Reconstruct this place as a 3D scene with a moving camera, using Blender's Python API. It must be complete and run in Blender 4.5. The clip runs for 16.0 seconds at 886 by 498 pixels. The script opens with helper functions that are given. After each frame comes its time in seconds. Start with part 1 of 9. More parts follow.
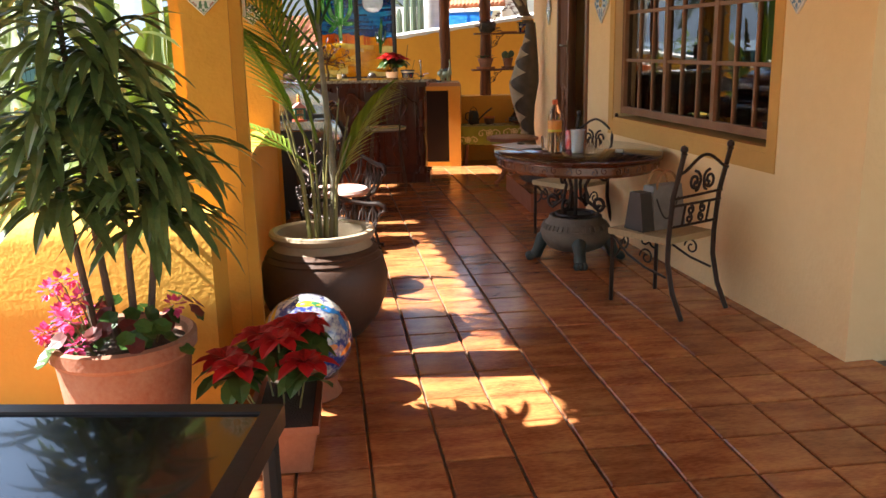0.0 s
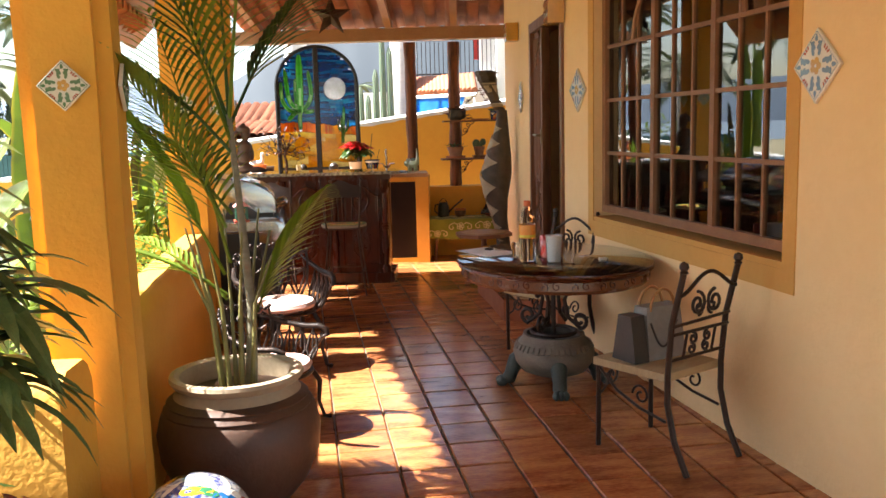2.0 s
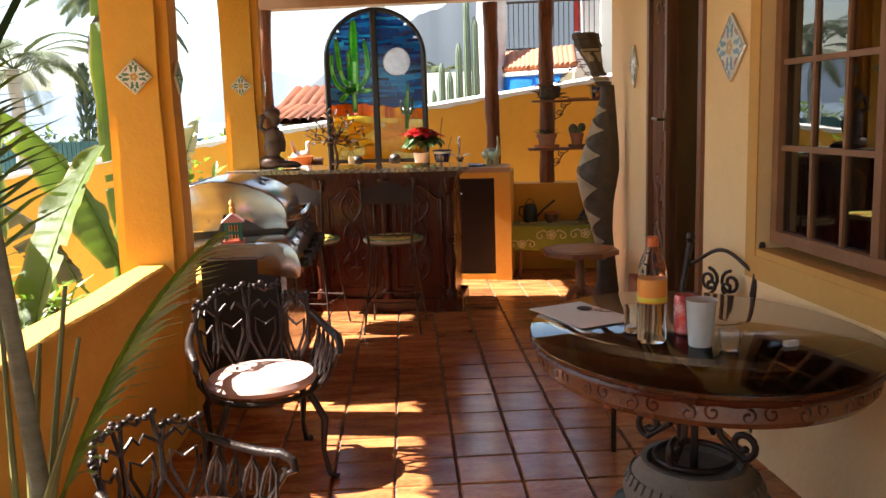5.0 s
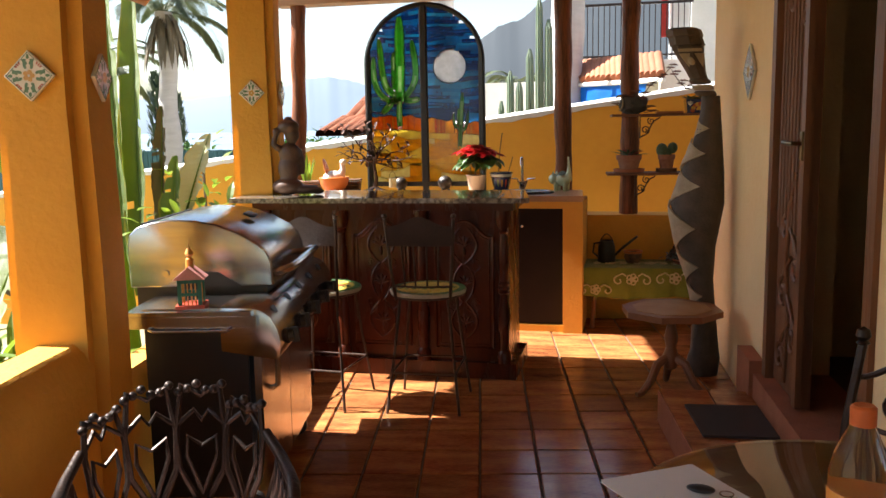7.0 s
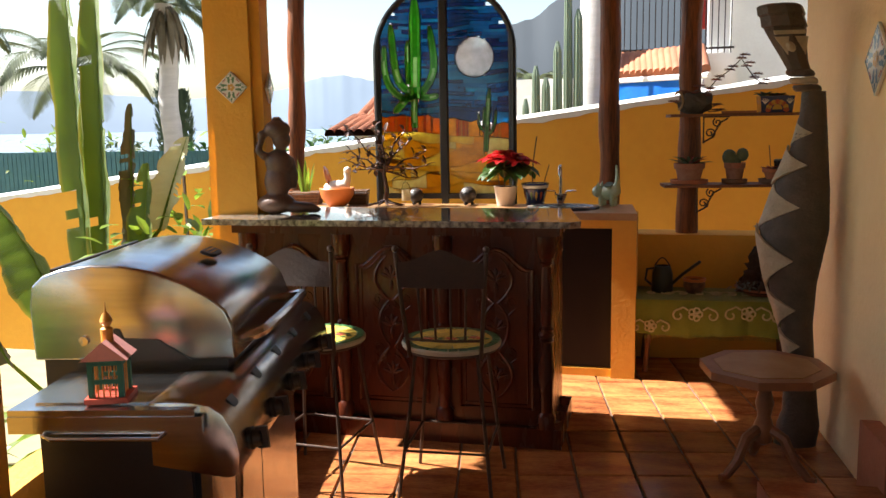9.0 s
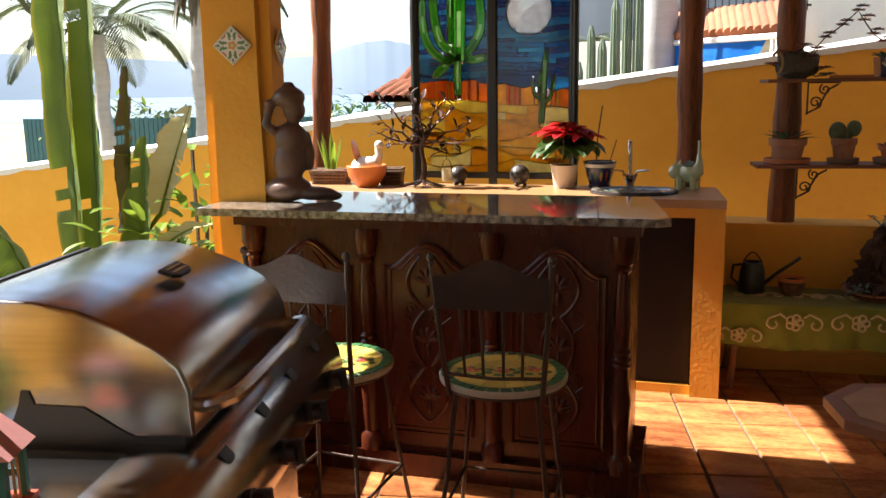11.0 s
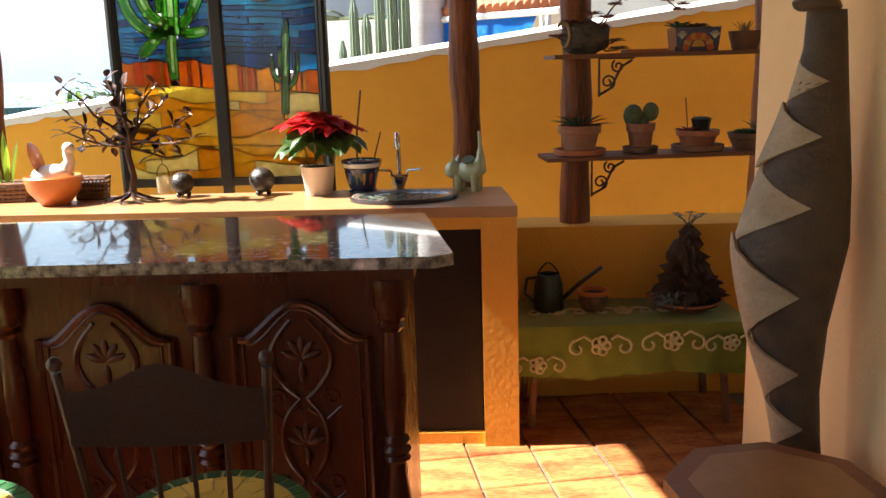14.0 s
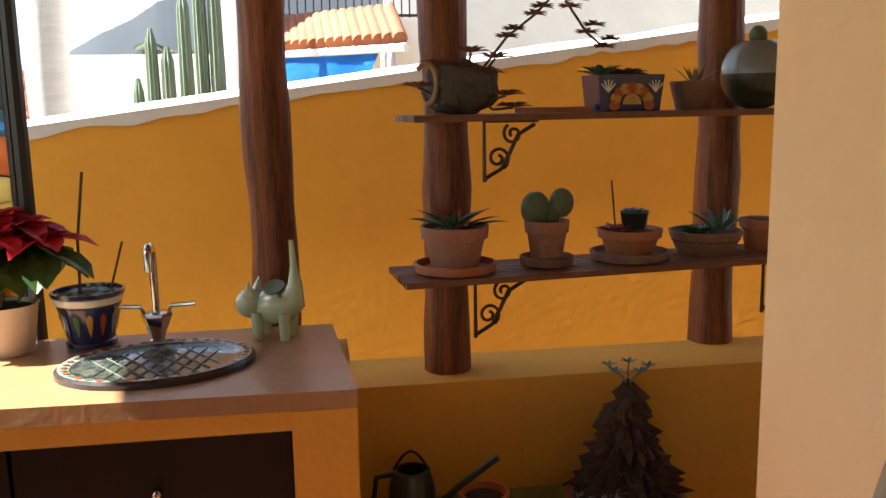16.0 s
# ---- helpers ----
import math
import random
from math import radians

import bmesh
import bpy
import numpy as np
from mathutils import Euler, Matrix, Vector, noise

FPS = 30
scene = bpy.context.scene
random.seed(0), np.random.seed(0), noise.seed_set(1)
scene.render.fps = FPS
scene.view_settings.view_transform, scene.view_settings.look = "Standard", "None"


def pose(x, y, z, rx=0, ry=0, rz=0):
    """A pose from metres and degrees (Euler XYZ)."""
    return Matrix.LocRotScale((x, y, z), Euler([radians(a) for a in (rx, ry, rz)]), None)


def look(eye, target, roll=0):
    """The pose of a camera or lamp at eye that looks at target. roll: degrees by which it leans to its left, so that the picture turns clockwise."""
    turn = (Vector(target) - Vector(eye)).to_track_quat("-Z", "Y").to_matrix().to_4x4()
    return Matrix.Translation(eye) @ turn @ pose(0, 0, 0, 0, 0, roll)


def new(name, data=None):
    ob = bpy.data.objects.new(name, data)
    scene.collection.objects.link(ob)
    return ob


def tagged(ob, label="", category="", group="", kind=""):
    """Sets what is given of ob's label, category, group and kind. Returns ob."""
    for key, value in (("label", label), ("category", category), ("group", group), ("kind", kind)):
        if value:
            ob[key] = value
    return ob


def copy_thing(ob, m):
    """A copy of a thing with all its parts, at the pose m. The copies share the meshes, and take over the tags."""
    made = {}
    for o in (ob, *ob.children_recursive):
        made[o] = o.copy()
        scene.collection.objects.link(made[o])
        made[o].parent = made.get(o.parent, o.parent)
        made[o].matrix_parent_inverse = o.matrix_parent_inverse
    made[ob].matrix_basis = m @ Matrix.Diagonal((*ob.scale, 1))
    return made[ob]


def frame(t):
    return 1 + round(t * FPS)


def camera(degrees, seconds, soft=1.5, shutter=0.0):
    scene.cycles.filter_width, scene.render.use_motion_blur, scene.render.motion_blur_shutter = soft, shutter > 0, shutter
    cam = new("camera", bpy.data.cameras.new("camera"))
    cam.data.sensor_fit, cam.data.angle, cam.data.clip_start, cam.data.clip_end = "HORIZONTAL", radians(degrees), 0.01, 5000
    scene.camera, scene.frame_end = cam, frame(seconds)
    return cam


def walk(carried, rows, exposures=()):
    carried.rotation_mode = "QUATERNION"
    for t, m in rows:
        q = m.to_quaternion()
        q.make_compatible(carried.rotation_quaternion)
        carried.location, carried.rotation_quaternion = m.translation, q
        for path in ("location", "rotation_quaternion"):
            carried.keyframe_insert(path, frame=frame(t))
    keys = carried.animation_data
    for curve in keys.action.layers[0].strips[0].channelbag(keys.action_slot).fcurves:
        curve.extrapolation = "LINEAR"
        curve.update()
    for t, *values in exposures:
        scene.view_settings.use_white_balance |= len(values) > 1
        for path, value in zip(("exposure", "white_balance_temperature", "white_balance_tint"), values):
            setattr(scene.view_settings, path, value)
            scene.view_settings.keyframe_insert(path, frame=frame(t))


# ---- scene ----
cam = camera(54.7, 16.0)
PATH = [
    (0, (1.36, -0.128, 1.478), (1.269, 1.816, 1.015), -1.2),
    (0.5, (1.436, -0.008, 1.513), (1.347, 1.962, 1.182), -1.0),
    (1, (1.483, 0.166, 1.52), (1.387, 2.141, 1.22), -0.4),
    (1.5, (1.456, 0.466, 1.55), (1.423, 2.446, 1.269), -1.0),
    (2, (1.474, 0.765, 1.534), (1.431, 2.745, 1.254), -1.5),
    (2.5, (1.544, 1.136, 1.539), (1.491, 3.115, 1.255), -1.5),
    (3, (1.584, 1.517, 1.532), (1.51, 3.495, 1.248), -1.3),
    (3.5, (1.573, 1.862, 1.525), (1.484, 3.838, 1.234), -1.1),
    (4, (1.607, 2.179, 1.501), (1.501, 4.154, 1.205), -1.0),
    (4.5, (1.609, 2.506, 1.491), (1.392, 4.471, 1.188), -1.0),
    (4.7, (1.581, 2.634, 1.514), (1.338, 4.595, 1.202), -1.4),
    (6.8, (1.525, 4.131, 1.535), (1.089, 6.059, 1.234), -1.0),
    (7, (1.511, 4.239, 1.547), (1.066, 6.169, 1.265), -1.1),
    (7.5, (1.468, 4.56, 1.555), (1.017, 6.495, 1.326), -1.1),
    (8, (1.412, 4.812, 1.555), (0.944, 6.741, 1.311), -0.8),
    (8.5, (1.28, 5.078, 1.579), (0.809, 7.004, 1.313), -1.0),
    (9, (1.202, 5.3, 1.572), (0.728, 7.222, 1.287), -1.0),
    (9.5, (1.159, 5.574, 1.583), (0.671, 7.489, 1.272), -0.5),
    (9.7, (1.144, 5.667, 1.581), (0.617, 7.571, 1.265), -0.5),
    (11.8, (0.909, 6.295, 1.581), (0.343, 8.173, 1.186), -1.1),
    (12, (0.913, 6.326, 1.582), (0.35, 8.202, 1.179), -1.1),
    (12.5, (0.927, 6.399, 1.577), (0.367, 8.275, 1.164), -1.7),
    (13, (0.896, 6.57, 1.564), (0.457, 8.474, 1.137), -1.8),
    (13.5, (0.875, 6.83, 1.577), (0.626, 8.765, 1.136), -2.0),
    (14, (0.938, 7.16, 1.572), (0.864, 9.117, 1.161), -1.7),
    (14.5, (0.984, 7.534, 1.62), (0.906, 9.509, 1.312), -1.7),
    (15, (0.983, 7.943, 1.647), (0.981, 9.919, 1.343), -1.6),
    (15.5, (0.988, 8.325, 1.63), (1.197, 10.292, 1.333), -1.6),
    (16, (1.037, 8.719, 1.652), (1.327, 10.669, 1.315), -1.0),
]
walk(cam, [(t, look(eye, target, roll)) for t, eye, target, roll in PATH],
     exposures=[(0, 2.5), (1, 2.65), (2, 2.8), (3.5, 2.85), (4.5, 2.64), (7, 2.18), (9.5, 2.02), (12.5, 2.1), (13.5, 2.33), (15, 2.4), (16, 2.45)])

# ---- world, sun, exposure ----
SUN_WAY = Vector((-0.90, -0.015, 1.0)).normalized()          # towards the sun
world = bpy.data.worlds.new("sky")
scene.world = world
world.use_nodes = True
wn = world.node_tree
sky = wn.nodes.new("ShaderNodeTexSky")
sky.sky_type = "NISHITA"
sky.sun_disc = False
sky.sun_elevation = math.asin(SUN_WAY.z)
sky.sun_rotation = math.atan2(SUN_WAY.x, SUN_WAY.y)
sky.air_density, sky.dust_density, sky.ozone_density = 1.1, 1.6, 1.0
wn.nodes["Background"].inputs["Strength"].default_value = 0.064
wn.links.new(sky.outputs[0], wn.nodes["Background"].inputs[0])
sun = new("sun", bpy.data.lights.new("sun", "SUN"))
sun.data.energy, sun.data.angle, sun.data.color = 5.0, radians(0.55), (1.0, 0.965, 0.915)
sun.matrix_world = look((-9, 6, 12), Vector((-9, 6, 12)) - SUN_WAY)


# ---- materials ----
MATS = {}


def mat(name, color, rough=0.6, second=None, scale=6.0, bump=0.0, bump_scale=60.0, metal=0.0, spread=0.5, rand=0.0,
        transmission=0.0, coat=0.0, detail=6.0, sheen=0.0, translucent=0.0, rough_var=0.1, squash=None, placed=False, shift=False):
    """A Principled material: two tones mixed by coarse and fine noise, uneven gloss, fine relief."""
    if name in MATS:
        return MATS[name]
    m = bpy.data.materials.new(name)
    m.use_nodes = True
    t = m.node_tree
    b = t.nodes["Principled BSDF"]
    L = t.links.new
    co = t.nodes.new("ShaderNodeTexCoord")
    src = t.nodes.new("ShaderNodeNewGeometry").outputs["Position"] if placed else co.outputs["Object"]
    if shift:
        who = t.nodes.new("ShaderNodeObjectInfo")
        far = t.nodes.new("ShaderNodeMath")
        far.operation = "MULTIPLY"
        far.inputs[1].default_value = 61.0
        L(who.outputs["Random"], far.inputs[0])
        mv = t.nodes.new("ShaderNodeVectorMath")
        L(src, mv.inputs[0])
        L(far.outputs[0], mv.inputs[1])
        src = mv.outputs[0]
    if squash:
        mp = t.nodes.new("ShaderNodeMapping")
        mp.inputs["Scale"].default_value = squash
        L(src, mp.inputs[0])
        src = mp.outputs[0]
    n1 = t.nodes.new("ShaderNodeTexNoise")
    n1.inputs["Scale"].default_value, n1.inputs["Detail"].default_value = scale, detail
    n2 = t.nodes.new("ShaderNodeTexNoise")
    n2.inputs["Scale"].default_value, n2.inputs["Detail"].default_value = scale * 9, 4.0
    L(src, n1.inputs[0])
    L(src, n2.inputs[0])
    avg = t.nodes.new("ShaderNodeMath")
    avg.operation = "MULTIPLY_ADD"
    avg.inputs[1].default_value = 0.35
    L(n2.outputs[0], avg.inputs[0])
    sc = t.nodes.new("ShaderNodeMath")
    sc.operation = "MULTIPLY"
    sc.inputs[1].default_value = 0.65
    L(n1.outputs[0], sc.inputs[0])
    L(sc.outputs[0], avg.inputs[2])
    ramp = t.nodes.new("ShaderNodeMapRange")
    ramp.inputs[1].default_value, ramp.inputs[2].default_value = 0.5 - spread / 2, 0.5 + spread / 2
    L(avg.outputs[0], ramp.inputs[0])
    mix = t.nodes.new("ShaderNodeMix")
    mix.data_type = "RGBA"
    second = second or tuple(c * 0.72 for c in color)
    mix.inputs["A"].default_value, mix.inputs["B"].default_value = (*color, 1), (*second, 1)
    L(ramp.outputs[0], mix.inputs["Factor"])
    out = mix.outputs["Result"]
    if rand:
        info = t.nodes.new("ShaderNodeObjectInfo")
        isl = t.nodes.new("ShaderNodeNewGeometry")
        add = t.nodes.new("ShaderNodeMath")
        L(info.outputs["Random"], add.inputs[0])
        L(isl.outputs["Random Per Island"], add.inputs[1])
        fr = t.nodes.new("ShaderNodeMath")
        fr.operation = "FRACT"
        L(add.outputs[0], fr.inputs[0])
        mr = t.nodes.new("ShaderNodeMapRange")
        mr.inputs[3].default_value, mr.inputs[4].default_value = 1 - rand, 1 + rand
        L(fr.outputs[0], mr.inputs[0])
        hsv = t.nodes.new("ShaderNodeHueSaturation")
        L(mr.outputs[0], hsv.inputs["Value"])
        L(out, hsv.inputs["Color"])
        out = hsv.outputs[0]
    L(out, b.inputs["Base Color"])
    rr = t.nodes.new("ShaderNodeMapRange")
    rr.inputs[3].default_value, rr.inputs[4].default_value = max(0.02, rough - rough_var), min(1, rough + rough_var)
    L(n1.outputs[0], rr.inputs[0])
    L(rr.outputs[0], b.inputs["Roughness"])
    b.inputs["Metallic"].default_value = metal
    b.inputs["Transmission Weight"].default_value = transmission
    b.inputs["Coat Weight"].default_value = coat
    b.inputs["Coat Roughness"].default_value = 0.12
    b.inputs["Sheen Weight"].default_value = sheen
    if bump:
        n3 = t.nodes.new("ShaderNodeTexNoise")
        n3.inputs["Scale"].default_value, n3.inputs["Detail"].default_value = bump_scale, 5.0
        L(src, n3.inputs[0])
        bp = t.nodes.new("ShaderNodeBump")
        bp.inputs["Strength"].default_value, bp.inputs["Distance"].default_value = bump, 0.01
        L(n3.outputs[0], bp.inputs["Height"])
        L(bp.outputs[0], b.inputs["Normal"])
    if translucent:
        tr = t.nodes.new("ShaderNodeBsdfTranslucent")
        L(out, tr.inputs[0])
        ms = t.nodes.new("ShaderNodeMixShader")
        ms.inputs[0].default_value = translucent
        L(b.outputs[0], ms.inputs[1])
        L(tr.outputs[0], ms.inputs[2])
        L(ms.outputs[0], t.nodes["Material Output"].inputs[0])
    MATS[name] = m
    return m


def glass(name, color=(1, 1, 1), rough=0.02, ior=1.45):
    if name in MATS:
        return MATS[name]
    m = bpy.data.materials.new(name)
    m.use_nodes = True
    b = m.node_tree.nodes["Principled BSDF"]
    b.inputs["Base Color"].default_value = (*color, 1)
    b.inputs["Roughness"].default_value = rough
    b.inputs["Transmission Weight"].default_value = 1.0
    b.inputs["IOR"].default_value = ior
    MATS[name] = m
    return m


def stained(name, color, amount=0.62):
    """Coloured leaded glass: part diffusing, part clear, tinted."""
    if name in MATS:
        return MATS[name]
    m = bpy.data.materials.new(name)
    m.use_nodes = True
    t = m.node_tree
    L = t.links.new
    geo = t.nodes.new("ShaderNodeNewGeometry")
    n1 = t.nodes.new("ShaderNodeTexNoise")
    n1.inputs["Scale"].default_value = 24.0
    L(geo.outputs["Position"], n1.inputs[0])
    mix = t.nodes.new("ShaderNodeMix")
    mix.data_type = "RGBA"
    mix.inputs["A"].default_value = (*[min(1, c * 1.25) for c in color], 1)
    mix.inputs["B"].default_value = (*[c * 0.6 for c in color], 1)
    L(n1.outputs[0], mix.inputs["Factor"])
    tl, tp, gl = (t.nodes.new("ShaderNodeBsdf" + k) for k in ("Translucent", "Transparent", "Glossy"))
    gl.inputs["Roughness"].default_value = 0.12
    for n in (tl, tp):
        L(mix.outputs["Result"], n.inputs[0])
    a, b = t.nodes.new("ShaderNodeMixShader"), t.nodes.new("ShaderNodeMixShader")
    a.inputs[0].default_value, b.inputs[0].default_value = amount, 0.05
    L(tp.outputs[0], a.inputs[1])
    L(tl.outputs[0], a.inputs[2])
    L(a.outputs[0], b.inputs[1])
    L(gl.outputs[0], b.inputs[2])
    L(b.outputs[0], t.nodes["Material Output"].inputs[0])
    MATS[name] = m
    return m


AMBER = mat("amber_stucco", (0.72, 0.375, 0.045), 0.75, (0.62, 0.30, 0.035), 2.2, 0.35, 45.0)
CREAM = mat("cream_stucco", (0.88, 0.64, 0.335), 0.75, (0.81, 0.56, 0.27), 1.6, 0.3, 40.0)
BACKAMBER = mat("back_wall_stucco", (0.86, 0.42, 0.035), 0.8, (0.76, 0.34, 0.028), 1.8, 0.2, 35.0)
WHITE = mat("white_paint", (0.80, 0.78, 0.74), 0.7, (0.68, 0.66, 0.62), 3.0, 0.2, 40.0)
TILE = mat("saltillo_tile", (0.48, 0.20, 0.068), 0.17, (0.24, 0.066, 0.026), 1.9, 0.10, 9.0, rand=0.24, spread=0.26, rough_var=0.12, squash=(2.0, 6.0, 2.0), shift=True)
GROUT = mat("dark_grout", (0.19, 0.145, 0.105), 0.85, (0.10, 0.075, 0.055), 12.0, 0.3, 90.0)
WOOD = mat("dark_carved_wood", (0.105, 0.022, 0.008), 0.27, (0.034, 0.008, 0.004), 9.0, 0.15, 50.0, squash=(1, 1, 0.25))
JAMB = mat("brown_door_wood", (0.22, 0.085, 0.03), 0.5, (0.12, 0.045, 0.018), 8.0, 0.25, 40.0, squash=(1, 1, 0.15))
LOG = mat("log_wood", (0.27, 0.085, 0.026), 0.55, (0.045, 0.014, 0.007), 16.0, 0.9, 40.0, squash=(1, 1, 0.08), spread=0.3)
PINE = mat("varnished_rafter_wood", (0.42, 0.20, 0.07), 0.5, (0.28, 0.12, 0.04), 5.0, 0.2, 30.0, squash=(1, 0.2, 1))
GRANITE = mat("polished_granite", (0.36, 0.30, 0.23), 0.04, (0.075, 0.055, 0.045), 45.0, 0.0, coat=0.4, spread=0.2, rough_var=0.02)
DARKTOP = mat("brown_counter_tile", (0.43, 0.24, 0.105), 0.32, (0.29, 0.15, 0.07), 4.0, 0.1, 40.0)
IRON = mat("black_wrought_iron", (0.018, 0.016, 0.016), 0.42, (0.05, 0.03, 0.022), 20.0, 0.3, 90.0, metal=0.6)
RUSTIRON = mat("brown_iron", (0.09, 0.05, 0.032), 0.45, (0.04, 0.022, 0.016), 20.0, 0.3, 80.0, metal=0.5)
STEEL = mat("stainless_steel", (0.58, 0.575, 0.57), 0.19, (0.36, 0.355, 0.35), 3.0, 0.05, 120.0, metal=1.0, squash=(0.3, 6, 6), rough_var=0.08)
BLACK = mat("black_enamel", (0.010, 0.009, 0.009), 0.42, (0.02, 0.017, 0.015), 8.0, 0.05, 60.0)
TERRA = mat("terracotta", (0.42, 0.15, 0.065), 0.75, (0.28, 0.09, 0.04), 7.0, 0.3, 60.0)
LIMETERRA = mat("lime_stained_terracotta", (0.24, 0.075, 0.035), 0.8, (0.33, 0.19, 0.12), 6.0, 0.35, 50.0, spread=0.4)
for dull_mat in (WOOD, LOG):          # waxed and weathered wood: weak sheen
    dull_mat.node_tree.nodes["Principled BSDF"].inputs["Specular IOR Level"].default_value = 0.3
ROOFTILE = mat("clay_roof_tile", (0.37, 0.13, 0.06), 0.8, (0.24, 0.08, 0.036), 5.0, 0.3, 40.0, rand=0.25)
LEADING = mat("lead_black", (0.015, 0.015, 0.015), 0.4)
GROUND = mat("dry_garden_ground", (0.34, 0.27, 0.16), 0.95, (0.18, 0.17, 0.08), 0.7, 0.5, 8.0)


# ---- mesh helpers ----
def part(name, bm, material, parent=None, label="", smooth=False, bevel=0.0, seg=2):
    """Links a bmesh as one mesh object under a thing or a part."""
    if bevel:
        bmesh.ops.bevel(bm, geom=[e for e in bm.edges if e.calc_face_angle(0) > 0.5], offset=bevel, segments=seg,
                        affect="EDGES", profile=0.5, clamp_overlap=True)
    me = bpy.data.meshes.new(name)
    bm.normal_update()
    bm.to_mesh(me)
    bm.free()
    if material:
        me.materials.append(material)
    if smooth:
        for p in me.polygons:
            p.use_smooth = True
        me.set_sharp_from_angle(angle=radians(38))
    ob = new(name, me)
    if parent:
        ob.parent = parent
    if label:
        ob["label"] = label
    return ob


def thing(name, label, category, group="", m=None, kind=""):
    ob = tagged(new(name), label, category, group, kind)
    ob.empty_display_size = 0.1
    if m is not None:
        ob.matrix_world = m
    return ob


def solid(name, bm, material, label, category="", kind="", bevel=0.0, seg=2, smooth=False, m=None, group=""):
    """A top-level object of one mesh."""
    ob = part(name, bm, material, None, "", smooth, bevel, seg)
    tagged(ob, label, category, group, kind)
    if m is not None:
        ob.matrix_world = m
    return ob


def B(*boxes):
    """A bmesh of boxes, each (x0, y0, z0, x1, y1, z1)."""
    bm = bmesh.new()
    for b in boxes:
        box(bm, *b)
    return bm


def box(bm, x0, y0, z0, x1, y1, z1, m=None):
    vs = [bm.verts.new((x, y, z)) for z in (z0, z1) for x, y in ((x0, y0), (x1, y0), (x1, y1), (x0, y1))]
    for f in ((3, 2, 1, 0), (4, 5, 6, 7), (0, 1, 5, 4), (1, 2, 6, 5), (2, 3, 7, 6), (3, 0, 4, 7)):
        bm.faces.new([vs[i] for i in f])
    if m is not None:
        bmesh.ops.transform(bm, matrix=m, verts=vs)
    return vs


def prism(bm, pts, z0, z1):
    """An upright prism over a polygon (anticlockwise)."""
    lo = [bm.verts.new((x, y, z0)) for x, y in pts]
    hi = [bm.verts.new((x, y, z1)) for x, y in pts]
    n = len(pts)
    bm.faces.new(lo[::-1])
    bm.faces.new(hi)
    for i in range(n):
        bm.faces.new((lo[i], lo[(i + 1) % n], hi[(i + 1) % n], hi[i]))
    return lo + hi


def lathe(bm, profile, seg=32, c=(0, 0, 0), wob=0.0, cap=True):
    """Turns a profile of (radius, height) about z."""
    rings = []
    for k, (r, z) in enumerate(profile):
        rings.append([bm.verts.new((c[0] + (r + wob * math.sin(3 * a + k)) * math.cos(a), c[1] + (r + wob * math.cos(2 * a + k)) * math.sin(a), c[2] + z))
                      for a in (2 * math.pi * i / seg for i in range(seg))])
    for a, b in zip(rings, rings[1:]):
        for i in range(seg):
            bm.faces.new((a[i], a[(i + 1) % seg], b[(i + 1) % seg], b[i]))
    if cap:
        if profile[0][0] > 1e-4:
            bm.faces.new(rings[0][::-1])
        if profile[-1][0] > 1e-4:
            bm.faces.new(rings[-1])
    vs = [v for r in rings for v in r]
    return vs


def tube(bm, pts, r, seg=8, closed=False):
    """A round bar along points; r: one radius, or one for each point."""
    pts = [Vector(p) for p in pts]
    n = len(pts)
    rad = r if isinstance(r, (list, tuple)) else [r] * n
    rings, up = [], None
    for i, p in enumerate(pts):
        a, b = pts[(i - 1) % n if closed else max(i - 1, 0)], pts[(i + 1) % n if closed else min(i + 1, n - 1)]
        d = (b - a).normalized() if (b - a).length > 1e-9 else Vector((0, 0, 1))
        if up is None:
            up = Vector((0, 0, 1)) if abs(d.z) < 0.9 else Vector((1, 0, 0))
        s = d.cross(up)
        s = s.normalized() if s.length > 1e-6 else d.orthogonal().normalized()
        up = s.cross(d).normalized()
        rings.append([bm.verts.new(p + rad[i] * (math.cos(2 * math.pi * k / seg) * s + math.sin(2 * math.pi * k / seg) * up)) for k in range(seg)])
    for i in range(n if closed else n - 1):
        a, b = rings[i], rings[(i + 1) % n]
        for k in range(seg):
            bm.faces.new((a[k], a[(k + 1) % seg], b[(k + 1) % seg], b[k]))
    if not closed:
        bm.faces.new(rings[0][::-1])
        bm.faces.new(rings[-1])


def bars(*items, r=0.008, seg=8):
    bm = bmesh.new()
    for it in items:
        tube(bm, it, r, seg)
    return bm


def spiral(c, r0, r1, a0, a1, plane="xz", n=18):
    """Points of a scroll in a plane, from radius r0 to r1."""
    out = []
    for i in range(n + 1):
        k = i / n
        r, a = r0 + (r1 - r0) * k, radians(a0 + (a1 - a0) * k)
        p, q = r * math.cos(a), r * math.sin(a)
        out.append((c[0] + p, c[1], c[2] + q) if plane == "xz" else (c[0], c[1] + p, c[2] + q) if plane == "yz" else (c[0] + p, c[1] + q, c[2]))
    return out


def ball(bm, c, r, seg=16, rings=10, sz=1.0, sx=1.0, sy=1.0):
    m = Matrix.Translation(c) @ Matrix.Diagonal((r * sx, r * sy, r * sz, 1))
    return bmesh.ops.create_uvsphere(bm, u_segments=seg, v_segments=rings, radius=1, matrix=m)["verts"]


def rot(z):
    return Matrix.Rotation(radians(z), 4, "Z")


def at(x, y, z=0.0, rz=0.0):
    return Matrix.Translation((x, y, z)) @ rot(rz)


# ---- large structure ----
YAW = 13.2                                     # the house wall and the floor tiles run at this yaw
HOUSE = rot(YAW)


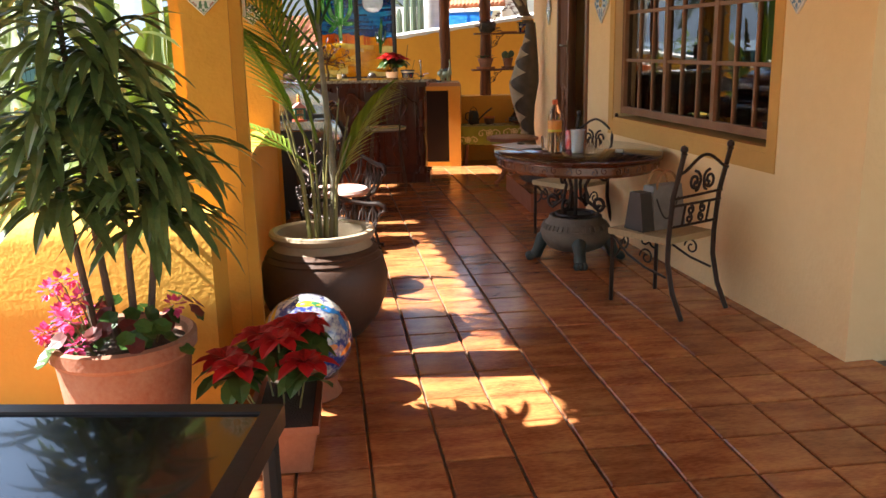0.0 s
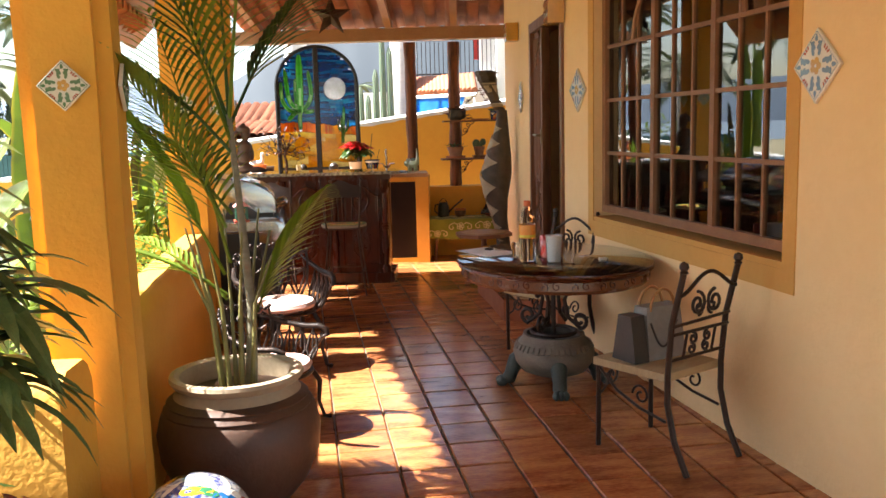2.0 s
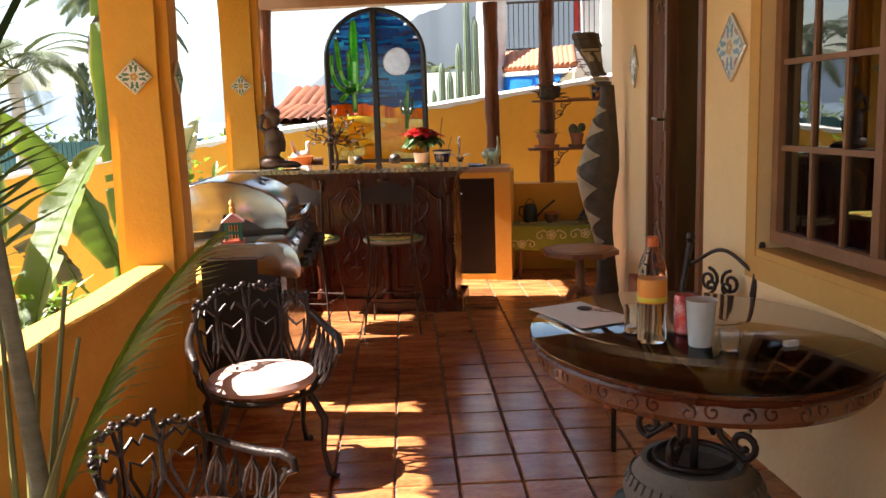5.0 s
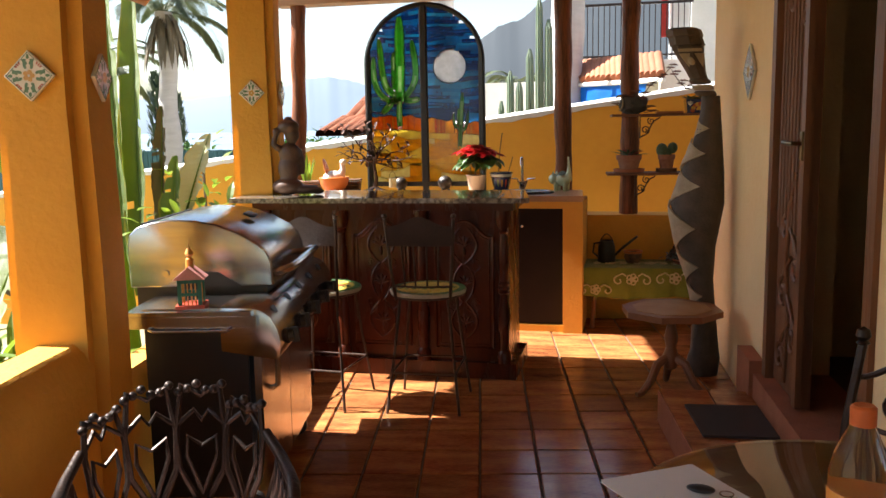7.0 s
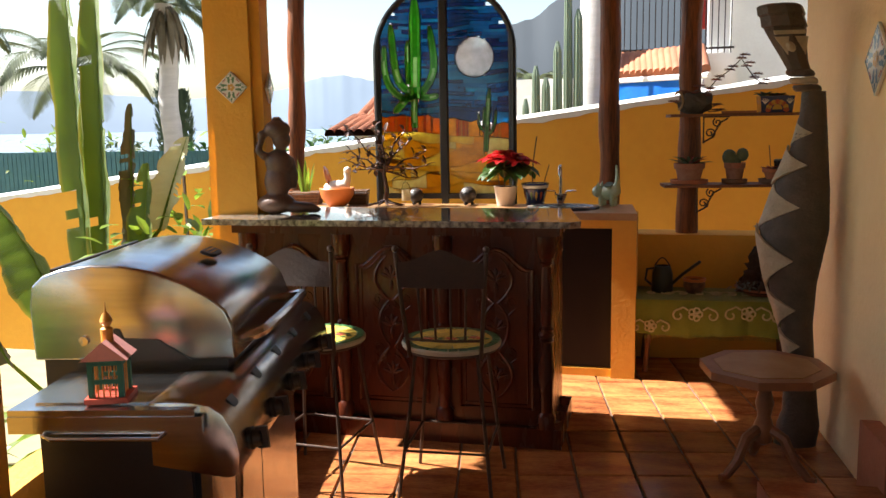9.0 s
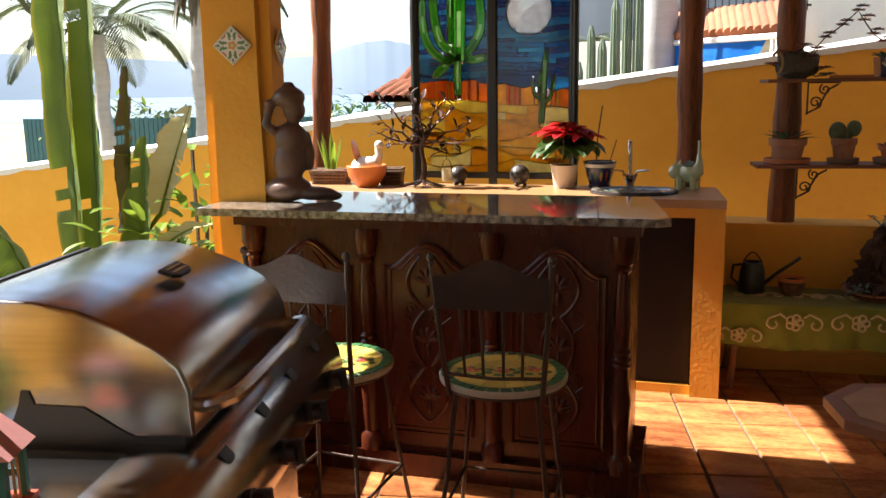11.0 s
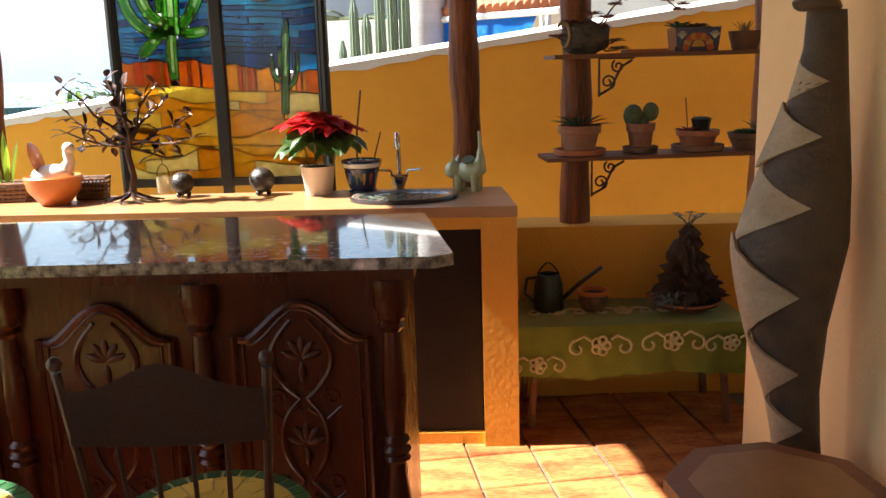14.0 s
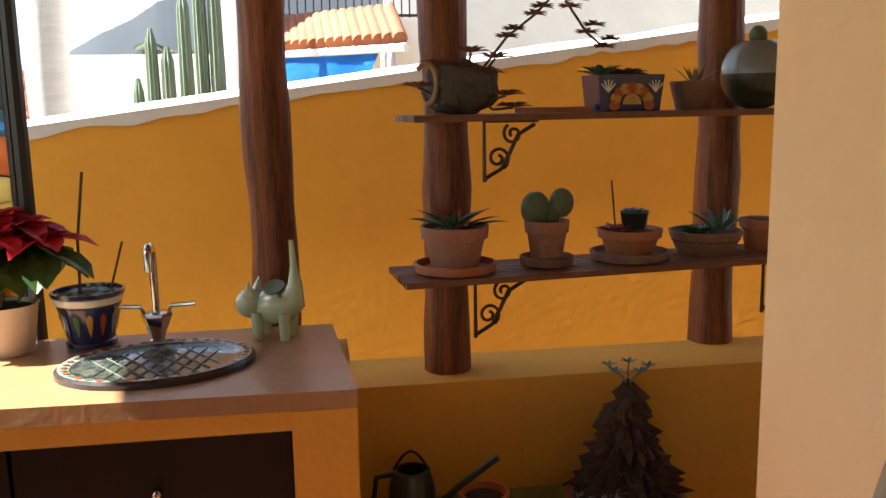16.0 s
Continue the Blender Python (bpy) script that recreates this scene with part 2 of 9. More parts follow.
def uv(u, v):
    """From the house's own axes to the world's."""
    p = HOUSE @ Vector((u, v, 0))
    return p.x, p.y


solid("ground", B((-900, -200, -0.62, 900, 2500, -0.60)), GROUND, "dry garden ground below the terrace", "ground", "structure")
slab = [uv(-0.2, -6), uv(8, -6), uv(8, 9.6), (2.6, 11.9), (-1.6, 11.9), uv(0.95, 8), uv(0.95, 2.9), uv(-4.2, 2.9), uv(-4.2, -6)]
bm = bmesh.new()
prism(bm, slab, -0.6, -0.012)
floor = solid("floor", bm, GROUT, "red-brown clay tile floor with dark joints", "floor", "structure")

# house wall, with the window and the door opening through it
WA, WB = (3.05, 3.72), (2.25, 7.13)            # the window wall's face
WC = (2.0, 10.42)                             # its far end, past the door


def wall_piece(name, p, q, z0, z1, material, label, thick=0.30, bevel=0.03):
    """An upright wall between two points; its inner face is the line p to q, its body lies to the right of it."""
    p, q = Vector(p), Vector(q)
    d = (q - p).normalized()
    n = Vector((d.y, -d.x)) * thick
    bm = bmesh.new()
    prism(bm, [tuple(p), tuple(p + n), tuple(q + n), tuple(q)], z0, z1)
    return solid(name, bm, material, label, "wall", "structure", bevel=bevel, seg=4, smooth=True)


def along(p, q, k):
    return (p[0] + (q[0] - p[0]) * k, p[1] + (q[1] - p[1]) * k)


WIN = (0.222, 0.838, 0.885, 2.43)               # along the wall from WA to WB; sill and head
wall_piece("wall_east_near", WA, along(WA, WB, WIN[0]), -0.02, 3.4, CREAM, "cream plastered adobe wall with rounded corner")
wall_piece("wall_east_far", along(WA, WB, WIN[1]), WB, -0.02, 3.4, CREAM, "cream plastered adobe wall beside the door", bevel=0.02)
wall_piece("wall_east_below", along(WA, WB, WIN[0]), along(WA, WB, WIN[1]), -0.02, WIN[2], CREAM, "cream plastered wall below the window", bevel=0.0)
wall_piece("wall_east_above", along(WA, WB, WIN[0]), along(WA, WB, WIN[1]), WIN[3], 3.4, CREAM, "cream plastered wall above the window", bevel=0.0)
DOOR = (0.0, 0.453, 2.42)                      # along WB to WC; head
wall_piece("wall_door_far", along(WB, WC, DOOR[1]), WC, -0.02, 3.4, CREAM, "cream plastered wall behind the carved totem", bevel=0.04)
wall_piece("wall_door_above", along(WB, WC, DOOR[0]), along(WB, WC, DOOR[1]), DOOR[2], 3.4, CREAM, "cream plastered wall above the door", bevel=0.0)
wall_piece("wall_south", (8.0, 3.74), (3.36, 3.74), -0.02, 3.4, CREAM, "cream plastered return wall", bevel=0.0)
wall_piece("wall_niche", (2.29, 10.44), (6.0, 10.9), -0.02, 3.4, CREAM, "cream plastered wall end", bevel=0.0)
wall_piece("wall_room_east", (6.6, 10.8), (6.6, 3.7), -0.02, 3.4, WHITE, "plain white inner wall of the room", bevel=0.0)
solid("ceiling_room", B((2.2, 3.6, 3.4, 8.0, 11.0, 3.5)), WHITE, "plain white ceiling of the room", "ceiling", "structure")

# columns of the arcade, and the parapets between them
COLS = [((0.17, 3.70), 0.30), ((-0.44, 6.84), 0.31), ((-0.95, 9.55), 0.30)]
for (cx, cy), w in COLS:
    bm = bmesh.new()
    vs = box(bm, -w / 2, -w / 2, -0.02, w / 2, w / 2, 3.05)
    bmesh.ops.subdivide_edges(bm, edges=[e for e in bm.edges if abs(e.verts[0].co.z - e.verts[1].co.z) > 1], cuts=14)
    for v in bm.verts:
        k = noise.noise(Vector((cx * 3 + v.co.x * 4, cy, v.co.z * 1.6)))
        v.co.x += 0.014 * k
        v.co.y += 0.014 * noise.noise(Vector((cx, cy * 3 + v.co.y * 4, v.co.z * 1.6)))
    bmesh.ops.bevel(bm, geom=[e for e in bm.edges if e.calc_face_angle(0) > 0.8], offset=0.05, segments=4, affect="EDGES", clamp_overlap=True)
    solid("column", bm, AMBER, "amber plastered arcade column with soft rounded edges", "column", "structure", smooth=True, m=at(cx, cy, 0, YAW))


def parapet(p, q, h, label, t=0.22, tip=0.0):
    """A low plastered wall with a rounded, uneven top."""
    p, q = Vector((*p, 0)), Vector((*q, 0))
    d = q - p
    n = Vector((d.y, -d.x, 0)).normalized()
    bm = bmesh.new()
    rows = []
    N = 26
    prof = [(-t / 2, -0.05), (-t / 2, h - 0.09), (-t / 2 + 0.03, h - 0.03), (-t / 4, h), (t / 4, h), (t / 2 - 0.03, h - 0.03), (t / 2, h - 0.09), (t / 2, -0.05)]
    for i in range(N + 1):
        k = i / N
        lift = 0.012 * noise.noise(Vector((k * 6, p.x, 0)))
        end = min(1.0, (0.02 + min(k, 1 - k)) * d.length / 0.12) if tip else 1.0
        rows.append([bm.verts.new(p + d * k + n * a + Vector((0, 0, b if b < 0 else b * (0.9 + 0.1 * end) + lift))) for a, b in prof])
    for a, b in zip(rows, rows[1:]):
        for j in range(len(prof) - 1):
            bm.faces.new((a[j], b[j], b[j + 1], a[j + 1]))
    bm.faces.new(rows[0])
    bm.faces.new(rows[-1][::-1])
    bmesh.ops.recalc_face_normals(bm, faces=bm.faces)
    return solid("parapet", bm, AMBER, label, "low wall", "structure", smooth=True)


parapet((0.24, 3.38), (-4.6, 2.9), 0.82, "amber plastered parapet with sun-bleached rounded top", 0.30)
parapet((0.10, 3.80), (-0.40, 6.70), 0.84, "amber plastered parapet between the columns", 0.24)
parapet((-0.50, 7.0), (-0.94, 9.45), 0.60, "low amber plastered parapet behind the grill", 0.22)

# low niche wall and the long garden wall behind it
solid("low_wall", B((1.0, 11.14, -0.1, 3.4, 11.42, 0.83)), AMBER, "low amber plastered wall carrying the log posts", "low wall", "structure", bevel=0.03, seg=3, smooth=True)
bm = bmesh.new()
GY = 12.5
vs = box(bm, -9, GY, -1.5, 6.5, GY + 0.25, 1.0)
for v in vs:
    if v.co.z > 0:
        v.co.z = 1.585 + 0.128 * v.co.x
solid("garden_wall", bm, BACKAMBER, "long ochre garden wall with sloping top", "wall", "structure")
bm = bmesh.new()
rows = []
for i in range(261):
    x = -9 + 15.5 * i / 260
    top = 1.585 + 0.128 * x
    drip = 0.022 * noise.noise(Vector((x * 5, 0, 0))) + 0.012 * noise.noise(Vector((x * 17, 3, 0)))
    lift = 0.012 * noise.noise(Vector((x * 2.2, 7, 0)))
    prof = ((GY - 0.006, top - 0.030 + drip), (GY - 0.012, top + 0.015), (GY + 0.03, top + 0.045 + lift), (GY + 0.20, top + 0.05 + lift), (GY + 0.262, top + 0.015), (GY + 0.256, top - 0.03))
    rows.append([bm.verts.new((x, y, z)) for y, z in prof])
for a, b in zip(rows, rows[1:]):
    for k in range(5):
        bm.faces.new((a[k], b[k], b[k + 1], a[k + 1]))
bmesh.ops.recalc_face_normals(bm, faces=bm.faces)
solid("wall_coping", bm, WHITE, "white painted coping along the garden wall", "coping", "structure")

# ---- bar, back counter, stained glass, roof, posts and shelves ----
def carved_panel(parent, cx, z0, z1, w):
    """A raised board with an ogee top, edged with a moulding and carved with a lyre-shaped vine."""
    h, zs = w / 2, z1 - 0.10
    top = [(h * (1 - i / 12), zs + 0.10 * (0.5 + 0.5 * math.cos(math.pi * min(1.0, (1 - i / 12) / 0.86))) ** 0.8) for i in range(25)]
    edge = [(-h, z0), (h, z0)] + top + [(-h, zs)]
    bm = bmesh.new()
    prism(bm, [(cx + x, z) for x, z in edge[:-1]], 0, 0.016)
    bmesh.ops.transform(bm, matrix=Matrix.Translation((0, 0.002, 0)) @ Matrix.Rotation(radians(90), 4, "X"), verts=bm.verts)
    bmesh.ops.recalc_face_normals(bm, faces=bm.faces)
    board = part("raised_panel", bm, WOOD, parent, "raised wooden panel with ogee top")
    bm = bmesh.new()
    tube(bm, [(cx + x, -0.013, z) for x, z in edge[:-1]], 0.011, 6, closed=True)
    tube(bm, [(cx + x * 0.86, -0.014, z0 + 0.02 + (z - z0) * 0.955) for x, z in edge[:-1]], 0.005, 6, closed=True)
    part("panel_moulding", bm, WOOD, board, smooth=True)
    n, hi, lo = 60, z1 - 0.045, z0 + 0.05
    for s in (-1, 1):
        bm = bmesh.new()
        tube(bm, [(cx + s * (0.006 + 0.066 * abs(math.sin(math.pi * (0.06 + 2.94 * i / n))) ** 0.8 * (1 + 0.15 * math.sin(9.0 * i / n))), -0.016, hi + (lo - hi) * i / n) for i in range(n + 1)], [0.006 + 0.004 * abs(math.sin(math.pi * 3 * i / n)) for i in range(n + 1)], 6)
        for k, zc in enumerate((hi - 0.25, hi - 0.50)):
            tube(bm, spiral((cx + s * 0.075, -0.015, zc + 0.03), 0.026, 0.006, 180 if s > 0 else 0, (180 - 430) if s > 0 else 430), 0.006, 5)
            tube(bm, [(cx + s * 0.012, -0.015, zc), (cx + s * 0.06, -0.016, zc - 0.03), (cx + s * 0.10, -0.014, zc + 0.005)], [0.007, 0.006, 0.003], 5)
        part("vine_stem", bm, WOOD, board, "carved vine stem", smooth=True)
    for k in range(3):
        zc = hi - 0.11 - 0.245 * k
        bm = bmesh.new()
        for a in (90, 55, 125, 20, 160, 270):
            t = radians(a)
            lf = bmesh.new()
            ball(lf, (0, 0, 0), 0.030, 10, 6, 0.36, 1.0, 0.30)
            bmesh.ops.transform(lf, matrix=Matrix.Translation((cx + 0.030 * math.cos(t), -0.015, zc + 0.036 * math.sin(t))) @ Matrix.Rotation(-t, 4, "Y"), verts=lf.verts)
            me = bpy.data.meshes.new("leaf")
            lf.to_mesh(me)
            lf.free()
            bm.from_mesh(me)
            bpy.data.meshes.remove(me)
        part("leaf_carving", bm, WOOD, board, "carved leaf spray", smooth=True)
    return board


bar = thing("bar", "dark carved wooden bar front with turned columns", "bar", m=at(0, 9.34))
part("body", B((-0.86, 0.0, 0.10, 0.74, 0.48, 1.05)), WOOD, bar, bevel=0.004)
part("plinth", B((-0.90, -0.045, 0.0, 0.79, 0.50, 0.10)), WOOD, bar, bevel=0.012)
part("cornice", B((-0.90, -0.05, 1.045, 0.78, 0.52, 1.098)), WOOD, bar, bevel=0.012)
for cx in (-0.58, -0.06, 0.47):
    carved_panel(bar, cx, 0.19, 0.98, 0.36)
for cx in (-0.83, -0.32, 0.205, 0.715):
    bm = bmesh.new()
    lathe(bm, [(0.045, 0.10), (0.045, 0.16), (0.030, 0.18), (0.034, 0.30), (0.040, 0.40), (0.024, 0.50), (0.026, 0.53), (0.037, 0.54), (0.030, 0.55), (0.040, 0.565), (0.030, 0.58), (0.037, 0.595), (0.026, 0.61),
               (0.033, 0.75), (0.024, 0.90), (0.036, 0.915), (0.028, 0.925), (0.040, 0.94), (0.040, 0.955), (0.048, 0.97), (0.048, 1.045)], 16, (cx, -0.015, 0))
    part("turned_column", bm, WOOD, bar, smooth=True)
bm = bmesh.new()
prism(bm, [(-1.00, 9.17), (0.84, 9.19), (0.885, 9.225), (0.78, 9.84), (-1.02, 9.84)], 1.098, 1.128)
solid("granite_top", bm, GRANITE, "polished speckled granite slab on the bar", "countertop", bevel=0.008, seg=3)

counter = thing("back_counter", "amber plastered counter with dark cupboard doors", "counter")
CB = [(-1.55, 10.62), (1.112, 10.545), (1.07, 11.135), (-1.55, 11.135)]
bm = bmesh.new()
box(bm, 0.965, 10.55, 0, 1.11, 11.13, 0.985)
part("side_pier", bm, AMBER, counter, bevel=0.015, seg=3)
part("left_pier", B((-1.5, 10.62, 0, -1.36, 11.13, 0.985)), AMBER, counter, bevel=0.015, seg=3)
part("kick", B((-1.36, 10.58, 0, 0.965, 11.13, 0.05)), AMBER, counter)
part("top_band", B((-1.36, 10.57, 0.935, 0.965, 11.13, 0.985)), AMBER, counter)
part("inside", B((-1.36, 10.75, 0.05, 0.965, 11.13, 0.935)), BLACK, counter)
DOORB = mat("dark_brown_door", (0.016, 0.008, 0.006), 0.65, (0.011, 0.006, 0.004), 5.0, 0.1, 40.0)
DOORB.node_tree.nodes["Principled BSDF"].inputs["Specular IOR Level"].default_value = 0.2
for x0, x1 in ((0.36, 0.96), (-0.26, 0.35), (-0.88, -0.27), (-1.35, -0.89)):
    d = part("cupboard_door", B((x0, 10.60, 0.055, x1, 10.625, 0.93)), DOORB, counter, bevel=0.003)
    bm = bmesh.new()
    ball(bm, (x0 + 0.30 if x0 > 0.3 else x1 - 0.05, 10.59, 0.80), 0.012, 10, 8)
    part("knob", bm, STEEL, d, "small metal knob", smooth=True)
bm = bmesh.new()
prism(bm, CB, 0.987, 1.03)
solid("counter_top", bm, DARKTOP, "reddish brown tiled top of the back counter", "countertop", bevel=0.008, seg=2)

# stained glass, two leaves under one arch
SGX0, SGX1, SGM, SGZ0, SGS, SGT = -0.70, 0.272, -0.214, 1.10, 2.07, 2.53
G_SKY = [stained("glass_blue_%d" % i, c, 0.3) for i, c in enumerate(((0.022, 0.21, 0.40), (0.036, 0.30, 0.50), (0.015, 0.15, 0.33), (0.07, 0.40, 0.56)))]
G_GREEN = [stained("glass_green_%d" % i, c, 0.55) for i, c in enumerate(((0.26, 0.72, 0.16), (0.42, 0.86, 0.30), (0.13, 0.50, 0.08), (0.58, 0.92, 0.45)))]
G_SAND = [stained("glass_sand_%d" % i, c, 0.5) for i, c in enumerate(((0.96, 0.60, 0.10), (0.99, 0.70, 0.20), (0.92, 0.52, 0.06), (0.99, 0.80, 0.42)))]
G_MESA = [stained("glass_mesa_%d" % i, c, 0.7) for i, c in enumerate(((0.95, 0.34, 0.03), (0.85, 0.24, 0.02), (0.99, 0.50, 0.05)))]
G_MOON = stained("glass_moon", (0.97, 0.98, 0.98), 0.35)


def arch(x):
    k = (x - (SGX0 + SGX1) / 2) / ((SGX1 - SGX0) / 2)
    return SGS + (SGT - SGS) * math.sqrt(max(0.0, 1 - k * k))


LEADS = {}


def pane(poly, material, parent, y=0.0, t=0.006):
    """One piece of glass: a thin plate over a polygon (x, z), edged with lead."""
    lead = LEADS.setdefault(parent, bmesh.new())
    tube(lead, [(x, y, z) for x, z in poly], 0.0032, 4, closed=True)
    bm = bmesh.new()
    a = [bm.verts.new((x, y - t / 2, z)) for x, z in poly]
    b = [bm.verts.new((x, y + t / 2, z)) for x, z in poly]
    try:
        bm.faces.new(a)
        bm.faces.new(b[::-1])
        for i in range(len(a)):
            j = (i + 1) % len(a)
            bm.faces.new((a[i], b[i], b[j], a[j]))
    except ValueError:
        pass
    bmesh.ops.recalc_face_normals(bm, faces=bm.faces)
    return part("pane", bm, material, parent)


def stem(pts, w):
    """One cactus stem: its path rounded, with a half width that swells and ends blunt."""
    P = [Vector(p) for p in pts]
    for _ in range(3):
        Q = [P[0]]
        for a, b in zip(P, P[1:]):
            Q += [a.lerp(b, 0.25), a.lerp(b, 0.75)]
        P = Q + [P[-1]]
    n = len(P) - 1
    return [(p.x, p.y, w * (0.8 + 0.2 * math.sin(math.pi * i / n)) * min(1.0, 0.42 + (n - i) / max(3.0, 0.07 * n) * 0.3)) for i, p in enumerate(P)]


BIG = [stem(((-0.425, 1.56), (-0.43, 1.66), (-0.42, 1.80)), 0.024), stem(((-0.42, 1.76), (-0.415, 2.0), (-0.412, 2.44)), 0.042),
       stem(((-0.44, 1.76), (-0.53, 1.77), (-0.618, 1.86), (-0.642, 1.98), (-0.638, 2.13)), 0.024), stem(((-0.45, 1.80), (-0.53, 1.86), (-0.565, 1.98), (-0.588, 2.27)), 0.027),
       stem(((-0.466, 1.86), (-0.468, 2.0), (-0.466, 2.16)), 0.021), stem(((-0.38, 1.79), (-0.31, 1.87), (-0.272, 1.98), (-0.31, 2.25)), 0.026),
       stem(((-0.46, 1.79), (-0.51, 1.73), (-0.575, 1.665)), 0.026), stem(((-0.38, 1.77), (-0.32, 1.765), (-0.25, 1.78)), 0.023)]
SMALL = [stem(((0.078, 1.39), (0.085, 1.53), (0.107, 1.82)), 0.017), stem(((0.07, 1.53), (0.033, 1.56), (0.028, 1.65)), 0.010),
         stem(((0.066, 1.56), (0.07, 1.69)), 0.011), stem(((0.10, 1.51), (0.137, 1.545), (0.152, 1.67)), 0.010)]
MOON = (0.003, 2.03, 0.135)


def blocked(z):
    """The stretches of x that cactus and moon take at a height."""
    out = []
    if abs(z - MOON[1]) < MOON[2]:
        c = 0.97 * math.sqrt(MOON[2] ** 2 - (z - MOON[1]) ** 2)
        out.append((MOON[0] - c, MOON[0] + c))
    for st in BIG + SMALL:
        for x, zs, w in st:
            if abs(z - zs) < 0.85 * w:
                c = 0.88 * math.sqrt(w * w - (z - zs) ** 2)
                out.append((x - c, x + c))
    out.sort()
    joined = []
    for p, q in out:
        if joined and p <= joined[-1][1] + 0.002:
            joined[-1] = (joined[-1][0], max(q, joined[-1][1]))
        else:
            joined.append((p, q))
    return joined


def free(a, b, z):
    """The parts of a to b that nothing takes at that height."""
    out, x = [], a
    for p, q in blocked(z):
        if p > x and p < b:
            out.append((x, p))
        if q > x and p < b:
            x = q
    if x < b:
        out.append((x, b))
    return [(p, q) for p, q in out if q - p > 0.006 and p < b]


sg = thing("stained_glass_window", "stained glass desert scene with cacti and moon", "stained glass", m=at(0, 11.145))
rng = random.Random(4)
LEAVES = []
for x0, x1 in ((SGX0 + 0.02, SGM - 0.02), (SGM + 0.02, SGX1 - 0.02)):
    bm = bmesh.new()
    is_left = x0 < SGM - 0.1
    pts = [(x0, 0, SGZ0), (x0, 0, arch(x0))] + [(x0 + (x1 - x0) * i / 14, 0, arch(x0 + (x1 - x0) * i / 14) - 0.012) for i in range(1, 14)] + [(x1, 0, arch(x1)), (x1, 0, SGZ0)]
    tube(bm, pts, 0.014, 6, closed=True)
    leaf = part("leaf_frame", bm, LEADING, sg, "black metal leaf frame")
    LEAVES.append(leaf)

    def line(z, amp, ph):
        return lambda x: z + amp * math.sin(9 * x + ph) + 0.5 * amp * math.sin(23 * x + 2 * ph)
    x0, x1 = (x0 + 0.014, x1 - 0.004) if is_left else (x0 + 0.004, x1 - 0.014)
    mesa_lo, mesa_hi = (lambda x: 1.548 - 0.075 * (x + 0.7) + 0.006 * math.sin(12 * x)), (lambda x: 1.645 - 0.10 * max(0.0, x + 0.36) ** 0.8 + 0.007 * math.sin(33 * x) + 0.004 * math.sin(71 * x))
    levels = [(lambda x: SGZ0)] + [line(SGZ0 + 0.052 * k, 0.010 + 0.010 * (k % 3), k * 1.7 + (0.9 if is_left else 0.0)) for k in range(1, 8)] + [mesa_lo, mesa_hi]
    z = 1.665
    while z < 2.6:
        levels.append(line(z, 0.008, z * 9))
        z += rng.uniform(0.016, 0.032)
    for k in range(len(levels) - 1):
        lo, hi = levels[k], levels[k + 1]
        kind = G_SAND if k < 8 else G_MESA if k == 8 else G_SKY
        cuts = [x0] + sorted(rng.uniform(x0 + 0.05, x1 - 0.05) for _ in range(rng.choice((1, 2, 3)) if k != 8 else 13)) + [x1]
        if k > 8 and len(cuts) > 3 and rng.random() < 0.5:
            cuts.pop(1)
        for a, b in [piece for p, q in zip(cuts, cuts[1:]) for piece in free(p, q, (lo((p + q) / 2) + hi((p + q) / 2)) / 2)]:
            if b - a < 0.006:
                continue
            xs = [a + (b - a) * i / 4 for i in range(5)]
            low = [(x, lo(x)) for x in xs if lo(x) + 0.004 < min(hi(x), arch(x) - 0.008)]
            high = [(x, min(hi(x), arch(x) - 0.008)) for x, _ in low]
            if len(low) > 1:
                pane(low + high[::-1], rng.choice(kind), leaf)


def glass_cactus(leaf, stems):
    """A saguaro of leaded green pieces: long ribs along every stem."""
    for st in stems:
        step = 6 if len(st) > 14 else 4
        cuts = list(range(0, len(st) - 1, step)) + [len(st) - 1]
        sides = []
        for i, (x, z, w) in enumerate(st):
            a, b = st[max(0, i - 1)], st[min(len(st) - 1, i + 1)]
            d = Vector((b[0] - a[0], b[1] - a[1])).normalized()
            sides.append((-d.y, d.x))
        ribs = (-1.0, -0.4, 0.35, 1.0) if st[len(st) // 2][2] > 0.015 else (-1.0, 0.1, 1.0)
        for i0, i1 in zip(cuts, cuts[1:]):
            for k, (s0, s1) in enumerate(zip(ribs, ribs[1:])):
                up = [(st[i][0] + sides[i][0] * st[i][2] * s0, st[i][1] + sides[i][1] * st[i][2] * s0) for i in range(i0, i1 + 1)]
                down = [(st[i][0] + sides[i][0] * st[i][2] * s1, st[i][1] + sides[i][1] * st[i][2] * s1) for i in range(i1, i0 - 1, -1)]
                pane(up + down, G_GREEN[(k * 2 + (1 if rng.random() < 0.3 else 0)) % 4], leaf, -0.004)


glass_cactus(LEAVES[0], BIG)
glass_cactus(LEAVES[1], SMALL)
pane([(MOON[0] + MOON[2] * math.cos(0.131 * i), MOON[1] + MOON[2] * math.sin(0.131 * i)) for i in range(48)], G_MOON, LEAVES[1], -0.004)
for leaf, lead in LEADS.items():
    part("leading", lead, LEADING, leaf, "black lead lines")
bm = bmesh.new()
pts = [(SGX0, 0, SGZ0 - 0.07)] + [(SGX0 + (SGX1 - SGX0) * (0.5 - 0.5 * math.cos(math.pi * i / 24)), 0, arch(SGX0 + (SGX1 - SGX0) * (0.5 - 0.5 * math.cos(math.pi * i / 24)))) for i in range(25)] + [(SGX1, 0, SGZ0 - 0.07)]
tube(bm, pts, 0.021, 8)
part("outer_frame", bm, LEADING, sg, "black metal arched frame", smooth=True)
